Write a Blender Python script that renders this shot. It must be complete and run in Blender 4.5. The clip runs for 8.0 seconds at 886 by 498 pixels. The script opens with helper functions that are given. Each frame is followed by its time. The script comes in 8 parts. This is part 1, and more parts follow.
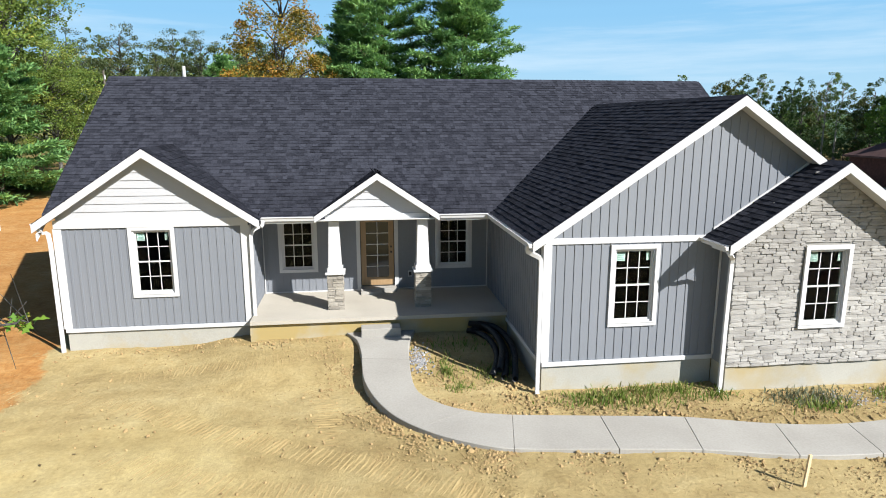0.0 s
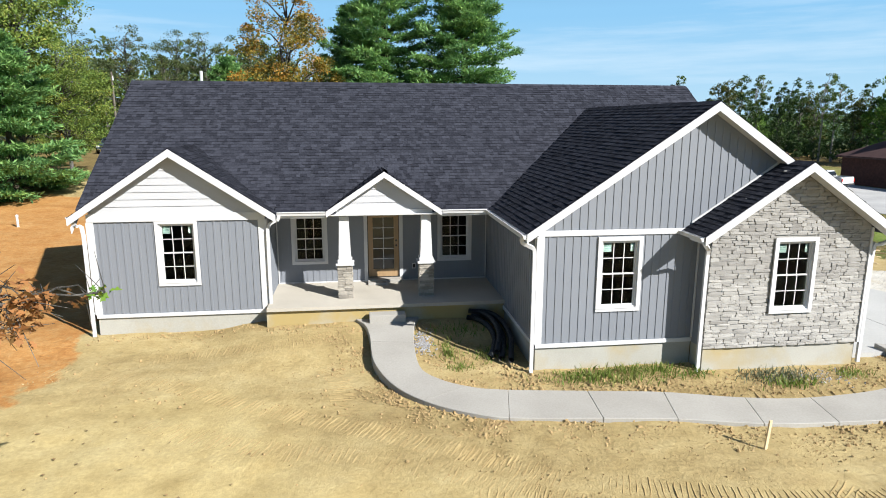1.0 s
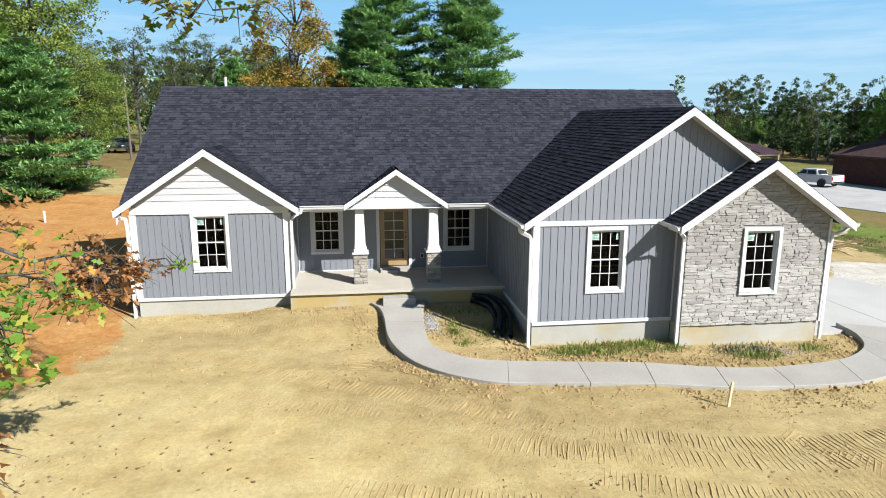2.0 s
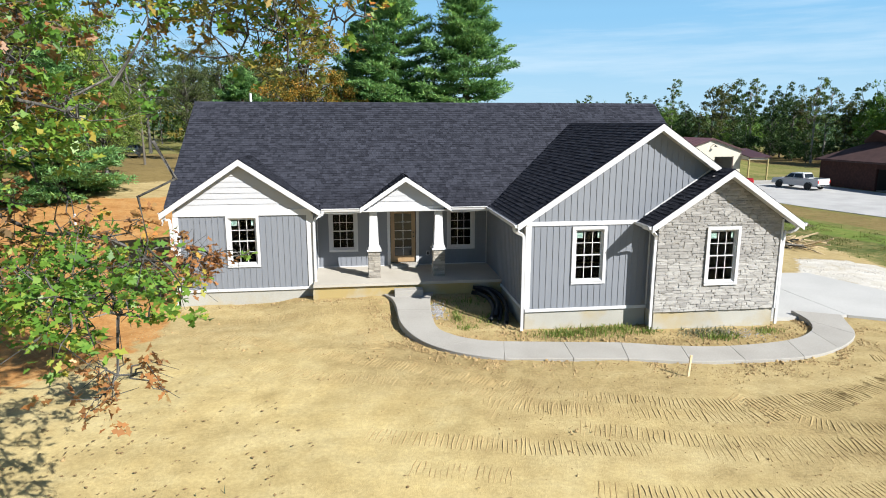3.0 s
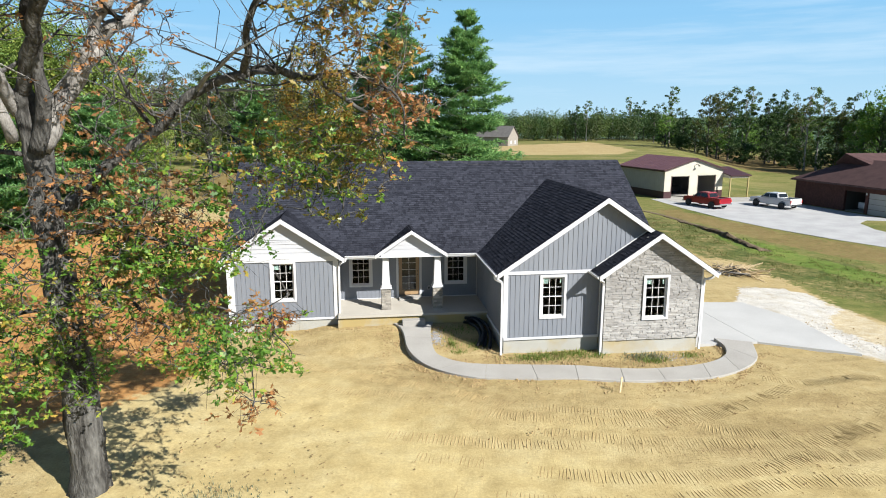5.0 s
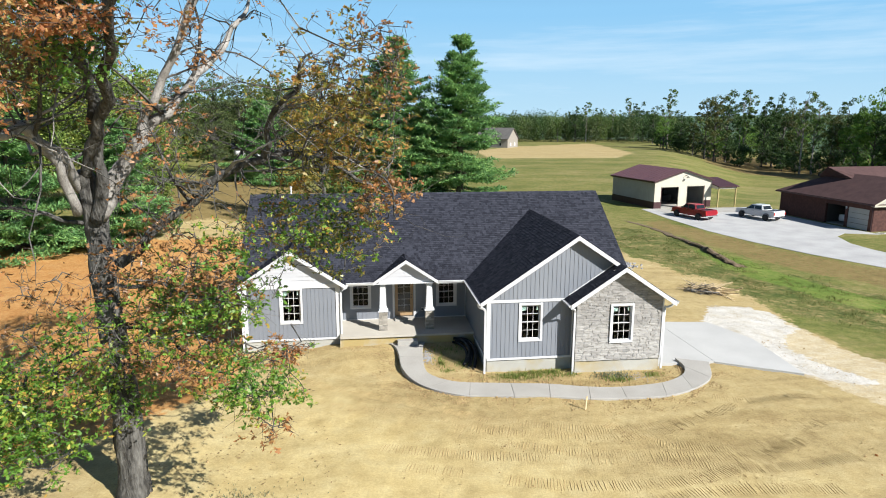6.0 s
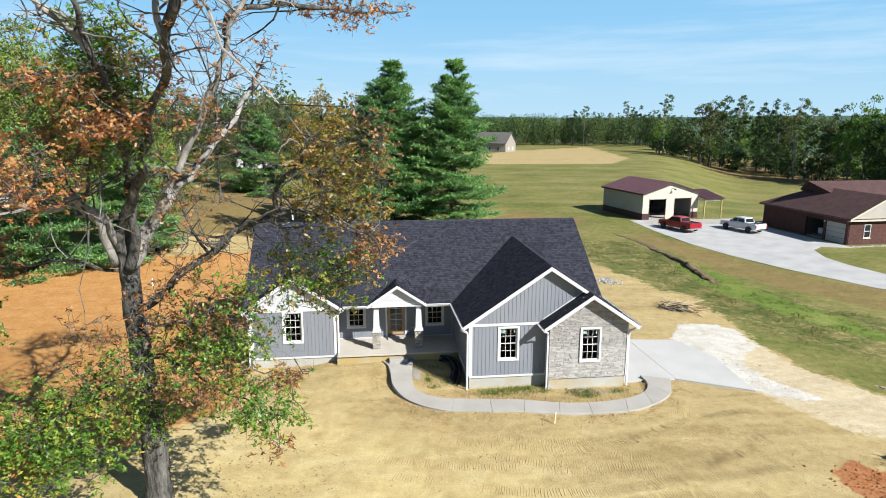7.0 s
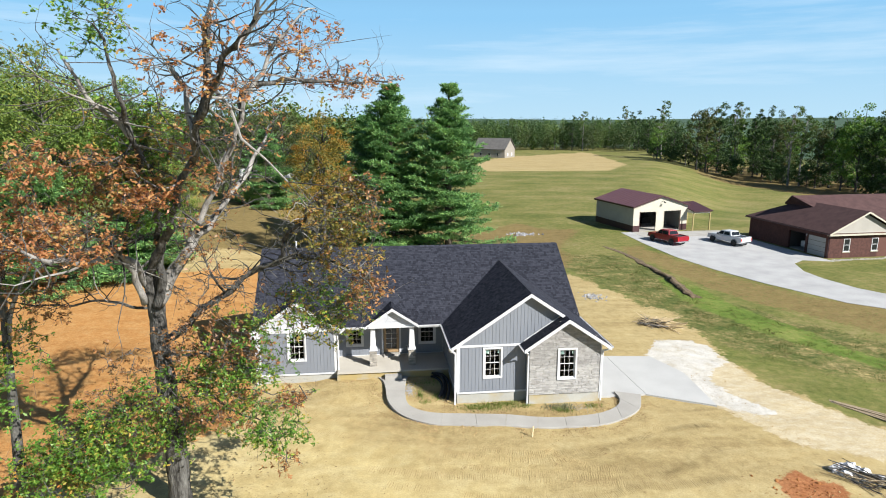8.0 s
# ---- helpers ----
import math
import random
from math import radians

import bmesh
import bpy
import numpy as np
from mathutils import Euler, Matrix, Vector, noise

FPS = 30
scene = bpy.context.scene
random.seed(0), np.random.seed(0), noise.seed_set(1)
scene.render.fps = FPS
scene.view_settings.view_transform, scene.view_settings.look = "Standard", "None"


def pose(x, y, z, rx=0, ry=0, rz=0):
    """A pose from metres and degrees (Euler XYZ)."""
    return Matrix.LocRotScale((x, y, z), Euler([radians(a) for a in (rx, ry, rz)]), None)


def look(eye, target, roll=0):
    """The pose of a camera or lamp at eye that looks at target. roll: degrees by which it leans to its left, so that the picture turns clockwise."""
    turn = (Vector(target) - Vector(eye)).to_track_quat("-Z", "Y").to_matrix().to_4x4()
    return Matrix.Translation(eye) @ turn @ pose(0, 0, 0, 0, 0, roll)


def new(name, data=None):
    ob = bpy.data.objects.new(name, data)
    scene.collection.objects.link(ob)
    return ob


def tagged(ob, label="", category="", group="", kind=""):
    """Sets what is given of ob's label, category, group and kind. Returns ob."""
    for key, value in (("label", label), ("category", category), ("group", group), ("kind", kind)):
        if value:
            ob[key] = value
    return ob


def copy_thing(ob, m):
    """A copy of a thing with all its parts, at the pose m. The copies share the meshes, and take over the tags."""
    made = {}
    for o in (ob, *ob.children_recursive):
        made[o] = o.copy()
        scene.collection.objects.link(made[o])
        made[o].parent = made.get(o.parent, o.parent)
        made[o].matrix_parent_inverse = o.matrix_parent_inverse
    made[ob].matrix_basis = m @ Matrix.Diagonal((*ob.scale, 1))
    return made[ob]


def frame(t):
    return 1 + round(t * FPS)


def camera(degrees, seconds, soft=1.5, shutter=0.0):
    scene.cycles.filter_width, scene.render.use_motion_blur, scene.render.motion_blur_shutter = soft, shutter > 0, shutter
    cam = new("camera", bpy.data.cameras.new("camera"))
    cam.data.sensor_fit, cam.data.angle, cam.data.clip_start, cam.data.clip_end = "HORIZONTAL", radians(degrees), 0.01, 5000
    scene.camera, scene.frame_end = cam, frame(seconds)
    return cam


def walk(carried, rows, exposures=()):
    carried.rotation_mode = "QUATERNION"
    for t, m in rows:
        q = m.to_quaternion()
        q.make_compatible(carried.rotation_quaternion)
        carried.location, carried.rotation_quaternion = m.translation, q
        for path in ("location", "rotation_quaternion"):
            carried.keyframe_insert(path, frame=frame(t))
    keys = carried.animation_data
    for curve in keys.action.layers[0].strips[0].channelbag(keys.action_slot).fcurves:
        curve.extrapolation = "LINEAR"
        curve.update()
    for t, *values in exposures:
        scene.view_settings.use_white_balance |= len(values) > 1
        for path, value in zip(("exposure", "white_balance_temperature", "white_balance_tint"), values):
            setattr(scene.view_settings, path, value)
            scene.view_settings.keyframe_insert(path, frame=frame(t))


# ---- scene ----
EXPOSURE = 1.0
cam = camera(70.5, 8.0, soft=1.0)
PATH = [
    (0, (-3.817, -12.417, 5.233), (-3.556, -10.475, 4.832), 0.0),
    (0.5, (-3.891, -13.016, 5.255), (-3.631, -11.074, 4.856), 0.1),
    (1, (-4.056, -13.723, 5.301), (-3.794, -11.781, 4.9), 0.1),
    (1.5, (-4.252, -14.552, 5.361), (-3.991, -12.611, 4.955), 0.1),
    (3, (-5.002, -18.149, 5.762), (-4.739, -16.206, 5.367), 0.0),
    (3.5, (-5.199, -19.479, 6.215), (-4.94, -17.535, 5.823), 0.1),
    (4, (-5.381, -20.738, 6.869), (-5.123, -18.794, 6.479), 0.0),
    (4.5, (-5.52, -22.046, 7.641), (-5.263, -20.101, 7.25), 0.0),
    (6, (-5.389, -26.291, 10.682), (-5.138, -24.348, 10.278), 0.15),
    (6.5, (-5.244, -27.759, 11.708), (-4.993, -25.816, 11.306), 0.2),
    (7, (-5.096, -29.147, 12.732), (-4.845, -27.204, 12.328), 0.2),
    (7.5, (-5.000, -30.553, 13.799), (-4.749, -28.611, 13.394), 0.2),
    (8, (-4.851, -32.01, 14.793), (-4.604, -30.066, 14.394), 0.15),
]
walk(cam, [(t, look(eye, target, roll)) for t, eye, target, roll in PATH], exposures=[(0, EXPOSURE), (8, EXPOSURE)])

# ---- light ----
SUN_DIR = Vector((0.80, -0.84, 0.84)).normalized()      # towards the sun
sky_world = bpy.data.worlds.new("sky")
scene.world = sky_world
sky_world.use_nodes = True
wn, wl = sky_world.node_tree.nodes, sky_world.node_tree.links
bg = wn["Background"]
sky = wn.new("ShaderNodeTexSky")
sky.sky_type = "NISHITA"
sky.sun_disc = False
sky.sun_elevation = math.asin(SUN_DIR.z)
sky.sun_rotation = math.atan2(SUN_DIR.x, SUN_DIR.y)
sky.air_density, sky.dust_density, sky.ozone_density, sky.altitude = 1.0, 0.1, 1.0, 200
# thin streaks of high cloud
tc = wn.new("ShaderNodeTexCoord")
mp = wn.new("ShaderNodeMapping")
mp.inputs["Scale"].default_value = (0.9, 1.6, 13.0)
mp.inputs["Rotation"].default_value = (0.0, 0.12, 0.3)
cl = wn.new("ShaderNodeTexNoise")
cl.inputs["Scale"].default_value, cl.inputs["Detail"].default_value, cl.inputs["Roughness"].default_value = 1.5, 7, 0.6
cr = wn.new("ShaderNodeValToRGB")
cr.color_ramp.elements[0].position, cr.color_ramp.elements[1].position = 0.50, 0.74
cr.color_ramp.elements[1].color = (0.6, 0.6, 0.6, 1)
cm = wn.new("ShaderNodeMixRGB")
cm.inputs["Color2"].default_value = (7.9, 9.5, 10.8, 1)
wl.new(tc.outputs["Generated"], mp.inputs["Vector"])
wl.new(mp.outputs["Vector"], cl.inputs["Vector"])
wl.new(cl.outputs["Fac"], cr.inputs["Fac"])
wl.new(cr.outputs["Color"], cm.inputs["Fac"])
tint = wn.new("ShaderNodeMixRGB")
tint.blend_type = "MULTIPLY"
tint.inputs["Fac"].default_value = 1.0
tint.inputs["Color2"].default_value = (0.42, 0.64, 0.83, 1)
wl.new(sky.outputs["Color"], tint.inputs["Color1"])
veil = wn.new("ShaderNodeMixRGB")                      # thin even haze
up_z = wn.new("ShaderNodeSeparateXYZ")
thick = wn.new("ShaderNodeMapRange")                   # thicker towards the horizon
thick.inputs["From Min"].default_value, thick.inputs["From Max"].default_value = 0.16, 0.34
thick.inputs["To Min"].default_value, thick.inputs["To Max"].default_value = 0.90, 0.0
wl.new(tc.outputs["Generated"], up_z.inputs[0])
wl.new(up_z.outputs["Z"], thick.inputs["Value"])
wl.new(thick.outputs["Result"], veil.inputs["Fac"])
veil.inputs["Color2"].default_value = (3.2, 6.6, 9.9, 1)
wl.new(tint.outputs["Color"], veil.inputs["Color1"])
haze = wn.new("ShaderNodeMixRGB")                      # paler still close to the horizon
low = wn.new("ShaderNodeMapRange")
low.inputs["From Min"].default_value, low.inputs["From Max"].default_value = 0.0, 0.15
low.inputs["To Min"].default_value, low.inputs["To Max"].default_value = 0.85, 0.0
wl.new(up_z.outputs["Z"], low.inputs["Value"])
wl.new(low.outputs["Result"], haze.inputs["Fac"])
haze.inputs["Color2"].default_value = (5.6, 8.0, 9.6, 1)
wl.new(veil.outputs["Color"], haze.inputs["Color1"])
wl.new(haze.outputs["Color"], cm.inputs["Color1"])
wl.new(cm.outputs["Color"], bg.inputs["Color"])
bg.inputs["Strength"].default_value = 0.05
sun = new("sun", bpy.data.lights.new("sun", "SUN"))
sun.data.energy, sun.data.angle, sun.data.color = 5.0, radians(0.53), (1.0, 0.972, 0.92)
sun.matrix_basis = look(SUN_DIR * 80, (0, 0, 0))


# ---- materials ----
def mat(name, base, rough=0.7, metal=0.0, spec=0.5):
    m = bpy.data.materials.new(name)
    m.use_nodes = True
    b = m.node_tree.nodes["Principled BSDF"]
    b.inputs["Base Color"].default_value = (*base, 1)
    b.inputs["Roughness"].default_value = rough
    b.inputs["Metallic"].default_value = metal
    b.inputs["Specular IOR Level"].default_value = spec
    return m


def varied(name, dark, light, scale=3.0, fine=40.0, rough=0.8, bump=0.2, dist=0.01, spread=(0.35, 0.65), stretch=(1, 1, 1), island=0.0, obj=0.0, spec=0.4):
    """Two scales of noise between two colours, with relief; island and obj add a shift piece by piece."""
    m = mat(name, dark, rough, spec=spec)
    n, l = m.node_tree.nodes, m.node_tree.links
    b = n["Principled BSDF"]
    g = n.new("ShaderNodeNewGeometry")
    ma = n.new("ShaderNodeMapping")
    ma.inputs["Scale"].default_value = stretch
    l.new(g.outputs["Position"], ma.inputs["Vector"])
    n1, n2 = n.new("ShaderNodeTexNoise"), n.new("ShaderNodeTexNoise")
    n1.inputs["Scale"].default_value, n1.inputs["Detail"].default_value = scale, 6
    n2.inputs["Scale"].default_value, n2.inputs["Detail"].default_value = fine, 4
    l.new(ma.outputs["Vector"], n1.inputs["Vector"])
    l.new(ma.outputs["Vector"], n2.inputs["Vector"])
    mix = n.new("ShaderNodeMath")
    mix.operation = "MULTIPLY_ADD"
    mix.inputs[1].default_value = 0.4
    l.new(n2.outputs["Fac"], mix.inputs[0])
    sub = n.new("ShaderNodeMath")
    sub.operation = "MULTIPLY"
    sub.inputs[1].default_value = 0.6
    l.new(n1.outputs["Fac"], sub.inputs[0])
    l.new(sub.outputs[0], mix.inputs[2])
    fac = mix.outputs[0]
    for amount, node, out in ((island, g, "Random Per Island"), (obj, n.new("ShaderNodeObjectInfo"), "Random")):
        if amount:
            cen = n.new("ShaderNodeMath")
            cen.operation = "SUBTRACT"
            cen.inputs[1].default_value = 0.5
            l.new(node.outputs[out], cen.inputs[0])
            add = n.new("ShaderNodeMath")
            add.operation = "MULTIPLY_ADD"
            add.inputs[1].default_value = amount
            l.new(cen.outputs[0], add.inputs[0])
            l.new(fac, add.inputs[2])
            fac = add.outputs[0]
    r = n.new("ShaderNodeValToRGB")
    r.color_ramp.elements[0].position, r.color_ramp.elements[1].position = spread
    r.color_ramp.elements[0].color, r.color_ramp.elements[1].color = (*dark, 1), (*light, 1)
    l.new(fac, r.inputs["Fac"])
    l.new(r.outputs["Color"], b.inputs["Base Color"])
    if bump:
        bu = n.new("ShaderNodeBump")
        bu.inputs["Strength"].default_value, bu.inputs["Distance"].default_value = bump, dist
        l.new(n2.outputs["Fac"], bu.inputs["Height"])
        l.new(bu.outputs["Normal"], b.inputs["Normal"])
    return m


def leaf_mat(name, stops, through_light=0.3, rough=0.55):
    """Leaves coloured leaf by leaf, with light that passes through them."""
    m = mat(name, stops[0][1], rough, spec=0.3 if rough > 0.5 else 0.5)
    n, l = m.node_tree.nodes, m.node_tree.links
    b = n["Principled BSDF"]
    g = n.new("ShaderNodeNewGeometry")
    nz = n.new("ShaderNodeTexNoise")
    nz.inputs["Scale"].default_value = 0.55
    l.new(g.outputs["Position"], nz.inputs["Vector"])
    a = n.new("ShaderNodeMath")
    a.operation = "MULTIPLY_ADD"
    a.inputs[1].default_value = 0.6
    l.new(g.outputs["Random Per Island"], a.inputs[0])
    s = n.new("ShaderNodeMath")
    s.operation = "MULTIPLY_ADD"
    s.inputs[1].default_value, s.inputs[2].default_value = 1.2, -0.4
    l.new(nz.outputs["Fac"], s.inputs[0])
    l.new(s.outputs[0], a.inputs[2])
    r = n.new("ShaderNodeValToRGB")
    e = r.color_ramp.elements
    e[0].position, e[0].color = stops[0][0], (*stops[0][1], 1)
    e[1].position, e[1].color = stops[-1][0], (*stops[-1][1], 1)
    for p, c in stops[1:-1]:
        e.new(p).color = (*c, 1)
    l.new(a.outputs[0], r.inputs["Fac"])
    l.new(r.outputs["Color"], b.inputs["Base Color"])
    t = n.new("ShaderNodeBsdfTranslucent")
    l.new(r.outputs["Color"], t.inputs["Color"])
    mx = n.new("ShaderNodeMixShader")
    mx.inputs["Fac"].default_value = through_light
    l.new(b.outputs[0], mx.inputs[1])
    l.new(t.outputs[0], mx.inputs[2])
    l.new(mx.outputs[0], n["Material Output"].inputs["Surface"])
    return m


SIDING = varied("grey_vinyl_siding", (0.166, 0.181, 0.209), (0.190, 0.205, 0.233), 1.2, 60, 0.55, 0.05, 0.002, stretch=(1.060, 1.080, 0.165))
WHITE = varied("white_trim", (0.491, 0.496, 0.508), (0.525, 0.530, 0.543), 1.5, 30, 0.5, 0.03, 0.002)
WHITE_LAP = varied("white_lap_siding", (0.389, 0.397, 0.422), (0.427, 0.435, 0.460), 1.5, 50, 0.55, 0.05, 0.002, stretch=(0.184, 0.920, 0.920))
SHINGLE = varied("charcoal_shingle", (0.010, 0.011, 0.016), (0.057, 0.061, 0.080), 16, 120, 0.95, 0.5, 0.004, (0.22, 0.98), island=0.34, obj=0.26, spec=0.1)
CONCRETE = varied("pale_concrete", (0.275, 0.262, 0.239), (0.345, 0.333, 0.307), 0.8, 25, 0.85, 0.08, 0.004, obj=0.12)
PORCH_CONCRETE = varied("dusty_porch_concrete", (0.350, 0.325, 0.280), (0.430, 0.402, 0.350), 0.9, 25, 0.85, 0.08, 0.004)
NEW_CONCRETE = varied("fresh_drive_concrete", (0.350, 0.348, 0.338), (0.430, 0.428, 0.415), 0.45, 20, 0.85, 0.08, 0.004)
STONE = varied("grey_ledge_stone", (0.211, 0.203, 0.193), (0.383, 0.373, 0.354), 4.5, 34, 0.85, 0.8, 0.015, (0.14, 0.80), island=0.36, obj=0.44)
PIER_STONE = varied("brown_grey_pier_stone", (0.150, 0.136, 0.118), (0.380, 0.352, 0.305), 5, 34, 0.85, 0.8, 0.015, (0.14, 0.80), island=0.36, obj=0.5)
MORTAR = varied("grey_mortar", (0.248, 0.237, 0.216), (0.339, 0.326, 0.299), 6, 60, 0.95, 0.3, 0.006)
DOOR_WOOD = varied("tan_door_wood", (0.269, 0.173, 0.089), (0.333, 0.224, 0.121), 4, 60, 0.5, 0.05, 0.002, stretch=(4, 4, 0.3))
DARK = mat("black_metal", (0.02, 0.02, 0.02), 0.4)
# near-black base colour carries the gloom of the rooms behind the windows
ROOM = mat("room_shade_black", (0.012, 0.013, 0.014), 0.9)
PIPE = mat("black_corrugated_plastic", (0.012, 0.012, 0.013), 0.45)
PAPER = mat("pale_green_paper_sticker", (0.409, 0.461, 0.448), 0.7)
PAPER_B = mat("grey_green_print", (0.115, 0.192, 0.179), 0.7)
GLASS = mat("window_glass", (0.55, 0.66, 0.62), 0.02)
GLASS.node_tree.nodes["Principled BSDF"].inputs["Transmission Weight"].default_value = 1.0
GLASS.node_tree.nodes["Principled BSDF"].inputs["IOR"].default_value = 1.2
FROST = mat("dark_door_glass", (0.018, 0.020, 0.020), 0.04)
BARK = varied("grey_oak_bark", (0.027, 0.025, 0.022), (0.175, 0.170, 0.158), 3.2, 16, 0.95, 1.0, 0.07, (0.40, 0.74), stretch=(1, 1, 0.28))
BARK_PALE = varied("bleached_branch_bark", (0.125, 0.114, 0.102), (0.338, 0.323, 0.301), 3, 30, 0.95, 0.5, 0.02, stretch=(1.150, 1.150, 0.460))
PINE_BARK = varied("brown_pine_bark", (0.057, 0.042, 0.029), (0.128, 0.102, 0.077), 2, 16, 0.95, 0.6, 0.03, stretch=(1, 1, 0.3))


def foundation_mat(low, high):
    """Poured concrete with yellow clay splashed on it."""
    m = varied("clay_stained_concrete", (0.294, 0.288, 0.256), (0.371, 0.365, 0.333), 0.9, 30, 0.9, 0.15, 0.004)
    n, l = m.node_tree.nodes, m.node_tree.links
    b = n["Principled BSDF"]
    was = b.inputs["Base Color"].links[0].from_socket
    g = n.new("ShaderNodeNewGeometry")
    nz = n.new("ShaderNodeTexNoise")
    nz.inputs["Scale"].default_value, nz.inputs["Detail"].default_value = 0.7, 5
    l.new(g.outputs["Position"], nz.inputs["Vector"])
    r = n.new("ShaderNodeValToRGB")
    r.color_ramp.elements[0].position, r.color_ramp.elements[1].position = low, high
    l.new(nz.outputs["Fac"], r.inputs["Fac"])
    mx = n.new("ShaderNodeMixRGB")
    mx.inputs["Color2"].default_value = (0.335, 0.258, 0.110, 1)
    l.new(r.outputs["Color"], mx.inputs["Fac"])
    l.new(was, mx.inputs["Color1"])
    l.new(mx.outputs[0], b.inputs["Base Color"])
    return m


FOUNDATION = foundation_mat(0.52, 0.74)
STAINED = foundation_mat(0.30, 0.50)


# ---- mesh helpers ----
def part(name, bm, material, parent=None, label="", smooth=False):
    me = bpy.data.meshes.new(name)
    bmesh.ops.recalc_face_normals(bm, faces=bm.faces)
    bm.to_mesh(me)
    bm.free()
    if smooth:
        me.polygons.foreach_set("use_smooth", [True] * len(me.polygons))
    for mm in (material if isinstance(material, (list, tuple)) else [material]):
        me.materials.append(mm)
    ob = new(name, me)
    if parent is not None:
        ob.parent = parent
    if label:
        ob["label"] = label
    return ob


def raw(name, verts, faces, material, parent=None, label="", smooth=False):
    me = bpy.data.meshes.new(name)
    me.from_pydata([tuple(v) for v in verts], [], faces)
    me.materials.append(material)
    if smooth:
        me.polygons.foreach_set("use_smooth", [True] * len(me.polygons))
    ob = new(name, me)
    if parent is not None:
        ob.parent = parent
    if label:
        ob["label"] = label
    return ob


def shared(name, data, m, parent):
    ob = new(name, data)
    ob.parent = parent
    ob.matrix_basis = m
    return ob


def thing(name, at, label, category, group="", kind="", rz=0.0):
    ob = new(name)
    ob.matrix_basis = pose(*at, 0, 0, rz)
    return tagged(ob, label, category, group, kind)


def box(bm, x0, x1, y0, y1, z0, z1, bevel=0.0):
    v = [bm.verts.new(p) for p in ((x0, y0, z0), (x1, y0, z0), (x1, y1, z0), (x0, y1, z0), (x0, y0, z1), (x1, y0, z1), (x1, y1, z1), (x0, y1, z1))]
    f = [bm.faces.new([v[i] for i in q]) for q in ((0, 3, 2, 1), (4, 5, 6, 7), (0, 1, 5, 4), (1, 2, 6, 5), (2, 3, 7, 6), (3, 0, 4, 7))]
    if bevel:
        ed = list({e for q in f for e in q.edges})
        bmesh.ops.bevel(bm, geom=ed, offset=bevel, segments=2, profile=0.6, affect="EDGES")
    return bm


def boxes(*list_of):
    bm = bmesh.new()
    for b in list_of:
        box(bm, *b)
    return bm


def prism(bm, outline, lift):
    """A solid from a flat outline (3D points) and the vector by which it is lifted."""
    d = Vector(lift)
    a = [bm.verts.new(p) for p in outline]
    b = [bm.verts.new(Vector(p) + d) for p in outline]
    bm.faces.new(a)
    bm.faces.new(b[::-1])
    k = len(a)
    for i in range(k):
        bm.faces.new((a[i], b[i], b[(i + 1) % k], a[(i + 1) % k]))
    return bm


def tube(bm, pts, radii, sides=8, cap=True):
    pts = [Vector(p) for p in pts]
    rings = []
    up = Vector((0.13, 0.21, 0.97)).normalized()
    for i, p in enumerate(pts):
        d = (pts[min(i + 1, len(pts) - 1)] - pts[max(i - 1, 0)]).normalized()
        u = d.cross(up)
        if u.length < 0.05:
            u = d.cross(Vector((1, 0, 0)))
        u.normalize()
        w = d.cross(u)
        r = radii[i] if isinstance(radii, (list, tuple)) else radii
        rings.append([bm.verts.new(p + (u * math.cos(a) + w * math.sin(a)) * r) for a in (2 * math.pi * k / sides for k in range(sides))])
    for a, b in zip(rings, rings[1:]):
        for k in range(sides):
            bm.faces.new((a[k], a[(k + 1) % sides], b[(k + 1) % sides], b[k]))
    if cap and sides > 2:
        bm.faces.new(rings[0][::-1])
        bm.faces.new(rings[-1])
    return bm


def duct(bm, pts, w, d):
    """A rectangular downspout along points."""
    pts = [Vector(p) for p in pts]
    rings = []
    for i, p in enumerate(pts):
        t = (pts[min(i + 1, len(pts) - 1)] - pts[max(i - 1, 0)]).normalized()
        ref = Vector((1, 0, 0)) if abs(t.x) < 0.9 else Vector((0, 1, 0))
        v = t.cross(ref).normalized()
        u = v.cross(t).normalized()
        rings.append([bm.verts.new(p + u * a * w / 2 + v * b * d / 2) for a, b in ((-1, -1), (1, -1), (1, 1), (-1, 1))])
    for a, b in zip(rings, rings[1:]):
        for k in range(4):
            bm.faces.new((a[k], a[(k + 1) % 4], b[(k + 1) % 4], b[k]))
    bm.faces.new(rings[0][::-1])
    bm.faces.new(rings[-1])
    return bm


def lathe(bm, profile, sides=16, centre=(0, 0, 0)):
    cx, cy, cz = centre
    rings = [[bm.verts.new((cx + r * math.cos(2 * math.pi * k / sides), cy + r * math.sin(2 * math.pi * k / sides), cz + z)) for k in range(sides)] for r, z in profile]
    for a, b in zip(rings, rings[1:]):
        for k in range(sides):
            bm.faces.new((a[k], a[(k + 1) % sides], b[(k + 1) % sides], b[k]))
    bm.faces.new(rings[0][::-1])
    bm.faces.new(rings[-1])
    return bm


def smooth_step(a, b, v):
    t = min(1.0, max(0.0, (v - a) / (b - a)))
    return t * t * (3 - 2 * t)


def inside(x, y, poly):
    c, k = False, len(poly)
    for i in range(k):
        (x1, y1), (x2, y2) = poly[i], poly[i - 1]
        if (y1 > y) != (y2 > y) and x < (x2 - x1) * (y - y1) / (y2 - y1) + x1:
            c = not c
    return c


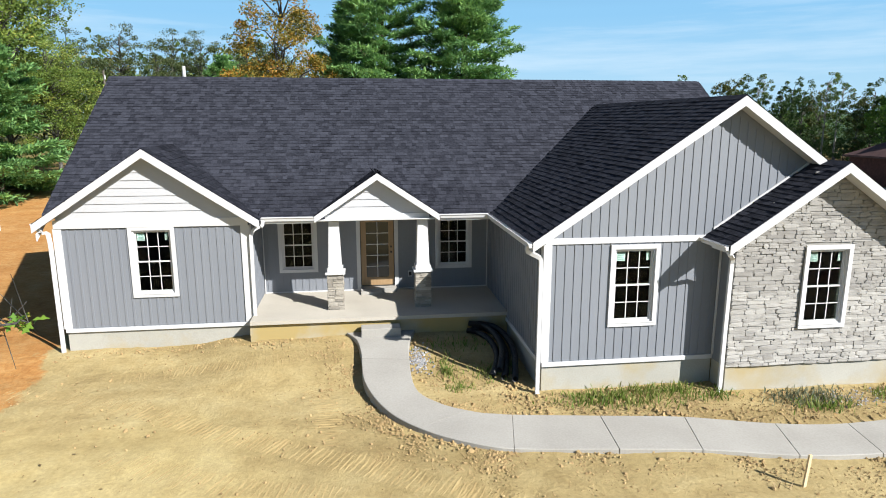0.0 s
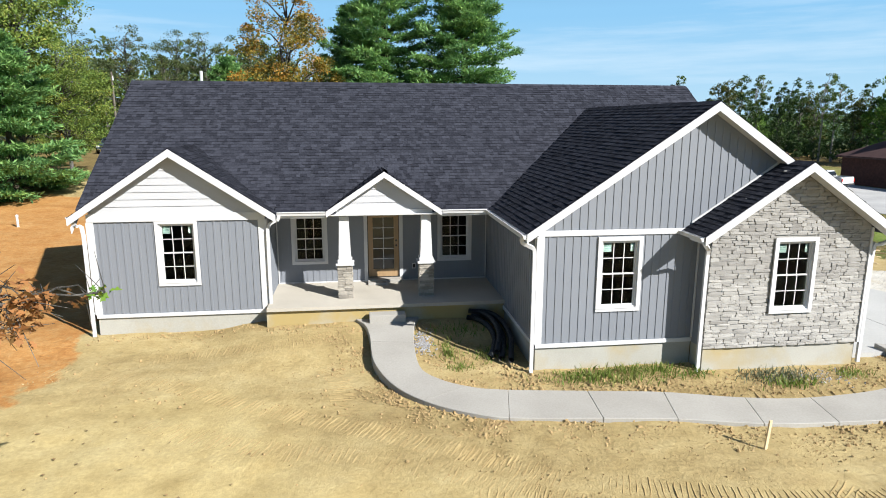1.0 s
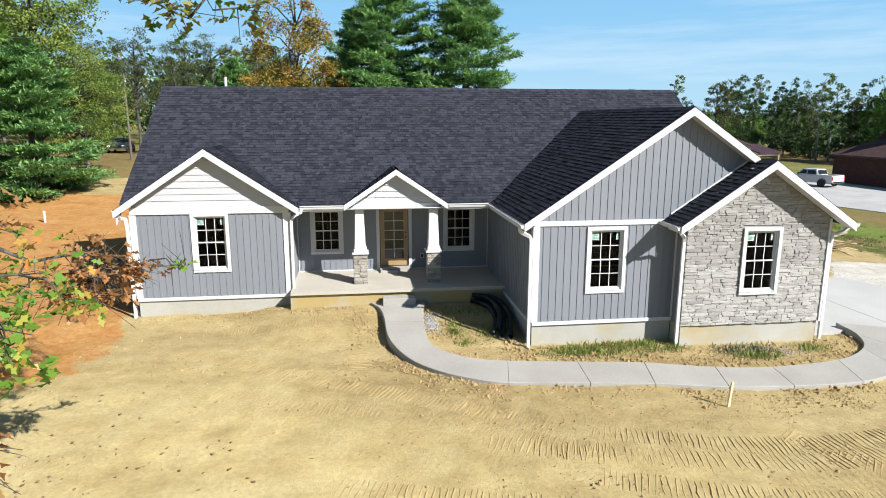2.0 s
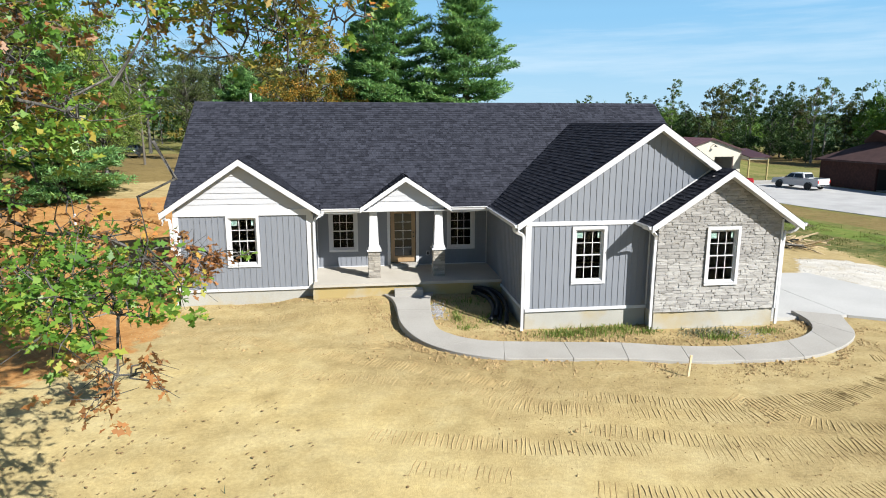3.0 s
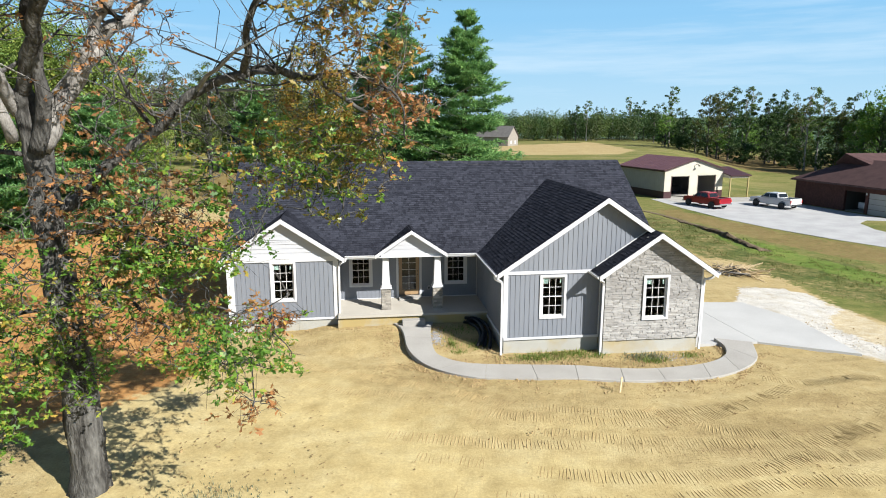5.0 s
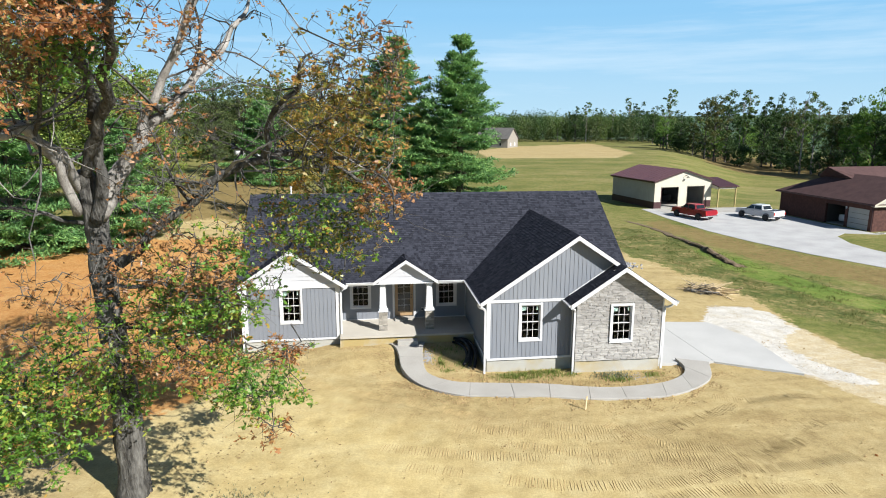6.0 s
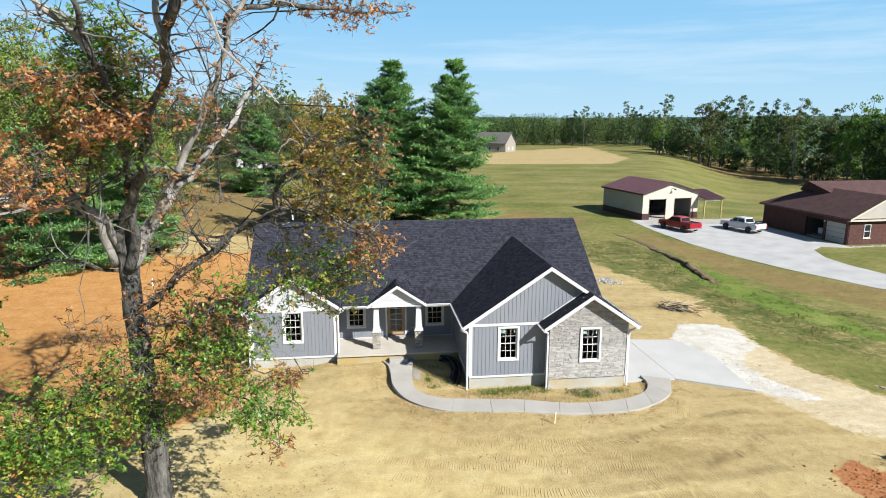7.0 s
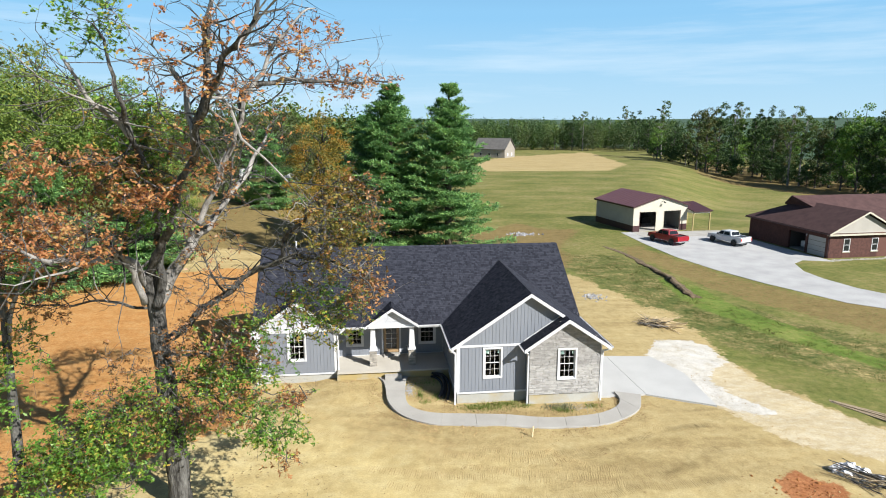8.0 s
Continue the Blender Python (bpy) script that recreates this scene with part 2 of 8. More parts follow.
def edge_distance(x, y, poly):
    best = 1e9
    for i in range(len(poly)):
        (x1, y1), (x2, y2) = poly[i], poly[i - 1]
        dx, dy = x2 - x1, y2 - y1
        t = max(0, min(1, ((x - x1) * dx + (y - y1) * dy) / (dx * dx + dy * dy + 1e-9)))
        best = min(best, math.hypot(x - x1 - t * dx, y - y1 - t * dy))
    return best


def within(x, y, poly, soft):
    """1 well inside the outline, 0 well outside, soft metres wide at the edge."""
    if soft < 1e-6:
        return 1.0 if inside(x, y, poly) else 0.0
    d = edge_distance(x, y, poly)
    return smooth_step(-soft, soft, d if inside(x, y, poly) else -d)


def catmull(points, n):
    """n points along a smooth curve through the given ones."""
    p = [Vector(q) for q in points]
    p = [2 * p[0] - p[1], *p, 2 * p[-1] - p[-2]]
    out = []
    for j in range(n):
        s = j / (n - 1) * (len(p) - 3)
        i = min(int(s), len(p) - 4)
        t = s - i
        a, b, c, d = p[i:i + 4]
        out.append(0.5 * ((2 * b) + (c - a) * t + (2 * a - 5 * b + 4 * c - d) * t * t + (3 * b - a - 3 * c + d) * t ** 3))
    return out


# ---- ground ----
def land(x, y):
    """The height of the ground."""
    z = -0.57
    z += 0.34 * smooth_step(0.2, 3.2, y) * smooth_step(-8.5, -6.0, x) * (1 - smooth_step(-0.4, 0.0, x)) * (1 - smooth_step(3.6, 6.0, y))
    z += 0.09 * smooth_step(2.0, 3.6, y) * (1 - smooth_step(-7.5, -6.5, x))
    z -= 0.10 * smooth_step(-3, -14, y)
    z -= 0.55 * smooth_step(13, 24, x) + 0.50 * smooth_step(23, 34, x)
    z -= 0.9 * smooth_step(14, 60, y) * smooth_step(-14, 6, x) * (1 - smooth_step(13, 34, x))
    z += 1.9 * smooth_step(9, 50, y) * smooth_step(-8, -26, x)
    far = math.hypot(x, y - 20)
    if y > -60:
        z -= 6.2 * smooth_step(95, 205, math.hypot(x + 4.9, y + 32)) * smooth_step(25, 33, math.degrees(math.atan2(x + 4.9, y + 32))) * (1 - smooth_step(420, 700, far))
    z += 34 * smooth_step(700, 2600, far) * (0.75 + 0.25 * math.sin(x * 0.0021 + 1.0) * math.cos(y * 0.0017))
    return z


TAN = [(-40, -70), (40, -70), (30, -14), (23, -5.0), (20.8, -1.9), (18.9, 3.9), (19.7, 7.6), (20.4, 12), (20.0, 18), (17.5, 26), (14.5, 33), (9, 36), (-3, 33), (-12, 36), (-20, 40), (-27, 33), (-36, 24), (-40, 0)]
ORANGE = [(-11.6, -0.5), (-11.3, 6), (-11.3, 24), (-15, 33), (-22, 30), (-30, 31), (-38, 24), (-42, 6), (-26, -8), (-17, -6)]
BROWN = [(-30, 36), (-14, 38), (-2, 36), (12, 36), (17, 33), (22, 47), (27, 60), (20, 68), (13, 60), (2, 62), (-20, 78), (-44, 74)]
GRAVEL = [(13.9, 5.0), (13.7, 5.8), (16.2, 9.2), (18.4, 8.6), (19.3, 6.8), (18.9, 4.6), (17.2, 3.4), (16.0, 1.6), (16.6, -0.6), (17.6, -2.6), (16.2, -3.6), (14.8, -2.6), (14.0, -1.9)]
SAND = [(14, 6), (19.5, 7), (18.7, 1.6), (20.1, -0.9), (22, -4.5), (28, -10.5), (33, -16), (29, -19), (23, -12), (19.2, -7.9), (16.2, -6.1), (14.6, -3.7), (14.0, -1.9)]
LUSH = [(25.4, 28.6), (27.6, 25.9), (28.1, 15.8), (31.4, 5.6), (38, -3), (35, -6), (29.3, 3.1), (25.3, 11.5), (23.8, 19.9)]
ROUGH = [(26.5, 40), (27, 30), (26, 23), (31, 13), (38, 3), (46, -6), (40, -14), (30, -3), (24.5, 4), (21.5, 8), (19, 16), (18.5, 26), (17, 36), (20, 42)]
DRY_STRIP = [(27.5, 46), (33, 48), (33, 40), (36, 26), (41, 16), (48, 8), (42, 3), (34, 12), (28, 24)]
BED = [(-2.6, 3.1), (-2.3, -0.5), (-0.8, -1.15), (2.4, -1.6), (4.0, -2.1), (7.3, -2.1), (8.6, -1.45), (9.0, -0.5), (8.1, -0.5), (3.9, -0.5), (3.9, 0.05), (0, 0.05), (0, 3.1)]
RED_PATCH = [(12.3, -10.6), (12.6, -9.2), (14.2, -8.5), (15.6, -9.3), (15.3, -11), (13.8, -12)]
PALE_YARD = [(-13.5, -22), (-13.5, -2.2), (-10.5, -0.6), (-8.0, -0.9), (-5.6, -2.6), (-3.6, -5.0), (-0.5, -7.4), (4, -10.2), (9, -11.5), (12, -22)]
FAR_DIRT = [(36, 176), (79, 174), (98, 206), (118, 303), (63, 262), (40, 225)]


def lines(spans):
    out = [spans[0][0]]
    for a, b, s0, s1 in spans:
        v, k = a, 0
        while v < b - 1e-6:
            step = s0 + (s1 - s0) * (v - a) / (b - a)
            v = min(b, v + step)
            out.append(v)
    return out


def build_ground():
    xs = lines([(-3000, -300, 500, 60), (-300, -45, 30, 3), (-45, -14, 1.2, 0.5), (-14, 16, 0.17, 0.17), (16, 40, 0.4, 0.7), (40, 130, 1.5, 6), (130, 400, 8, 40), (400, 3000, 60, 500)])
    ys = lines([(-3000, -80, 500, 20), (-80, -17, 6, 0.6), (-17, 7, 0.17, 0.17), (7, 40, 0.35, 0.8), (40, 90, 1.0, 2.5), (90, 320, 3, 12), (320, 3000, 30, 400)])
    nx, ny = len(xs), len(ys)
    verts, soil = [], []
    for y in ys:
        for x in xs:
            z = land(x, y)
            near = -45 < x < 40 and -40 < y < 45
            tan = orange = brown = grav = red = 0.0
            wood = smooth_step(400, 470, math.hypot(x, y + 30)) if y > 0 else 0.0
            if near:
                w = 1.3 * noise.noise((x * 0.35, y * 0.35, 3.1)) + 0.5 * noise.noise((x * 1.3, y * 1.3, 7.7))
                tan = within(x + w, y + w, TAN, 1.6)
                orange = within(x + w, y + w, ORANGE, 1.2)
                if -2.7 < x < 9.2 and -2.3 < y < 3.2:
                    orange = max(orange, 0.26 * within(x, y, BED, 0.3))
                grav = within(x + 0.5 * w, y + 0.5 * w, GRAVEL, 0.6)
                red = within(x + 0.6 * w, y + 0.6 * w, RED_PATCH, 0.5)
                z += 0.035 * noise.noise((x * 0.8, y * 0.8, 0.3)) + 0.02 * noise.noise((x * 2.7, y * 2.7, 1.3))
                if tan > 0.3:
                    z += 0.012 * noise.noise((x * 6.1, y * 6.1, 2.2))
            if -46 < x < 30 and 30 < y < 80:
                w = 3 * noise.noise((x * 0.12, y * 0.12, 4.0))
                brown = within(x + w, y + w, BROWN, 3)
            smooth_clay = 0.0
            if -16 < x < 14 and -24 < y < 2:
                w = 1.5 * noise.noise((x * 0.25, y * 0.5, 5.5)) + 0.5 * noise.noise((x * 0.9, y * 1.6, 1.7))
                smooth_clay = within(x + w, y + w, PALE_YARD, 2.2)
            lush = rough = sand = 0.0
            if 14 < x < 52 and -18 < y < 52:
                w = 1.6 * noise.noise((x * 0.2, y * 0.2, 6.0))
                lush = within(x + w * 0.6, y + w * 0.6, LUSH, 1.6)
                rough = within(x + w, y + w, ROUGH, 2.0)
                sand = within(x + w * 0.4, y + w * 0.4, SAND, 1.0)
                brown = max(brown, 0.62 * within(x + w, y + w, DRY_STRIP, 1.5))
            if x > 60 and 100 < y < 420:
                d, q = math.hypot(x + 4.9, y + 32), math.degrees(math.atan2(x + 4.9, y + 32))
                brown = max(brown, smooth_step(27, 31, q) * smooth_step(262 - (q - 29) * 5, 275 - (q - 29) * 5, d + 14 * noise.noise((x * 0.03, y * 0.03, 2.0))) * (1 - smooth_step(330, 400, d)))
            if x > 25 and 150 < y < 330:
                tan = max(tan, within(x, y, FAR_DIRT, 2))
            verts.append((x, y, z))
            soil.append((tan, orange, grav, max(red, 0.0), brown, wood, lush, rough, sand, smooth_clay))
    faces = [(j * nx + i, j * nx + i + 1, (j + 1) * nx + i + 1, (j + 1) * nx + i) for j in range(ny - 1) for i in range(nx - 1)]
    g = raw("ground", verts, faces, ground_mat(), smooth=True)
    a = g.data.attributes.new("soil", "FLOAT_COLOR", "POINT")
    a.data.foreach_set("color", [c for s in soil for c in s[:4]])
    b = g.data.attributes.new("dry", "FLOAT", "POINT")
    b.data.foreach_set("value", [s[4] for s in soil])
    c = g.data.attributes.new("forest", "FLOAT", "POINT")
    c.data.foreach_set("value", [s[5] for s in soil])
    e = g.data.attributes.new("lush", "FLOAT", "POINT")
    e.data.foreach_set("value", [s[6] for s in soil])
    for k, extra in ((7, "rough"), (8, "sand"), (9, "graded")):
        h = g.data.attributes.new(extra, "FLOAT", "POINT")
        h.data.foreach_set("value", [s[k] for s in soil])
    return tagged(g, "bare yellow clay yard with orange soil, gravel and green grass beyond", "ground", kind="structure")


def ground_mat():
    m = mat("clay_and_grass", (0.4, 0.3, 0.15), 0.95, spec=0.15)
    n, l = m.node_tree.nodes, m.node_tree.links
    b = n["Principled BSDF"]
    g = n.new("ShaderNodeNewGeometry")
    pos = g.outputs["Position"]

    def nz(scale, detail=5, stretch=None, rough=0.55):
        t = n.new("ShaderNodeTexNoise")
        t.inputs["Scale"].default_value, t.inputs["Detail"].default_value, t.inputs["Roughness"].default_value = scale, detail, rough
        if stretch:
            ma = n.new("ShaderNodeMapping")
            ma.inputs["Scale"].default_value = stretch[:3]
            ma.inputs["Rotation"].default_value = (0, 0, stretch[3])
            l.new(pos, ma.inputs["Vector"])
            l.new(ma.outputs[0], t.inputs["Vector"])
        else:
            l.new(pos, t.inputs["Vector"])
        return t.outputs["Fac"]

    def ramp(fac, *stops):
        r = n.new("ShaderNodeValToRGB")
        e = r.color_ramp.elements
        e[0].position, e[0].color = stops[0][0], (*stops[0][1], 1)
        e[1].position, e[1].color = stops[-1][0], (*stops[-1][1], 1)
        for p, c in stops[1:-1]:
            e.new(p).color = (*c, 1)
        l.new(fac, r.inputs["Fac"])
        return r.outputs["Color"]

    def mixc(fac, a, c, kind="MIX"):
        x = n.new("ShaderNodeMixRGB")
        x.blend_type = kind
        for s, v in (("Fac", fac), ("Color1", a), ("Color2", c)):
            if isinstance(v, (int, float)):
                x.inputs[s].default_value = v
            else:
                l.new(v, x.inputs[s])
        return x.outputs[0]

    def maths(op, a, c, d=None):
        x = n.new("ShaderNodeMath")
        x.operation = op
        for i, v in enumerate((a, c, d)):
            if v is None:
                continue
            if isinstance(v, (int, float)):
                x.inputs[i].default_value = v
            else:
                l.new(v, x.inputs[i])
        return x.outputs[0]

    at = n.new("ShaderNodeAttribute")
    at.attribute_name = "soil"
    sp = n.new("ShaderNodeSeparateColor")
    l.new(at.outputs["Color"], sp.inputs[0])
    dry = n.new("ShaderNodeAttribute")
    dry.attribute_name = "dry"
    grain = nz(13, 6, None, 0.65)
    mid = nz(1.1, 5)
    big = nz(0.18, 4)
    swipe = nz(1.0, 4, (0.12, 0.9, 1, 0.12))
    clay = ramp(mixc(0.5, mid, swipe), (0.32, (0.273, 0.198, 0.085)), (0.5, (0.382, 0.295, 0.133)), (0.70, (0.454, 0.371, 0.188)))
    clay = mixc(maths("MULTIPLY", ramp(big, (0.45, (0, 0, 0)), (0.7, (1, 1, 1))), 0.45), clay, ramp(mid, (0.3, (0.320, 0.237, 0.083)), (0.7, (0.397, 0.313, 0.141))))
    graded = n.new("ShaderNodeAttribute")
    graded.attribute_name = "graded"
    loose = ramp(mixc(0.5, nz(2.2, 7, None, 0.68), swipe), (0.34, (0.216, 0.160, 0.076)), (0.5, (0.318, 0.249, 0.127)), (0.66, (0.390, 0.318, 0.173)))
    packed = ramp(mixc(0.6, nz(0.55, 5, (0.22, 1.0, 1, 0.18), 0.6), mid), (0.34, (0.346, 0.267, 0.119)), (0.5, (0.423, 0.339, 0.163)), (0.66, (0.480, 0.403, 0.215)))
    clay = mixc(0.55, clay, mixc(graded.outputs["Fac"], loose, packed))
    clay = mixc(maths("MULTIPLY", graded.outputs["Fac"], 0.5), clay, packed)
    orange = ramp(mixc(0.55, mid, nz(5, 6, None, 0.65)), (0.30, (0.288, 0.121, 0.035)), (0.5, (0.384, 0.198, 0.067)), (0.72, (0.435, 0.269, 0.115)))
    grass = ramp(mixc(0.5, nz(1.6, 8, None, 0.7), nz(0.07, 5, (1, 1.6, 1, 0.5), 0.65)), (0.36, (0.066, 0.091, 0.019)), (0.45, (0.120, 0.130, 0.034)), (0.54, (0.176, 0.165, 0.056)), (0.66, (0.263, 0.209, 0.100)))
    straw = ramp(mixc(0.5, mid, nz(4, 6)), (0.3, (0.128, 0.096, 0.035)), (0.7, (0.230, 0.170, 0.071)))
    grav = ramp(mixc(0.6, nz(12, 5), mid), (0.32, (0.371, 0.333, 0.262)), (0.50, (0.486, 0.470, 0.435)), (0.68, (0.537, 0.531, 0.512)))
    red = ramp(mixc(0.5, mid, nz(6, 5)), (0.35, (0.217, 0.077, 0.029)), (0.65, (0.345, 0.160, 0.071)))

    def soft_edge(v):
        return ramp(maths("MULTIPLY_ADD", maths("SUBTRACT", nz(3.0, 6), 0.5), 1.1, v), (0.40, (0, 0, 0)), (0.60, (1, 1, 1)))

    lush = n.new("ShaderNodeAttribute")
    lush.attribute_name = "lush"
    green = ramp(mixc(0.5, nz(1.6, 8, None, 0.7), nz(0.25, 4)), (0.36, (0.061, 0.102, 0.016)), (0.50, (0.106, 0.157, 0.027)), (0.62, (0.173, 0.192, 0.051)), (0.70, (0.281, 0.230, 0.102)))
    rough, sand = n.new("ShaderNodeAttribute"), n.new("ShaderNodeAttribute")
    rough.attribute_name, sand.attribute_name = "rough", "sand"
    uncut = ramp(mixc(0.45, nz(2.4, 8, None, 0.75), nz(0.35, 6, (1, 1.7, 1, 0.5), 0.65)), (0.37, (0.042, 0.066, 0.014)), (0.47, (0.092, 0.108, 0.028)), (0.54, (0.165, 0.146, 0.056)), (0.64, (0.370, 0.290, 0.130)))
    pale = ramp(mixc(0.5, nz(2.2, 6, (0.5, 1.4, 1, 0.9), 0.65), nz(14, 4)), (0.34, (0.358, 0.278, 0.144)), (0.50, (0.422, 0.355, 0.234)), (0.66, (0.486, 0.435, 0.326)))
    grass = mixc(soft_edge(rough.outputs["Fac"]), grass, uncut)
    grass = mixc(soft_edge(lush.outputs["Fac"]), grass, green)
    col = mixc(soft_edge(dry.outputs["Fac"]), grass, straw)
    col = mixc(soft_edge(sp.outputs[0]), col, clay)
    col = mixc(soft_edge(sp.outputs[1]), col, orange)
    col = mixc(soft_edge(sand.outputs["Fac"]), col, pale)
    col = mixc(maths("MULTIPLY", soft_edge(sp.outputs[2]), 0.9), col, grav)
    col = mixc(soft_edge(at.outputs["Alpha"]), col, red)
    col = mixc(1.0, col, ramp(mixc(0.5, nz(2.6, 6, None, 0.7), nz(0.6, 5, (0.35, 1.2, 1, 0.1), 0.6)), (0.36, (0.86, 0.85, 0.83)), (0.5, (1.0, 1.0, 1.0)), (0.64, (1.10, 1.10, 1.09))), "MULTIPLY")
    col = mixc(1.0, col, ramp(grain, (0.28, (0.82, 0.82, 0.82)), (0.70, (1.13, 1.13, 1.13))), "MULTIPLY")
    far = n.new("ShaderNodeAttribute")
    far.attribute_name = "forest"
    col = mixc(far.outputs["Fac"], col, ramp(nz(0.03, 8, (1, 0.4, 1, 0), 0.7), (0.35, (0.030, 0.060, 0.040)), (0.65, (0.075, 0.115, 0.075))))
    l.new(col, b.inputs["Base Color"])
    # tread marks of a tracked machine, in bands that run along the front of the yard
    ma = n.new("ShaderNodeMapping")
    ma.inputs["Rotation"].default_value = (0, 0, 0.10)
    l.new(pos, ma.inputs["Vector"])
    wv = n.new("ShaderNodeTexWave")
    wv.bands_direction = "X"
    wv.inputs["Scale"].default_value, wv.inputs["Distortion"].default_value, wv.inputs["Detail"].default_value, wv.inputs["Detail Scale"].default_value = 2.1, 1.2, 2, 1.0
    l.new(ma.outputs[0], wv.inputs["Vector"])
    band = ramp(nz(0.9, 3, (0.07, 0.8, 1, 0.10)), (0.50, (0, 0, 0)), (0.60, (1, 1, 1)))
    sx = n.new("ShaderNodeSeparateXYZ")
    l.new(pos, sx.inputs[0])
    here = ramp(maths("MULTIPLY_ADD", sx.outputs["X"], 0.1, maths("MULTIPLY_ADD", mid, 0.4, 0.1)), (0.30, (0.0, 0.0, 0.0)), (0.55, (0.18, 0.18, 0.18)))
    band = maths("MULTIPLY", band, here)
    relief = maths("MULTIPLY_ADD", maths("MULTIPLY", wv.outputs["Fac"], band), 0.6, maths("MULTIPLY_ADD", maths("MULTIPLY_ADD", nz(4.0, 6, (0.5, 1.0, 1, 0.12), 0.7), 0.5, maths("MULTIPLY", grain, 0.45)), maths("SUBTRACT", 1.25, graded.outputs["Fac"]), maths("MULTIPLY", nz(45, 4), 0.22)))
    bu = n.new("ShaderNodeBump")
    bu.inputs["Strength"].default_value, bu.inputs["Distance"].default_value = 0.9, 0.045
    l.new(relief, bu.inputs["Height"])
    l.new(bu.outputs[0], b.inputs["Normal"])
    return m


ground = build_ground()


# ---- the house ----
PITCH = 0.67
MAIN_PITCH = 0.682
RIDGE_Y, RIDGE_Z = 9.26, 6.60            # main ridge, along x
GAR_X, GAR_Z = 3.98, 5.74                # garage ridge, along y
LEFT_X, LEFT_Z = -8.93, 4.58             # left gable
PORCH_X, PORCH_Z = -3.35, 3.93           # porch gable
WING_X, WING_Z = 5.95, 4.42              # stone wing
EAVE_Z = 2.86
FLOOR_Z = 0.28
BACK_Y = 14.6
house = thing("house", (0, 0, 0), "new grey house with white trim, stone wing and charcoal roof", "house")


def z_main(x, y):
    return RIDGE_Z - MAIN_PITCH * abs(y - RIDGE_Y)


def z_garage(x, y):
    return GAR_Z - PITCH * abs(x - GAR_X) if y > -0.36 else -9


def z_left(x, y):
    return LEFT_Z - PITCH * abs(x - LEFT_X) if y > 3.46 else -9


def z_porch(x, y):
    return PORCH_Z - PITCH * abs(x - PORCH_X) if y > 3.72 else -9


def z_wing(x, y):
    return WING_Z - PITCH * abs(x - WING_X) if y > -1.0 else -9


def wall(name, u0, u1, z0, z1, openings, plane, at, thick, material, label=""):
    """A wall with openings (u0, u1, z0, z1) cut through it; plane 'y' runs along x, plane 'x' along y."""
    us = sorted({u0, u1, *[v for o in openings for v in o[:2]]})
    zs = sorted({z0, z1, *[v for o in openings for v in o[2:]]})
    bm = bmesh.new()
    made = {}

    def at_corner(i, j, k):
        if (i, j, k) not in made:
            d = at + thick * k
            made[i, j, k] = bm.verts.new((us[i], d, zs[j]) if plane == "y" else (d, us[i], zs[j]))
        return made[i, j, k]

    def solid(i, j):
        if not (0 <= i < len(us) - 1 and 0 <= j < len(zs) - 1):
            return False
        mu, mz = (us[i] + us[i + 1]) / 2, (zs[j] + zs[j + 1]) / 2
        return not any(o[0] < mu < o[1] and o[2] < mz < o[3] for o in openings)

    for i in range(len(us) - 1):
        for j in range(len(zs) - 1):
            if not solid(i, j):
                continue
            ring = ((i, j), (i + 1, j), (i + 1, j + 1), (i, j + 1))
            for k in (0, 1):
                bm.faces.new([at_corner(*c, k) for c in ring])
            for (a, b), (di, dj) in zip(zip(ring, ring[1:] + ring[:1]), ((0, -1), (1, 0), (0, 1), (-1, 0))):
                if not solid(i + di, j + dj):
                    bm.faces.new((at_corner(*a, 0), at_corner(*b, 0), at_corner(*b, 1), at_corner(*a, 1)))
    return part(name, bm, material, house, label)


WIN_W, WIN_H, CAS = 1.10, 1.81, 0.095
WINDOWS = {  # left edge, bottom of the casing, front of the wall, height
    "left": (-9.51, 0.86, 3.75, 1.81), "garage": (1.44, 0.85, 0.0, 1.81), "wing": (5.49, 0.83, -0.60, 1.83),
    "porch_a": (-6.16, 0.885, 5.83, 1.60), "porch_b": (-1.60, 0.885, 5.83, 1.60)}


def opening(key):
    x, z, y, h = WINDOWS[key]
    return (x + CAS, x + WIN_W - CAS, z + CAS, z + h - CAS)


T = 0.16
wall_garage = wall("wall", 0.0, 3.95, 0.0, 2.80, [opening("garage")], "y", 0.0, T, SIDING, "grey board and batten siding")
wall_left = wall("wall", -11.2, -6.62, 0.0, 2.80, [opening("left")], "y", 3.75, T, SIDING, "grey board and batten siding")
DOOR = (-3.80, -2.84, 0.42, 2.48)
wall_porch = wall("wall", -6.62, 0.0, FLOOR_Z, 2.80, [opening("porch_a"), opening("porch_b"), (DOOR[0] - 0.02, DOOR[1] + 0.02, FLOOR_Z, DOOR[3] + 0.02)], "y", 5.83, T, SIDING, "grey board and batten siding")
wall_wing = wall("stone_wall", 3.95, 7.97, 0.0, 2.90, [opening("wing")], "y", -0.56, T, MORTAR, "irregular grey ledge stone veneer")
wall_side = wall("wall", 0.0 + T, 5.83, 0.0, 2.80, [], "x", 0.0, T, SIDING, "grey board and batten siding in shade")
wall_return = wall("wall", 3.75 + T, 5.83, FLOOR_Z, 2.80, [], "x", -6.62 - T, T, SIDING)
wall_end = wall("wall", 3.75 + T, BACK_Y, 0.0, 2.80, [], "x", -11.2, T, SIDING)
wall_right = wall("wall", -0.56 + T, BACK_Y, 0.0, 2.80, [], "x", 7.97 - T, T, SIDING)
wall_back = wall("wall", -11.2 + T, 7.97 - T, 0.0, 2.80, [], "y", BACK_Y - T, T, SIDING)
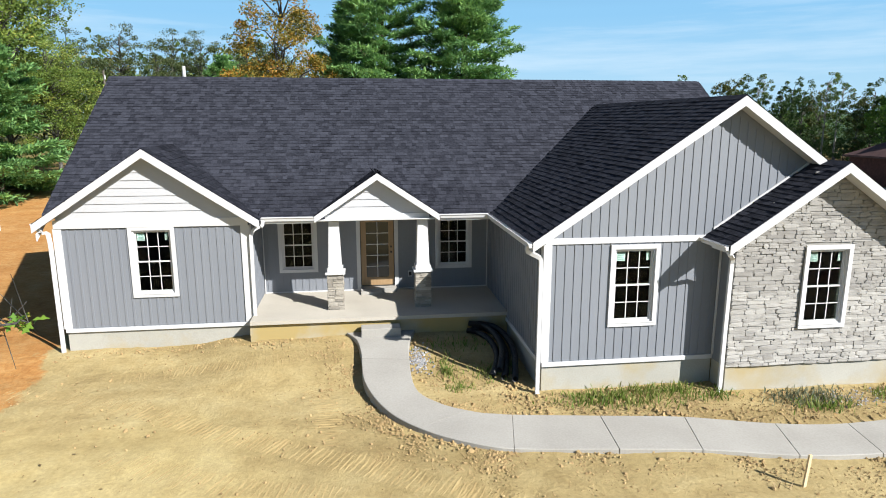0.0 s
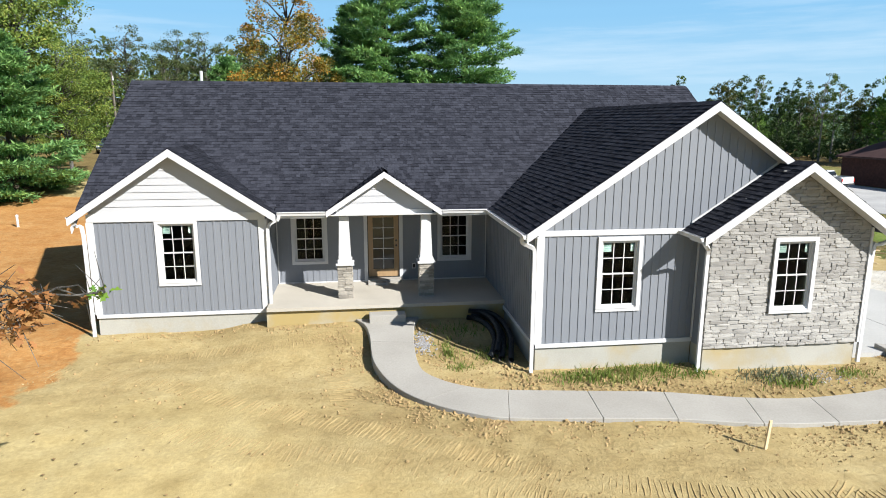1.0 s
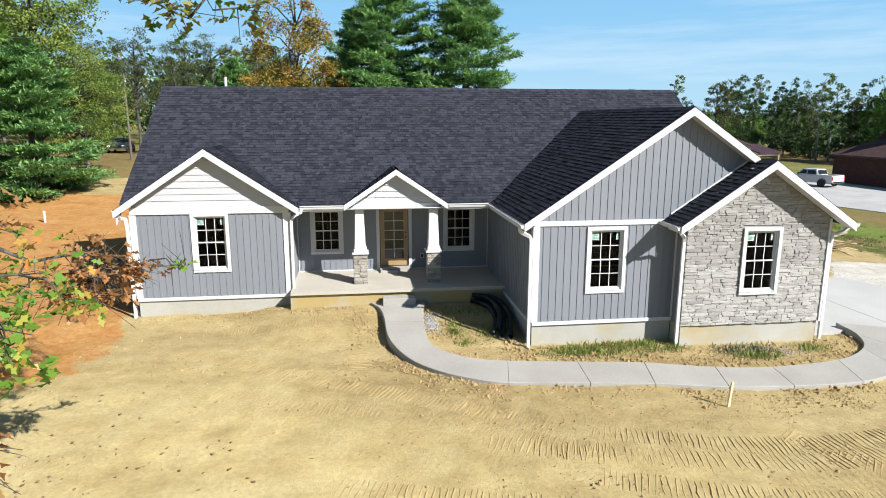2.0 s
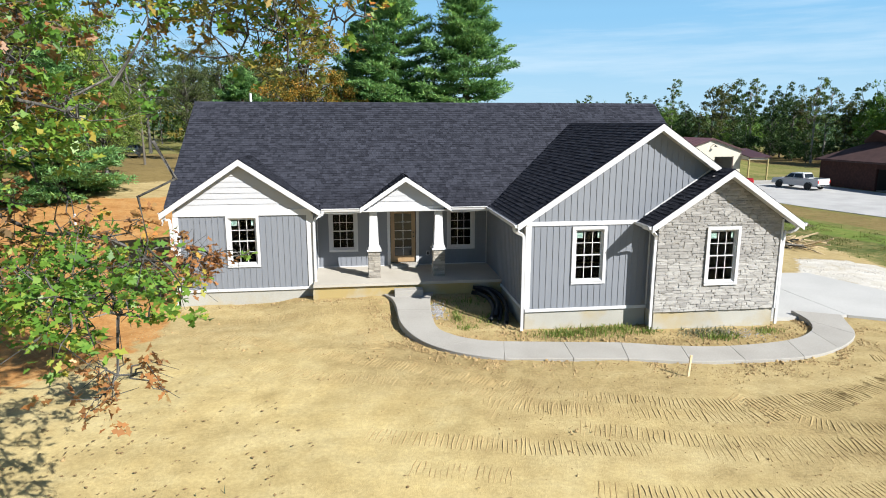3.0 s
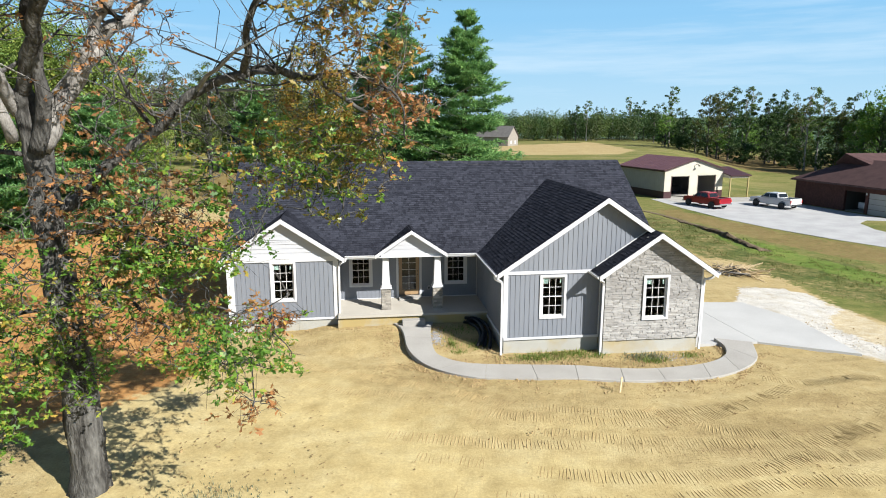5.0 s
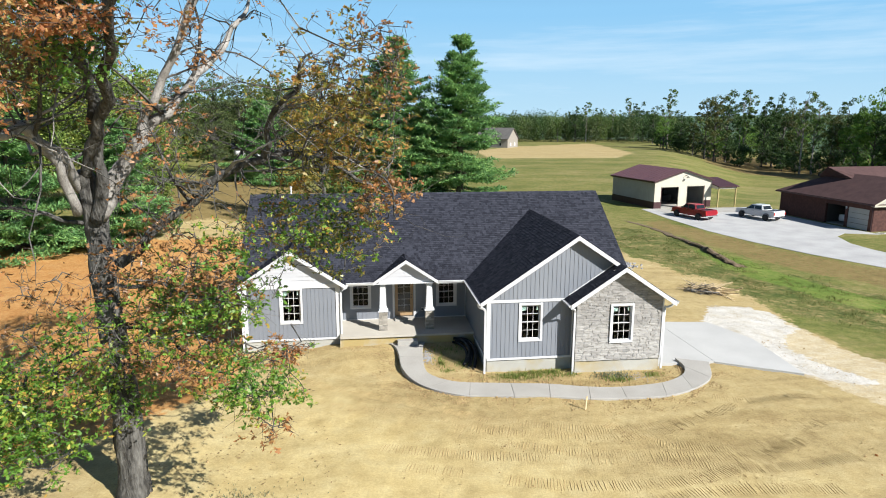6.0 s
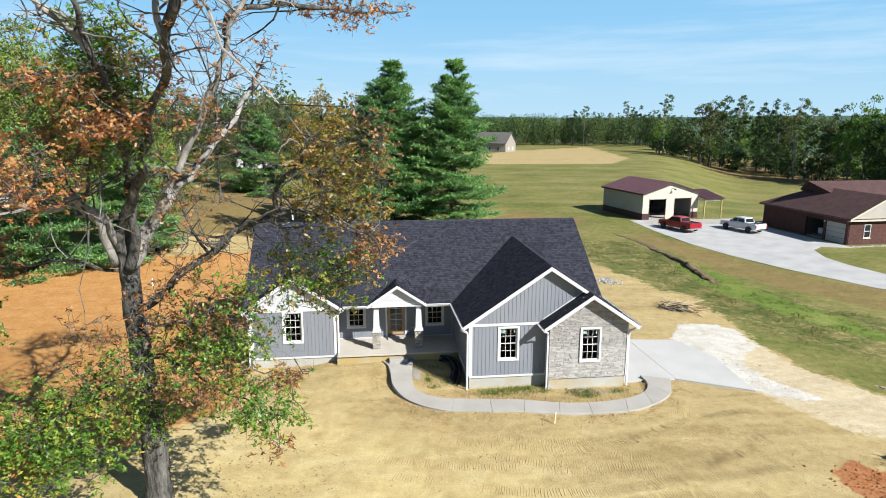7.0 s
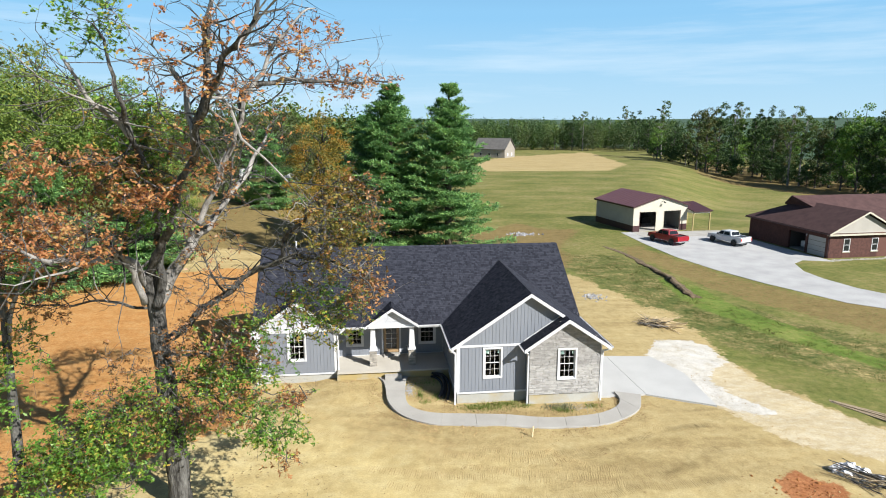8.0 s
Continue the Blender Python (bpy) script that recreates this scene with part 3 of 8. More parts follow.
wall_wing_side = wall("wall", -0.40, -0.003, 0.0, 2.80, [], "x", 3.95, T, SIDING)


def gable_wall(x0, x1, y, rx, rz, material, name="gable", base=2.80):
    bm = bmesh.new()
    out = [(x0, y, base), (x1, y, base)]
    zr, zl = rz - 0.16 - PITCH * abs(x1 - rx), rz - 0.16 - PITCH * abs(x0 - rx)
    if zr > base + 0.01:
        out.append((x1, y, zr))
    out.append((rx, y, rz - 0.16))
    if zl > base + 0.01:
        out.append((x0, y, zl))
    prism(bm, out, (0, 0.14, 0))
    return part(name, bm, material, house)


gable_garage = gable_wall(0.05, 7.9, 0.0, GAR_X, GAR_Z, SIDING)
gable_left = gable_wall(-11.15, -6.67, 3.75, LEFT_X, LEFT_Z, WHITE_LAP)
gable_wing = gable_wall(4.0, 7.92, -0.56, WING_X, WING_Z, MORTAR, base=2.90)
gable_porch = gable_wall(-4.78, -1.92, 4.04, PORCH_X, PORCH_Z, WHITE_LAP)
for ex, d in ((-11.2, T), (7.97 - T, T)):
    bm = bmesh.new()
    prism(bm, [(ex, 4.0, 2.80), (ex, BACK_Y, 2.80), (ex, RIDGE_Y, RIDGE_Z - 0.16)], (d, 0, 0))
    part("gable", bm, SIDING, house)

# vertical battens
batten_mesh = boxes((-0.024, 0.024, -0.014, 0.0, 0, 1))
me_b = bpy.data.meshes.new("batten")
batten_mesh.to_mesh(me_b)
batten_mesh.free()
me_b.materials.append(SIDING)


def battens(parent, u0, u1, z0, top, plane, at, skip=(), sign=1, pitch=0.196):
    u = u0 + pitch * 0.6
    while u < u1 - 0.03:
        spans = [(z0, top(u))]
        for a, b, c, d in skip:
            if a - 0.03 < u < b + 0.03:
                spans = [q for s, e in spans for q in ((s, min(e, c)), (max(s, d), e)) if q[1] - q[0] > 0.04]
        for s, e in spans:
            if e - s > 0.04:
                m = pose(u, at, s) if plane == "y" else pose(at, u, s, 0, 0, -90 * sign)
                shared("batten", me_b, m @ Matrix.Diagonal((1, 1, e - s, 1)), parent)
        u += pitch


def casing_box(key):
    x, z, y, h = WINDOWS[key]
    return (x, x + WIN_W, z, z + h)


battens(wall_garage, 0.16, 3.95, 0.12, lambda u: 2.70, "y", 0.0, [casing_box("garage")])
battens(wall_left, -11.03, -6.79, 0.12, lambda u: 2.66, "y", 3.75, [casing_box("left")])
battens(wall_porch, -6.6, 0, FLOOR_Z + 0.04, lambda u: 2.68, "y", 5.83, [casing_box("porch_a"), casing_box("porch_b"), (-3.95, -2.69, 0, 2.65)])
battens(wall_side, 0.2, 5.8, 0.12, lambda u: 2.68, "x", 0.0, sign=1)
battens(wall_return, 3.95, 5.8, FLOOR_Z + 0.04, lambda u: 2.68, "x", -6.62, sign=-1)
battens(wall_end, 4.0, 14, 0.12, lambda u: 2.7 if u < 4.2 or u > 14 else z_main(0, u) - 0.25, "x", -11.2)
battens(gable_garage, 0.1, 7.9, 2.83, lambda u: GAR_Z - 0.30 - PITCH * abs(u - GAR_X), "y", 0.0)

# interior shell closing the rooms behind the glass, their dimness put into its colour
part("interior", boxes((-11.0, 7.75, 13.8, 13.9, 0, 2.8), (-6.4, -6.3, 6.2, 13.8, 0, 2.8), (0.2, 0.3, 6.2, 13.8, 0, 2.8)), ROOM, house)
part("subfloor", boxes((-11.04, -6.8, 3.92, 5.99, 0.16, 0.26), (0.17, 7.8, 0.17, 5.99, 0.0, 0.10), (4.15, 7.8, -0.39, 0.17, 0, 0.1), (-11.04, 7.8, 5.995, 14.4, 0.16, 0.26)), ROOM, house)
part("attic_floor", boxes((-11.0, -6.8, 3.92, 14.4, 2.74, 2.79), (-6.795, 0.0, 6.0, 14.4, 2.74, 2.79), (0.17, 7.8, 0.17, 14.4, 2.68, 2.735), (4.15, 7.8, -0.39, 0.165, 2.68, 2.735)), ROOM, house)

# foundation
for b in ((0.02, 3.95, 0.03, 0.25, -1.0, 0.0), (0.02, 0.24, 0.25, 5.8, -1.0, 0.0), (3.97, 7.95, -0.53, -0.30, -1.0, 0.0),
                         (3.97, 4.2, -0.30, 0.03, -1.0, 0.0), (7.73, 7.95, -0.30, BACK_Y, -1.9, 0.0), (-11.18, -6.64, 3.78, 4.0, -1.0, 0.0),
                         (-11.18, -10.96, 4.0, BACK_Y, -1.0, 0.0), (-6.64, 0.02, 3.24, 3.46, -1.0, 0.185), (-10.96, 7.73, BACK_Y - 0.24, BACK_Y - 0.02, -2.4, 0.0)):
    part("foundation", boxes(b), STAINED if b[5] > 0.1 else FOUNDATION, house, "poured concrete stained with yellow clay")
bm = boxes((-6.62, -0.003, 3.14, 5.83, 0.185, FLOOR_Z))
part("porch_slab", bm, PORCH_CONCRETE, house, "pale concrete porch floor")
part("front_step", box(bmesh.new(), -3.85, -2.86, 2.76, 3.14, -0.35, 0.09, 0.012), CONCRETE, house, "poured concrete step")
part("door_step", box(box(bmesh.new(), -3.83, -2.78, 5.50, 5.83, FLOOR_Z, 0.40, 0.01), -3.83, -3.24, 5.28, 5.498, FLOOR_Z, 0.36, 0.01), CONCRETE, house, "small concrete step under the door")

# trim
def trims(*bs):
    for b in bs:
        part("trim_board", box(bmesh.new(), *b, 0.006), WHITE, house)


trims((0.0, 3.95, -0.03, 0.0, 0.0, 0.10), (-0.03, 0.15, -0.034, 0.0, 0.101, 2.70), (-0.034, -0.001, 0.0, 0.15, 0.101, 2.70), (0.0, 3.75, -0.036, 0.0, 2.70, 2.83),
      (-11.2, -6.62, 3.72, 3.75, 0.0, 0.10), (-11.23, -11.04, 3.716, 3.75, 0.101, 2.65), (-11.234, -11.201, 3.75, 3.90, 0.101, 2.65), (-6.81, -6.58, 3.716, 3.75, 0.101, 2.65), (-6.619, -6.585, 3.75, 3.95, FLOOR_Z, 2.65),
      (-11.2, -6.62, 3.70, 3.75, 2.65, 2.86), (-0.03, 0.0, 0.15, 5.80, 0.0, 0.10), (-11.23, -11.2, 3.90, BACK_Y, 0.0, 0.10),
      (-6.60, -0.02, 5.805, 5.83, FLOOR_Z, FLOOR_Z + 0.035), (-0.05, -0.02, 5.79, 5.804, FLOOR_Z, 2.68), (-6.60, -6.57, 5.79, 5.804, FLOOR_Z, 2.68),
      (3.90, 3.948, -0.06, -0.036, 0.12, 2.70), (7.94, 8.0, -0.62, -0.55, 0.0, 2.85), (4.5, 4.9, -0.40, -0.39, 2.86, 2.9))


def rake(rx, rz, y, left, right, drop=0.20, thick=0.04):
    """White rake boards and soffits along both slopes of a gable."""
    for s, end in ((-1, left), (1, right)):
        bm = bmesh.new()
        ex = end
        ez = rz - PITCH * abs(ex - rx)
        prism(bm, [(rx, y, rz - 0.012), (rx, y, rz - 0.012 - drop), (ex, y, ez - 0.012 - drop), (ex, y, ez - 0.012)], (0, -thick, 0))
        part("rake_board", bm, WHITE, house)


rake(GAR_X, GAR_Z, -0.33, -0.36, 5.92)
rake(LEFT_X, LEFT_Z, 3.46, -11.56, -6.30)
rake(PORCH_X, PORCH_Z, 3.76, -4.97, -1.73, 0.17)
rake(WING_X, WING_Z, -0.98, 3.52, 8.40)


def soffit(rx, rz, y0, y1, left, right):
    for end in (left, right):
        bm = bmesh.new()
        ez = rz - 0.17 - PITCH * abs(end - rx)
        prism(bm, [(rx, y0, rz - 0.17), (end, y0, ez), (end, y1, ez), (rx, y1, rz - 0.17)], (0, 0, -0.012))
        part("soffit", bm, WHITE, house)


soffit(GAR_X, GAR_Z, -0.33, -0.003, -0.34, 5.9)
soffit(LEFT_X, LEFT_Z, 3.46, 3.697, -11.54, -6.33)
soffit(WING_X, WING_Z, -0.98, -0.605, 3.54, 8.38)
soffit(PORCH_X, PORCH_Z, 3.76, 4.035, -4.95, -1.76)
trims((-4.84, -1.86, 3.99, 4.30, 2.655, 2.84), (-6.60, -4.841, 4.0, 4.26, 2.66, 2.80), (-1.859, -0.04, 4.0, 4.26, 2.66, 2.80))
part("porch_ceiling", boxes((-6.60, -0.02, 4.262, 5.82, 2.685, 2.72), (-6.60, -0.40, 3.80, 3.985, 2.70, 2.72)), WHITE, house, "white porch ceiling")
# frieze under the porch gable and sloping flashing where the wing roof meets the garage gable
bm = bmesh.new()
prism(bm, [(3.72, -0.003, 2.90), (5.92, -0.003, 4.37), (5.92, -0.003, 4.46), (3.72, -0.003, 2.99)], (0, -0.03, 0))
part("trim_board", bm, WHITE, house, "white sloping trim over the wing roof")

# lap siding boards in the white gables
def laps(parent, x0, x1, y, rx, rz, z0, board=0.165):
    z = z0
    while z < rz - 0.30:
        half0, half1 = (rz - 0.17 - z) / PITCH, (rz - 0.17 - z - board) / PITCH
        a0, b0, a1, b1 = max(x0, rx - half0), min(x1, rx + half0), max(x0, rx - max(half1, 0.02)), min(x1, rx + max(half1, 0.02))
        bm = bmesh.new()
        v = [bm.verts.new(p) for p in ((a0, y, z), (b0, y, z), (b1, y, z + board), (a1, y, z + board), (a0, y - 0.026, z), (b0, y - 0.026, z), (b1, y - 0.006, z + board), (a1, y - 0.006, z + board))]
        for q in ((0, 1, 5, 4), (4, 5, 6, 7), (1, 2, 6, 5), (3, 0, 4, 7), (2, 3, 7, 6)):
            bm.faces.new([v[i] for i in q])
        part("lap_board", bm, WHITE_LAP, parent)
        z += board


laps(gable_left, -11.1, -6.7, 3.75, LEFT_X, LEFT_Z, 2.862, 0.19)
laps(gable_porch, -4.75, -1.95, 4.04, PORCH_X, PORCH_Z, 2.842, 0.19)

# ---- windows and door ----
def build_window(key, sticker=True):
    x, z, y, h = WINDOWS[key]
    w = part("window", boxes((x, x + CAS, y - 0.045, y - 0.001, z, z + h), (x + WIN_W - CAS, x + WIN_W, y - 0.045, y - 0.001, z, z + h),
                             (x + CAS, x + WIN_W - CAS, y - 0.045, y - 0.001, z, z + CAS), (x + CAS, x + WIN_W - CAS, y - 0.045, y - 0.001, z + h - CAS, z + h)),
             WHITE, house, "white double-hung window with grilles")
    a, b, c, d = x + CAS, x + WIN_W - CAS, z + CAS, z + h - CAS
    f = 0.035
    part("window_frame", boxes((a, a + f, y + 0.0, y + 0.11, c, d), (b - f, b, y + 0.0, y + 0.11, c, d), (a + f, b - f, y, y + 0.11, c, c + f), (a + f, b - f, y, y + 0.11, d - f, d)), WHITE, w)
    part("sill", box(bmesh.new(), x + 0.01, x + WIN_W - 0.01, y - 0.054, y - 0.046, z + CAS - 0.022, z + CAS, 0.003), WHITE, w)
    mid = (c + d) / 2
    for lo, hi, dy in ((c + f, mid + 0.02, 0.03), (mid - 0.02, d - f, 0.06)):
        y0, y1 = y + dy, y + dy + 0.028
        l, r, s = a + f, b - f, 0.035
        sash = boxes((l, l + s, y0, y1, lo, hi), (r - s, r, y0, y1, lo, hi), (l + s, r - s, y0, y1, lo, lo + s), (l + s, r - s, y0, y1, hi - s, hi))
        part("sash", sash, WHITE, w)
        part("pane", boxes((l + s, r - s, y0 + 0.010, y0 + 0.018, lo + s, hi - s)), GLASS, w).visible_shadow = False
        gl, gr = l + s, r - s
        for k in (1, 2):
            u = gl + (gr - gl) * k / 3
            part("muntin", boxes((u - 0.010, u + 0.010, y0 + 0.001, y0 + 0.0095, lo + s, hi - s)), WHITE, w)
        v = (lo + hi) / 2
        part("muntin", boxes((gl, gr, y0 + 0.0015, y0 + 0.009, v - 0.010, v + 0.010)), WHITE, w)
    if sticker:
        sx, sz = a + f + 0.045, d - f - 0.045
        st = part("sticker", boxes((sx, sx + 0.19, y + 0.0785, y + 0.0795, sz - 0.20, sz)), PAPER, w, "pale green paper sticker on the glass")
        part("print", boxes(*[(sx + 0.02, sx + 0.17, y + 0.0775, y + 0.0784, sz - 0.045 - 0.042 * k, sz - 0.025 - 0.042 * k) for k in range(4)]), PAPER_B, w)
        part("sticker", boxes((b - f - 0.13, b - f - 0.05, y + 0.0785, y + 0.0795, sz - 0.20, sz)), PAPER, w)
    return w


build_window("left")
build_window("garage")
build_window("wing")
build_window("porch_a", False)
build_window("porch_b", False)

x0, x1, z0, z1 = DOOR
door = part("door", boxes((x0, x0 + 0.15, 5.86, 5.905, z0, z1), (x1 - 0.15, x1, 5.86, 5.905, z0, z1), (x0 + 0.15, x1 - 0.15, 5.86, 5.905, z0, z0 + 0.24), (x0 + 0.15, x1 - 0.15, 5.86, 5.905, z1 - 0.16, z1)), DOOR_WOOD, house, "tan wooden front door with ten glass lites")
gl, gr, gb, gt = x0 + 0.15, x1 - 0.15, z0 + 0.24, z1 - 0.16
part("pane", boxes((gl, gr, 5.878, 5.886, gb, gt)), FROST, door)
part("muntin", boxes(((gl + gr) / 2 - 0.010, (gl + gr) / 2 + 0.010, 5.862, 5.877, gb, gt)), WHITE, door)
for k in range(1, 5):
    v = gb + (gt - gb) * k / 5
    part("muntin", boxes((gl, gr, 5.864, 5.8765, v - 0.010, v + 0.010)), WHITE, door)
part("threshold", boxes((x0 - 0.02, x1 + 0.02, 5.80, 5.93, 0.40, 0.42)), DARK, door)
bm = lathe(bmesh.new(), [(0.012, 0), (0.03, 0.01), (0.034, 0.03), (0.024, 0.05), (0.008, 0.055)], 12)
knob = part("door_knob", bm, DARK, door, smooth=True)
knob.matrix_basis = pose(x1 - 0.08, 5.86, 1.42, 90)
bm = lathe(bmesh.new(), [(0.03, 0), (0.03, 0.015), (0.02, 0.02)], 12)
part("deadbolt", bm, DARK, door).matrix_basis = pose(x1 - 0.08, 5.86, 1.58, 90)
part("door_casing", boxes((x0 - 0.13, x0 - 0.021, 5.79, 5.829, FLOOR_Z, z1 + 0.02), (x1 + 0.021, x1 + 0.13, 5.79, 5.829, FLOOR_Z, z1 + 0.02), (x0 - 0.13, x1 + 0.13, 5.79, 5.829, z1 + 0.021, z1 + 0.13)), WHITE, house)
part("outlet_cover", boxes((-2.42, -2.30, 5.795, 5.813, 0.66, 0.84)), WHITE, house, "white outdoor outlet box")
part("outlet_cover", boxes((-2.40, -2.32, 5.790, 5.7945, 0.69, 0.81)), DARK, house)

# ---- porch posts on stone piers ----
def stone_mesh(seed):
    rnd = random.Random(seed)
    out, n = [], 8
    for k in range(n):
        a = 2 * math.pi * k / n
        c, s = math.cos(a), math.sin(a)
        q = 1 / max(abs(c), abs(s))
        if k % 2:
            out.append((0.5 * c * q * rnd.uniform(0.84, 1.0), 0.5 * s * q * rnd.uniform(0.62, 1.0)))
        else:
            out.append((0.5 * c * q * rnd.uniform(0.95, 1.02), 0.5 * s * q * rnd.uniform(0.88, 1.10)))
    v = [(x, 0, z) for x, z in out] + [(x * 0.99, -0.8 * rnd.uniform(0.8, 1.1), z * 0.97) for x, z in out] + [(x * 0.955, -rnd.uniform(0.75, 1.1), z * 0.90) for x, z in out]
    f = []
    for r in (0, 8):
        f += [(r + k, r + (k + 1) % 8, r + 8 + (k + 1) % 8, r + 8 + k) for k in range(8)]
    f.append(tuple(range(16, 24)))
    return v, f


STONES = []
for k in range(12):
    v, f = stone_mesh(k)
    me = bpy.data.meshes.new("stone")
    me.from_pydata(v, [], f)
    me.materials.append(STONE)
    STONES.append((me, v, f))


PIER_STONES = []
for me, v, f in STONES:
    me = me.copy()
    me.materials[0] = PIER_STONE
    PIER_STONES.append(me)


def stone_rows(u0, u1, z0, z1, rnd, skip=(), long=(0.10, 0.46), tall=(0.034, 0.108)):
    """Courses of uneven stones, as (u, z, width, height)."""
    z, out = z0, []
    while z < z1 - 0.03:
        h = min(rnd.uniform(*tall), z1 - z)
        spans = [(u0, u1)]
        for a, b, c, d in skip:
            if z + h > c + 0.02 and z < d - 0.02:
                spans = [q for s, e in spans for q in ((s, min(e, a)), (max(s, b), e)) if q[1] - q[0] > 0.03]
        for s, e in spans:
            u = s
            while u < e - 0.01:
                w = rnd.uniform(*long)
                if e - u - w < 0.12:
                    w = e - u
                if h > 0.095 and rnd.random() < 0.4:
                    k = rnd.uniform(0.4, 0.6)
                    out += [(u + w / 2, z + h * k / 2, w, h * k), (u + w / 2, z + h * (1 + k) / 2, w, h * (1 - k))]
                else:
                    out.append((u + w / 2, z + h / 2 + rnd.uniform(-0.008, 0.008), w, h * rnd.uniform(0.96, 1.08)))
                u += w
        z += h
    return out


rnd = random.Random(5)
for px in (-4.495, -2.16):
    col = thing("porch_column", (px, 4.115, FLOOR_Z), "white tapered post on a grey stacked stone pier", "column", "porch columns")
    pier = part("pier", boxes((-0.195, 0.195, -0.195, 0.195, 0, 0.97)), MORTAR, col, "stacked grey stone pier")
    for side in range(4):
        for u, z, w, h in stone_rows(-0.215, 0.215, 0.0, 0.96, rnd, long=(0.14, 0.34), tall=(0.07, 0.12)):
            me = rnd.choice(PIER_STONES)
            shared("stone", me, pose(0, 0, 0, 0, 0, 90 * side) @ pose(u, -0.19, z) @ Matrix.Diagonal((w * 1.0, rnd.uniform(0.022, 0.038), h * 0.98, 1)), pier)
    part("cap", box(bmesh.new(), -0.26, 0.26, -0.26, 0.26, 0.97, 1.03, 0.01), WHITE, col)
    part("plinth", box(bmesh.new(), -0.205, 0.205, -0.205, 0.205, 1.03, 1.14, 0.008), WHITE, col)
    bm = bmesh.new()
    prism(bm, [(-0.175, -0.175, 1.14), (0.175, -0.175, 1.14), (0.175, 0.175, 1.14), (-0.175, 0.175, 1.14)], (0, 0, 1.23))
    for v in bm.verts:
        if v.co.z > 2:
            v.co.x *= 0.74
            v.co.y *= 0.74
    part("post", bm, WHITE, col)

# ---- gutters and downspouts ----
def gutter(p0, p1, out, size=0.11):
    """A K-shaped gutter from p0 to p1; out is the way it faces."""
    a, b, o = Vector(p0), Vector(p1), Vector(out)
    prof = [(0, 0), (0, -size), (0.6, -size), (0.75, -0.35 * size), (1.0, -0.15 * size), (1.0, 0), (0.9, 0), (0.9, -0.2 * size), (0.1, -0.2 * size), (0.1, 0)]
    bm = bmesh.new()
    prism(bm, [a + o * (s * size) + Vector((0, 0, t)) for s, t in prof], b - a)
    return part("gutter", bm, WHITE, house, "white metal gutter")


EY = 3.80
trims((-6.30, -4.99, EY - 0.02, EY, 2.66, 2.80), (-1.71, -0.40, EY - 0.02, EY, 2.66, 2.80))
gutter((-6.30, EY - 0.022, 2.83), (-4.98, EY - 0.022, 2.83), (0, -1, 0), 0.10)
gutter((-1.72, EY - 0.022, 2.83), (-0.44, EY - 0.022, 2.83), (0, -1, 0), 0.10)
trims((-0.37, -0.35, -0.33, 3.80, 2.64, 2.80), (3.50, 3.52, -0.98, -0.37, 2.62, 2.77))
gutter((-0.372, -0.36, 2.82), (-0.372, 3.80, 2.82), (-1, 0, 0))
gutter((3.498, -0.99, 2.78), (3.498, -0.04, 2.78), (-1, 0, 0), 0.10)
gutter((8.42, -0.99, 2.78), (8.42, 9, 2.78), (1, 0, 0), 0.10)
gutter((-11.50, 3.46, 2.83), (-11.50, 3.6, 2.83), (-1, 0, 0), 0.10)
for pts in ([(-6.24, 3.72, 2.74), (-6.28, 3.72, 2.62), (-6.42, 3.70, 2.56), (-6.50, 3.68, 2.50), (-6.55, 3.67, 2.38), (-6.56, 3.68, 1.2), (-6.56, 3.68, -0.38), (-6.56, 3.60, -0.48)],
            [(-0.43, -0.20, 2.73), (-0.43, -0.18, 2.62), (-0.30, -0.14, 2.54), (-0.13, -0.10, 2.44), (-0.10, -0.08, 2.30), (-0.10, -0.08, 1.0), (-0.10, -0.08, -0.50), (-0.12, -0.18, -0.56)],
            [(3.56, -0.86, 2.70), (3.60, -0.84, 2.60), (3.70, -0.76, 2.52), (3.82, -0.64, 2.44), (3.86, -0.56, 2.30), (3.86, -0.545, 1.0), (3.86, -0.545, -0.54), (3.84, -0.66, -0.62)],
            [(8.47, -0.7, 2.70), (8.36, -0.66, 2.52), (8.16, -0.60, 2.42), (8.06, -0.58, 2.3), (8.06, -0.58, 0.5), (8.06, -0.58, -0.52)],
            [(-11.53, 3.56, 2.74), (-11.40, 3.60, 2.58), (-11.27, 3.62, 2.46), (-11.27, 3.64, 1.2), (-11.27, 3.64, -0.52)]):
    part("downspout", duct(bmesh.new(), catmull(pts[:5], 12) + pts[5:], 0.085, 0.065), WHITE, house, "white metal downspout")

# ---- roofs ----
def deck(outline, label=""):
    bm = bmesh.new()
    prism(bm, outline, (0, 0, -0.10))
    return part("roof", bm, SHINGLE, house, label)


XL, XR = -11.53, 8.30
YV = RIDGE_Y - (RIDGE_Z - GAR_Z) / MAIN_PITCH
EAVE_Y = 3.78
roof_main = deck([(XL, 3.95, z_main(0, 3.95)), (-6.34, 3.95, z_main(0, 3.95)), (-6.34, EAVE_Y, z_main(0, EAVE_Y)), (-4.70, EAVE_Y, z_main(0, EAVE_Y)), (-4.70, 4.2, z_main(0, 4.2)), (-2.00, 4.2, z_main(0, 4.2)), (-2.00, EAVE_Y, z_main(0, EAVE_Y)), (-0.40, EAVE_Y, z_main(0, EAVE_Y)), (0.35, 4.3, z_main(0, 4.3)), (XR, 4.3, z_main(0, 4.3)), (XR, RIDGE_Y, RIDGE_Z), (XL, RIDGE_Y, RIDGE_Z)], "charcoal architectural shingle roof")
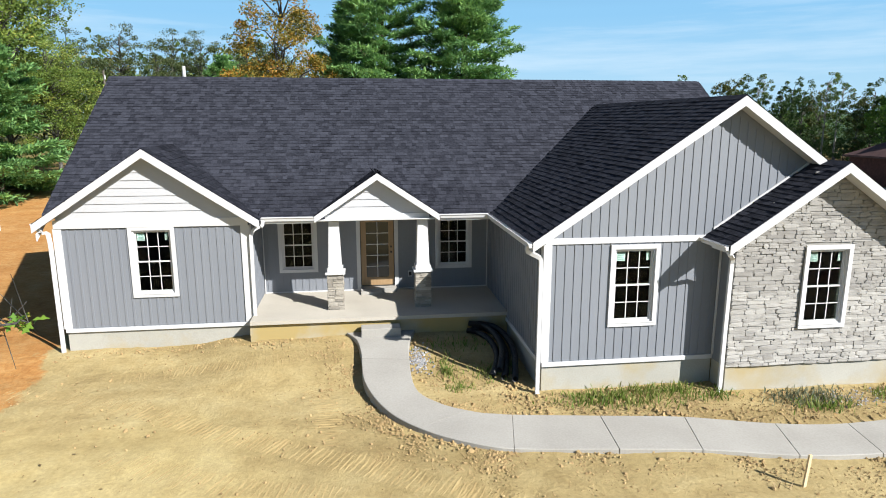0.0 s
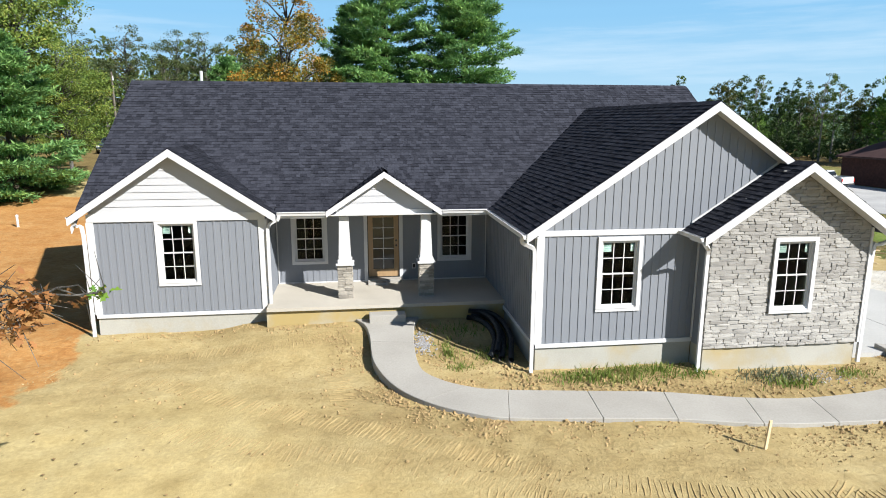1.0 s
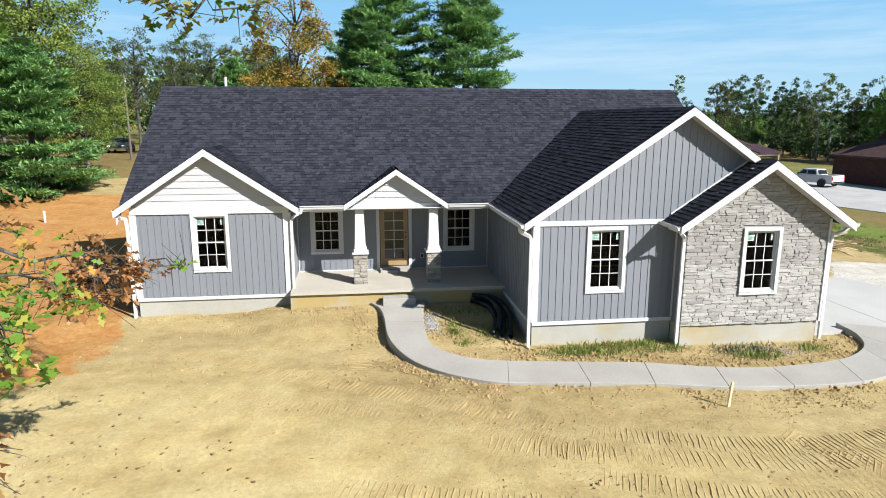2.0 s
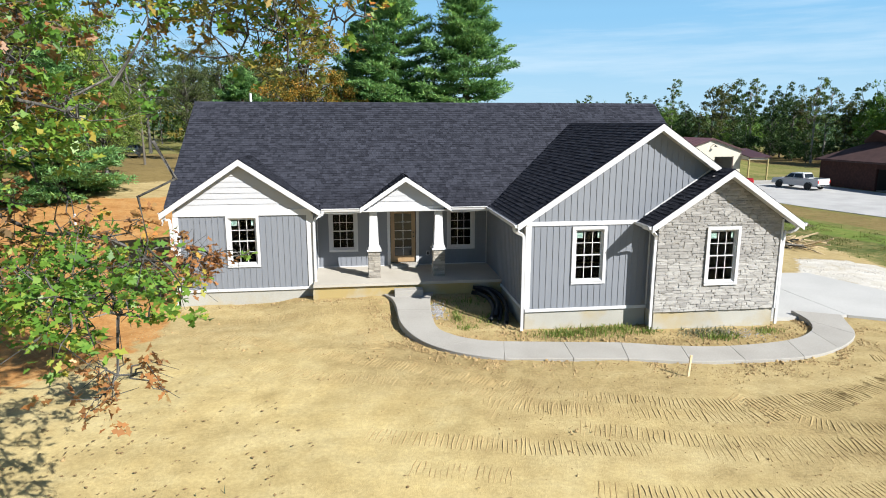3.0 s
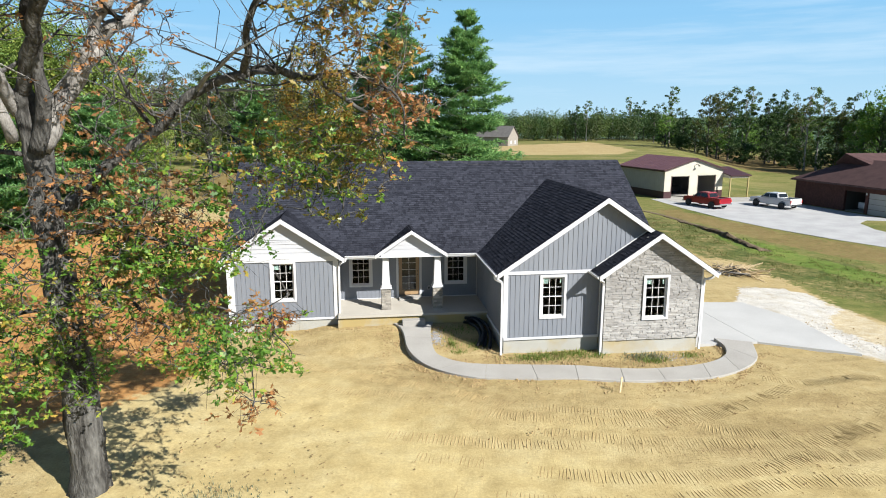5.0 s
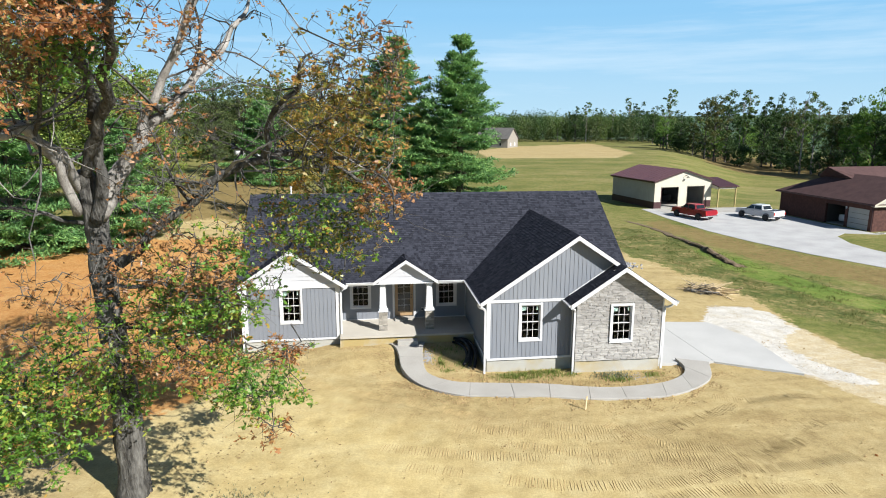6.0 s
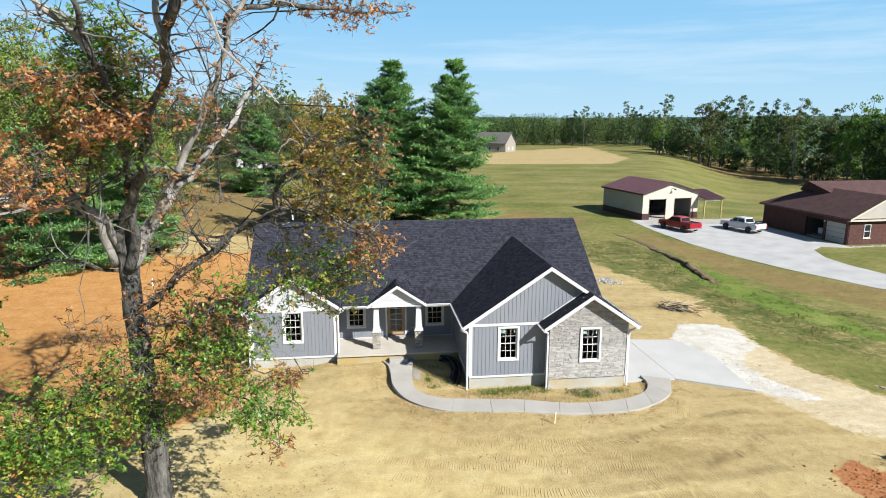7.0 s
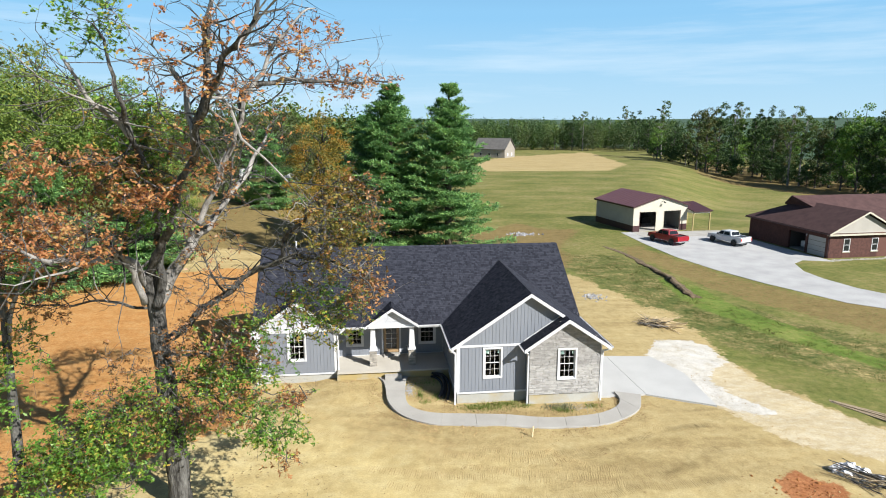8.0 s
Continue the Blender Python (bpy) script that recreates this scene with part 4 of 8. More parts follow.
deck([(XL, RIDGE_Y, RIDGE_Z), (XR, RIDGE_Y, RIDGE_Z), (XR, BACK_Y + 0.35, z_main(0, BACK_Y + 0.35)), (XL, BACK_Y + 0.35, z_main(0, BACK_Y + 0.35))])
roof_gar_l = deck([(-0.38, -0.36, z_garage(-0.38, 0)), (-0.38, 4.2, z_garage(-0.38, 0)), (GAR_X, YV + 0.3, GAR_Z), (GAR_X, -0.36, GAR_Z)])
roof_gar_r = deck([(8.42, -0.36, z_garage(8.42, 0)), (8.42, 5.0, z_garage(8.42, 0)), (8.42, 9.0, z_garage(8.42, 0)), (XR, 9.0, z_garage(XR, 0)), (GAR_X, YV + 0.3, GAR_Z), (GAR_X, -0.36, GAR_Z)])
roof_left_l = deck([(-11.56, 3.46, z_left(-11.56, 4)), (-11.56, 4.1, z_left(-11.56, 4)), (LEFT_X, 6.5, LEFT_Z), (LEFT_X, 3.46, LEFT_Z)])
roof_left_r = deck([(-6.30, 3.46, z_left(-6.30, 4)), (-6.30, 4.1, z_left(-6.30, 4)), (LEFT_X, 6.5, LEFT_Z), (LEFT_X, 3.46, LEFT_Z)])
roof_porch_l = deck([(-4.97, 3.74, z_porch(-4.97, 4)), (-4.97, 4.1, z_porch(-4.97, 4)), (PORCH_X, 5.5, PORCH_Z), (PORCH_X, 3.74, PORCH_Z)])
roof_porch_r = deck([(-1.73, 3.74, z_porch(-4.97, 4)), (-1.73, 4.1, z_porch(-4.97, 4)), (PORCH_X, 5.5, PORCH_Z), (PORCH_X, 3.74, PORCH_Z)])
roof_wing_l = deck([(3.50, -1.0, z_wing(3.50, 0)), (3.50, -0.004, z_wing(3.50, 0)), (5.95, -0.004, WING_Z), (5.95, -1.0, WING_Z)])
roof_wing_r = deck([(8.42, -1.0, z_wing(8.42, 0)), (8.42, -0.362, z_wing(8.42, 0)), (5.95, -0.362, WING_Z), (5.95, -1.0, WING_Z)])


def shingles(parent, origin, along, up, length, rows, covered, loose=lambda p: False, seed=1, expose=0.145):
    """Courses of shingle tabs up a slope. Those for which loose() holds are pieces of their own, the others one mesh."""
    rs = random.Random(seed)
    o, a, u = Vector(origin), Vector(along).normalized(), Vector(up).normalized()
    nrm = a.cross(u).normalized()
    if nrm.z < 0:
        nrm = -nrm
    verts, faces, count = [], [], 0
    for r in range(rows):
        s = -rs.uniform(0, 0.3)
        while s < length:
            w = rs.choice((0.09, 0.12, 0.15, 0.19, 0.24))
            s0, s1 = max(s, 0.0), min(s + w, length)
            s += w
            if s1 - s0 < 0.02:
                continue
            c = o + a * ((s0 + s1) / 2) + u * (r + 0.5) * expose
            if covered(c):
                continue
            t = rs.choice((0.011, 0.016, 0.023))
            lo = -0.004 * rs.random()
            q = [(s0 + 0.003, r * expose + lo, t), (s1 - 0.003, r * expose + lo, t), (s1 - 0.003, (r + 1) * expose + 0.01, 0.004), (s0 + 0.003, (r + 1) * expose + 0.01, 0.004), (s0 + 0.003, r * expose + lo, 0.0), (s1 - 0.003, r * expose + lo, 0.0)]
            p = [o + a * x + u * y + nrm * z for x, y, z in q]
            if count < 300 and loose(c):
                count += 1
                bm = bmesh.new()
                v = [bm.verts.new(k) for k in p]
                bm.faces.new(v[:4])
                bm.faces.new((v[4], v[5], v[1], v[0]))
                me = bpy.data.meshes.new("shingle")
                bm.to_mesh(me)
                bm.free()
                me.materials.append(SHINGLE)
                shared("shingle", me, Matrix.Identity(4), parent)
                continue
            k = len(verts)
            verts += p
            faces += [(k, k + 1, k + 2, k + 3), (k + 4, k + 5, k + 1, k)]
    return tagged(raw("shingle", verts, faces, SHINGLE, parent), kind="stuff")


def under(own, *others):
    return lambda c: any(f(c.x, c.y) > c.z + 0.22 for f in others)


SL = math.sqrt(1 + PITCH ** 2)
def main_covered(c):
    return (-4.72 < c.x < -1.98 and c.y < 4.25) or (c.x < -6.34 and c.y < 3.97) or (c.x > -0.35 and z_garage(c.x, c.y) > c.z + 0.04 and c.y < 4.6) or under(None, z_garage, z_left, z_porch)(c)


shingles(roof_main, (XL, EAVE_Y, z_main(0, EAVE_Y)), (1, 0, 0), (0, 1, MAIN_PITCH), XR - XL, int((RIDGE_Y - EAVE_Y) * math.sqrt(1 + MAIN_PITCH ** 2) / 0.145), main_covered, lambda p: -6.3 < p.x < -0.4 and p.z < 3.45, 3)
shingles(roof_gar_l, (-0.38, -0.36, z_garage(-0.38, 0)), (0, 1, 0), (1, 0, PITCH), YV + 0.5, int((GAR_X + 0.38) * SL / 0.145), under(None, z_main), lambda p: p.y < 1.6 and p.x < 3.0, 4)
shingles(roof_gar_r, (8.42, -0.36, z_garage(8.42, 0)), (0, 1, 0), (-1, 0, PITCH), 9.2, int((8.42 - GAR_X) * SL / 0.145), under(None, z_main), seed=5)
shingles(roof_left_l, (-11.56, 3.46, z_left(-11.56, 4)), (0, 1, 0), (1, 0, PITCH), 3.0, int(2.63 * SL / 0.145), under(None, z_main), seed=6)
shingles(roof_left_r, (-6.30, 3.46, z_left(-6.30, 4)), (0, 1, 0), (-1, 0, PITCH), 3.0, int(2.63 * SL / 0.145), under(None, z_main), seed=7)
shingles(roof_porch_l, (-4.97, 3.74, z_porch(-4.97, 4)), (0, 1, 0), (1, 0, PITCH), 1.6, int(1.62 * SL / 0.145), under(None, z_main), seed=8)
shingles(roof_porch_r, (-1.73, 3.74, z_porch(-1.73, 4)), (0, 1, 0), (-1, 0, PITCH), 1.6, int(1.62 * SL / 0.145), under(None, z_main), seed=9)
shingles(roof_wing_l, (3.50, -1.0, z_wing(3.50, 0)), (0, 1, 0), (1, 0, PITCH), 0.99, int(2.45 * SL / 0.145), lambda c: False, lambda p: True, seed=10)
shingles(roof_wing_r, (8.42, -1.0, z_wing(8.42, 0)), (0, 1, 0), (-1, 0, PITCH), 0.635, int(2.45 * SL / 0.145), lambda c: False, seed=11)


def ridge_caps(p0, p1, parent):
    a, b = Vector(p0), Vector(p1)
    n = int((b - a).length / 0.14)
    d = (b - a).normalized()
    side = d.cross(Vector((0, 0, 1))).normalized()
    verts, faces = [], []
    for k in range(n):
        c = a + d * (k * 0.14)
        t = 0.020
        for s in (-1, 1):
            i = len(verts)
            e = side * s * 0.13 + Vector((0, 0, -0.13 * PITCH))
            verts += [c + Vector((0, 0, t)), c + d * 0.15 + Vector((0, 0, t - 0.008)), c + d * 0.15 + e + Vector((0, 0, t - 0.008)), c + e + Vector((0, 0, t)), c + e + Vector((0, 0, t - 0.014))]
            faces += [(i, i + 1, i + 2, i + 3)]
    raw("ridge_cap", verts, faces, SHINGLE, parent)


ridge_caps((XL, RIDGE_Y, RIDGE_Z), (XR, RIDGE_Y, RIDGE_Z), roof_main)
ridge_caps((GAR_X, -0.36, GAR_Z), (GAR_X, YV, GAR_Z), roof_gar_l)
ridge_caps((LEFT_X, 3.46, LEFT_Z), (LEFT_X, 6.2, LEFT_Z), roof_left_l)
ridge_caps((PORCH_X, 3.74, PORCH_Z), (PORCH_X, 5.2, PORCH_Z), roof_porch_l)
ridge_caps((WING_X, -1.0, WING_Z), (WING_X, -0.4, WING_Z), roof_wing_l)
bm = tube(bmesh.new(), [(-9.38, 9.75, 6.1), (-9.38, 9.75, 6.98)], 0.055, 12)
part("vent_pipe", bm, WHITE, house, "white plastic vent pipe", smooth=False)
# main rake boards at both ends
for ex, th in ((XL + 0.02, 0.03), (XR - 0.02, -0.03)):
    for ye in (3.50, BACK_Y + 0.35):
        bm = bmesh.new()
        prism(bm, [(ex, RIDGE_Y, RIDGE_Z - 0.11), (ex, RIDGE_Y, RIDGE_Z - 0.27), (ex, ye, z_main(0, ye) - 0.27), (ex, ye, z_main(0, ye) - 0.11)], (th, 0, 0))
        part("rake_board", bm, WHITE, house)
# flashing stubs and bent shingle ends at the porch ridge
bm = tube(bmesh.new(), [(PORCH_X - 0.05, 3.93, PORCH_Z + 0.01), (PORCH_X - 0.16, 4.1, PORCH_Z + 0.10)], 0.02, 6)
part("flashing", bm, SHINGLE, house)

# stone facing of the wing
rnd = random.Random(11)
rows = stone_rows(3.93, 7.95, 0.0, 4.25, rnd, [casing_box("wing")])
verts, faces, made = [], [], 0
for u, z, w, h in rows:
    if z + h * 0.3 > WING_Z - 0.18 - PITCH * max(0.0, abs(u - WING_X) - w * 0.35):
        continue
    me, v, f = rnd.choice(STONES)
    depth = rnd.uniform(0.022, 0.045)
    if made < 300 and z < 2.9:
        made += 1
        shared("stone", me, pose(u, -0.558, z, 0, rnd.uniform(-2.5, 2.5)) @ Matrix.Diagonal((w * 1.03, depth, h * 1.12, 1)), wall_wing)
    else:
        k = len(verts)
        verts += [(u + a * w * 1.03, -0.558 + b * depth, z + c * h * 1.12) for a, b, c in v]
        faces += [tuple(i + k for i in q) for q in f]
tagged(raw("stone", verts, faces, STONE, wall_wing), kind="stuff")


# ---- walk, drive and yard ----
OUTER = [(-4.22, 3.20), (-3.98, 2.65), (-3.87, 1.80), (-3.80, 0.40), (-3.35, -0.80), (-2.61, -1.65), (-1.73, -2.24), (-1.06, -2.47), (0.66, -2.71), (2.12, -2.93), (3.70, -3.33), (5.20, -3.47), (6.94, -3.45), (8.38, -2.95), (9.76, -1.93), (10.55, -0.40)]
INNER = [(-2.47, 3.20), (-2.62, 2.65), (-2.74, 1.70), (-2.74, 0.10), (-2.30, -0.60), (-1.62, -1.02), (-1.20, -1.14), (-0.82, -1.22), (0.79, -1.45), (2.43, -1.70), (4.03, -2.18), (5.42, -2.36), (7.36, -2.15), (8.62, -1.50), (9.14, -0.70), (9.12, 0.10)]


def walk_top(y):
    return -0.13 - 0.36 * (1 - smooth_step(-2.0, 2.6, y))


sidewalk = thing("sidewalk", (0, 0, 0), "curved pale concrete front walk with cut joints", "sidewalk", kind="structure")
ko, ki = catmull([(*p, 0) for p in OUTER], 121), catmull([(*p, 0) for p in INNER], 121)
cuts = [0, 18, 38, 55, 64, 72, 80, 88, 96, 104, 112, 120]
for a, b in zip(cuts, cuts[1:]):
    bm = bmesh.new()
    rows_ = []
    for k in range(a, b + 1):
        p, q = ko[k].copy(), ki[k].copy()
        if k == a:
            p, q = p.lerp(ko[k + 1], 0.04), q.lerp(ki[k + 1], 0.04)
        if k == b:
            p, q = p.lerp(ko[k - 1], 0.04), q.lerp(ki[k - 1], 0.04)
        e = (q - p).normalized() * 0.012
        zp, zq = walk_top(p.y), walk_top(q.y)
        rows_.append([bm.verts.new((p.x, p.y, zp - 0.22)), bm.verts.new((p.x, p.y, zp - 0.012)), bm.verts.new((p.x + e.x, p.y + e.y, zp)), bm.verts.new((q.x - e.x, q.y - e.y, zq)), bm.verts.new((q.x, q.y, zq - 0.012)), bm.verts.new((q.x, q.y, zq - 0.22))])
    for r, s in zip(rows_, rows_[1:]):
        for j in range(5):
            bm.faces.new((r[j], r[j + 1], s[j + 1], s[j]))
    bm.faces.new(rows_[0])
    bm.faces.new(rows_[-1][::-1])
    part("slab", bm, CONCRETE, sidewalk)

driveway = thing("driveway", (0, 0, 0), "smooth pale concrete driveway slab beside the garage", "driveway", kind="structure")
for poly in ([(8.0, -0.2), (10.9, -0.25), (10.85, 5.75), (8.0, 5.9)], [(10.92, -0.27), (14.15, -2.1), (14.62, 2.4), (13.75, 5.35), (10.87, 5.74)]):
    bm = bmesh.new()
    prism(bm, [(x, y, -0.46) for x, y in poly], (0, 0, -0.3))
    part("slab", bm, NEW_CONCRETE, driveway)

CLOD = varied("clay_clod", (0.249, 0.170, 0.080), (0.377, 0.275, 0.134), 3, 30, 0.95, 0.3, 0.01, (0.25, 0.75), island=0.4)
CLOD_RED = varied("orange_clay_clod", (0.205, 0.077, 0.019), (0.333, 0.141, 0.045), 3, 30, 0.95, 0.3, 0.01, (0.25, 0.75), island=0.4)
RUBBLE = varied("grey_crushed_stone", (0.160, 0.160, 0.166), (0.333, 0.333, 0.339), 5, 40, 0.9, 0.3, 0.01, (0.2, 0.8), island=0.6)


WHITE_GRAVEL = varied("white_limestone_gravel", (0.365, 0.351, 0.323), (0.519, 0.512, 0.491), 5, 40, 0.9, 0.3, 0.01, (0.2, 0.8), island=0.6)


def lump(rs, c, r):
    """An uneven six-cornered lump, half sunk."""
    k = [(1, 0, 0), (0.4, 0.9, 0), (-0.6, 0.7, 0), (-1, -0.1, 0), (-0.4, -0.9, 0), (0.6, -0.7, 0)]
    t = rs.uniform(0, 6.28)
    ct, st = math.cos(t), math.sin(t)
    sq = rs.uniform(0.6, 1.0)
    v = []
    for x, y, _ in k:
        x, y = x * rs.uniform(0.7, 1.1) * r, y * rs.uniform(0.7, 1.1) * r * sq
        v.append((c[0] + x * ct - y * st, c[1] + x * st + y * ct, c[2] - 0.25 * r))
    for x, y, _ in k[::2]:
        x, y = x * 0.55 * r, y * 0.55 * r * sq
        v.append((c[0] + x * ct - y * st, c[1] + x * st + y * ct, c[2] + rs.uniform(0.3, 0.75) * r))
    f = [(0, 1, 6), (1, 7, 6), (1, 2, 7), (2, 3, 7), (3, 8, 7), (3, 4, 8), (4, 5, 8), (5, 6, 8), (5, 0, 6), (6, 7, 8)]
    return v, f


def scatter(name, label, material, spots, seed):
    rs = random.Random(seed)
    verts, faces = [], []
    for x, y, r in spots(rs):
        v, f = lump(rs, (x, y, land(x, y) + 0.01), r)
        k = len(verts)
        verts += v
        faces += [tuple(i + k for i in q) for q in f]
    return tagged(raw(name, verts, faces, material), label, "soil", kind="stuff")


def near_walk(rs):
    for k in range(19000):
        i = rs.randrange(4, 118)
        p, q = ko[i], ki[i]
        d = (p - q).normalized()
        t = abs(rs.gauss(0, 0.62)) + 0.03
        if rs.random() < 0.72:
            c = p + d * t + Vector((rs.gauss(0, 0.1), rs.gauss(0, 0.1), 0))
        else:
            c = q - d * (abs(rs.gauss(0, 0.35)) + 0.03)
            if c.y > -0.1 and c.x > -0.1 and c.x < 8.1:
                continue
        if noise.noise((c.x * 1.6, c.y * 1.6, 4.0)) + rs.uniform(-0.25, 0.25) < 0.0:
            continue
        yield c.x, c.y, min(0.11, 0.007 + rs.expovariate(75)) * (0.9 if t < 0.3 else 0.55)


def over_yard(rs):
    for k in range(26000):
        x, y = rs.uniform(-13, 17), rs.uniform(-15, 3.2)
        if rs.random() < 0.85 * within(x, y, PALE_YARD, 1.5):
            continue
        if noise.noise((x * 0.5, y * 0.9, 5.0)) + rs.uniform(-0.3, 0.3) < 0.02:
            continue
        if 0 < x < 8 and y > -0.6 or -6.6 < x < 0 and y > 3.1 or -4.4 < x < -2.4 and y > -1.6 or -4 < x < 10.6 and -3.6 < y < -1.0:
            continue
        yield x, y, min(0.07, 0.005 + rs.expovariate(125))
    for k in range(700):                       # along the foot of the left wall and the porch
        x = rs.uniform(-11.3, -4.2)
        yield x, (3.72 if x < -6.6 else 3.2) - abs(rs.gauss(0, 0.3)) - 0.04, min(0.055, 0.006 + rs.expovariate(100))


def in_bed(rs):
    for k in range(5600):
        x, y = rs.uniform(-2.5, 9.0), rs.uniform(-2.0, 1.0)
        if not inside(x, y, [(-2.6, 1.5), (-2.3, -0.5), (-0.8, -1.15), (2.4, -1.6), (4.0, -2.1), (7.3, -2.1), (8.6, -1.45), (9.0, -0.5), (8.1, -0.65), (3.9, -0.7), (3.9, -0.05), (-0.1, -0.05), (-0.1, 1.5)]):
            continue
        big = noise.noise((x * 0.9, y * 0.9, 9.0)) > 0.1
        yield x, y, min(0.085, 0.009 + rs.expovariate(62 if big else 110))


scatter("clods", "yellow clay clods thrown up along the front walk", CLOD, near_walk, 21)
scatter("clods", "small clay clods lying over the bare yard", CLOD, over_yard, 22)
scatter("clods", "loose clay clods in the planting bed beside the garage", CLOD, in_bed, 23)
scatter("clods", "orange clay clods on a patch of red soil", CLOD_RED, lambda rs: [(rs.gauss(13.9, 0.8), rs.gauss(-10.1, 0.7), 0.012 + rs.expovariate(60)) for _ in range(260)], 24)
scatter("crushed_stone", "grey crushed stone beside the front walk", RUBBLE, lambda rs: [(rs.gauss(-2.5, 0.12), rs.gauss(1.7, 0.3), 0.02 + rs.random() * 0.02) for _ in range(240)] + [(rs.gauss(6.6, 0.45), rs.gauss(-1.25, 0.22), 0.018 + rs.random() * 0.02) for _ in range(120)], 25)
scatter("gravel", "white gravel spread at the end of the driveway", WHITE_GRAVEL, lambda rs: [(x, y, 0.012 + rs.random() * 0.02) for x, y in ((rs.uniform(14, 24), rs.uniform(-8, 9.5)) for _ in range(7000)) if within(x, y, GRAVEL, 0.3) > 0.5 and noise.noise((x * 0.7, y * 0.7, 2.0)) > -0.15], 26)
scatter("rubble_heap", "low heap of pale broken blocks on bare soil", RUBBLE, lambda rs: [(rs.gauss(15.5, 0.5), rs.gauss(20.5, 0.55), 0.05 + rs.random() * 0.14) for _ in range(90)] + [(rs.gauss(18.0, 1.2), rs.gauss(57.2, 0.7), 0.08 + rs.random() * 0.26) for _ in range(70)], 27)

# ridges left by the tracks of a machine that turned along the front of the yard
PRESSED = varied("pressed_clay", (0.243, 0.173, 0.074), (0.358, 0.272, 0.128), 1.1, 30, 0.95, 0.3, 0.01, (0.3, 0.7), island=0.25)
TRACKS = [
    [(-5.2, -1.8), (-3.4, -2.7), (-1.0, -4.3), (1.2, -5.2), (3.0, -5.7), (5.4, -5.7), (8.4, -4.9)],
    [(-3.6, -4.2), (-1.1, -5.3), (0.7, -5.8), (3.2, -6.3), (5.0, -6.2), (7.0, -5.5), (9.4, -4.4)],
    [(-2.6, -5.3), (-0.7, -6.2), (1.9, -7.2), (4.4, -7.7), (7.2, -8.1), (10.2, -7.4)],
    [(-5.0, -6.0), (-2.7, -6.7), (-1.1, -7.1), (1.1, -7.5), (4.9, -8.3), (8.0, -8.9), (11.4, -8.6)],
    [(-4.2, -7.4), (-2.4, -7.9), (-0.5, -8.7), (1.8, -9.2), (5.0, -9.2), (8.2, -8.2), (11.0, -6.7)],
    [(-3.4, -9.2), (-0.6, -10.0), (2.4, -10.2), (6.0, -9.9), (9.4, -10.3)],
    [(3.5, -5.3), (4.9, -6.9), (7.0, -7.5), (9.6, -7.2), (11.8, -6.2)],
    [(8.8, -3.6), (10.4, -4.2), (12.4, -4.0), (14.0, -4.6)],
    [(-9.3, 1.9), (-8.0, 2.1), (-6.2, 2.0), (-4.5, 2.3)],
    [(-5.0, 1.0), (-4.6, -0.1), (-4.5, -1.8)],
    [(-11.6, 1.4), (-9.0, 0.5), (-6.4, -1.1), (-4.3, -2.3), (-2.6, -3.4), (-0.8, -4.6)],
    [(-8.5, -1.6), (-6.0, -2.9), (-4.3, -3.4), (-2.7, -4.1), (-0.6, -5.3), (1.8, -6.2)],
]


def track_marks():
    rs = random.Random(61)
    verts, faces = [], []
    for no, line_ in enumerate(TRACKS):
        pts = catmull([(x, y, 0) for x, y in line_], 400)
        gone, last = 0.0, pts[0]
        for a, b in zip(pts, pts[1:]):
            gone += (b - a).length
            if gone < 0.088:
                continue
            gone = 0.0
            worn = noise.noise((a.x * 0.45, a.y * 0.8, no * 3.0)) + 0.25 * smooth_step(-4, 3, a.x)
            if worn < -0.2 or rs.random() < 0.04:
                continue
            d = (b - a).normalized()
            n = Vector((-d.y, d.x, 0))
            h = rs.uniform(0.009, 0.017) * (0.6 if no > 7 else 1.0) * min(1.0, 0.45 + 1.4 * (worn + 0.12))
            half = rs.uniform(0.26, 0.31)
            skew = rs.uniform(-0.02, 0.02)
            k = len(verts)
            for s in (-1, -0.35, 0.3, 1):
                c = a + n * (half * s) + d * (skew * s + rs.gauss(0, 0.008))
                z = land(c.x, c.y) + 0.035 * noise.noise((c.x * 0.8, c.y * 0.8, 0.3)) + 0.02 * noise.noise((c.x * 2.7, c.y * 2.7, 1.3)) + 0.012 * noise.noise((c.x * 6.1, c.y * 6.1, 2.2))
                t = h * (0.6 if abs(s) == 1 else rs.uniform(0.8, 1.15))
                w = rs.uniform(0.022, 0.032)
                verts += [(c.x - d.x * w, c.y - d.y * w, z - 0.012), (c.x - d.x * 0.008, c.y - d.y * 0.008, z + t), (c.x + d.x * w * 1.3, c.y + d.y * w * 1.3, z - 0.012)]
            for q in (0, 3, 6):
                faces += [(k + q, k + q + 3, k + q + 4, k + q + 1), (k + q + 1, k + q + 4, k + q + 5, k + q + 2)]
    return tagged(raw("track_marks", verts, faces, PRESSED), "rows of tread ridges pressed into the clay by a tracked machine", "soil", kind="stuff")


track_marks()
GRASS = leaf_mat("grass_blades", [(0.1, (0.083, 0.134, 0.022)), (0.5, (0.147, 0.217, 0.039)), (0.9, (0.294, 0.269, 0.102))], 0.4)
ROUGH_BLADE = leaf_mat("rough_grass_blades", [(0.1, (0.068, 0.094, 0.021)), (0.5, (0.116, 0.142, 0.034)), (0.75, (0.189, 0.157, 0.063)), (0.95, (0.252, 0.199, 0.094))], 0.45)
WEED = leaf_mat("pale_weeds", [(0.1, (0.089, 0.109, 0.064)), (0.9, (0.192, 0.205, 0.128))], 0.25)


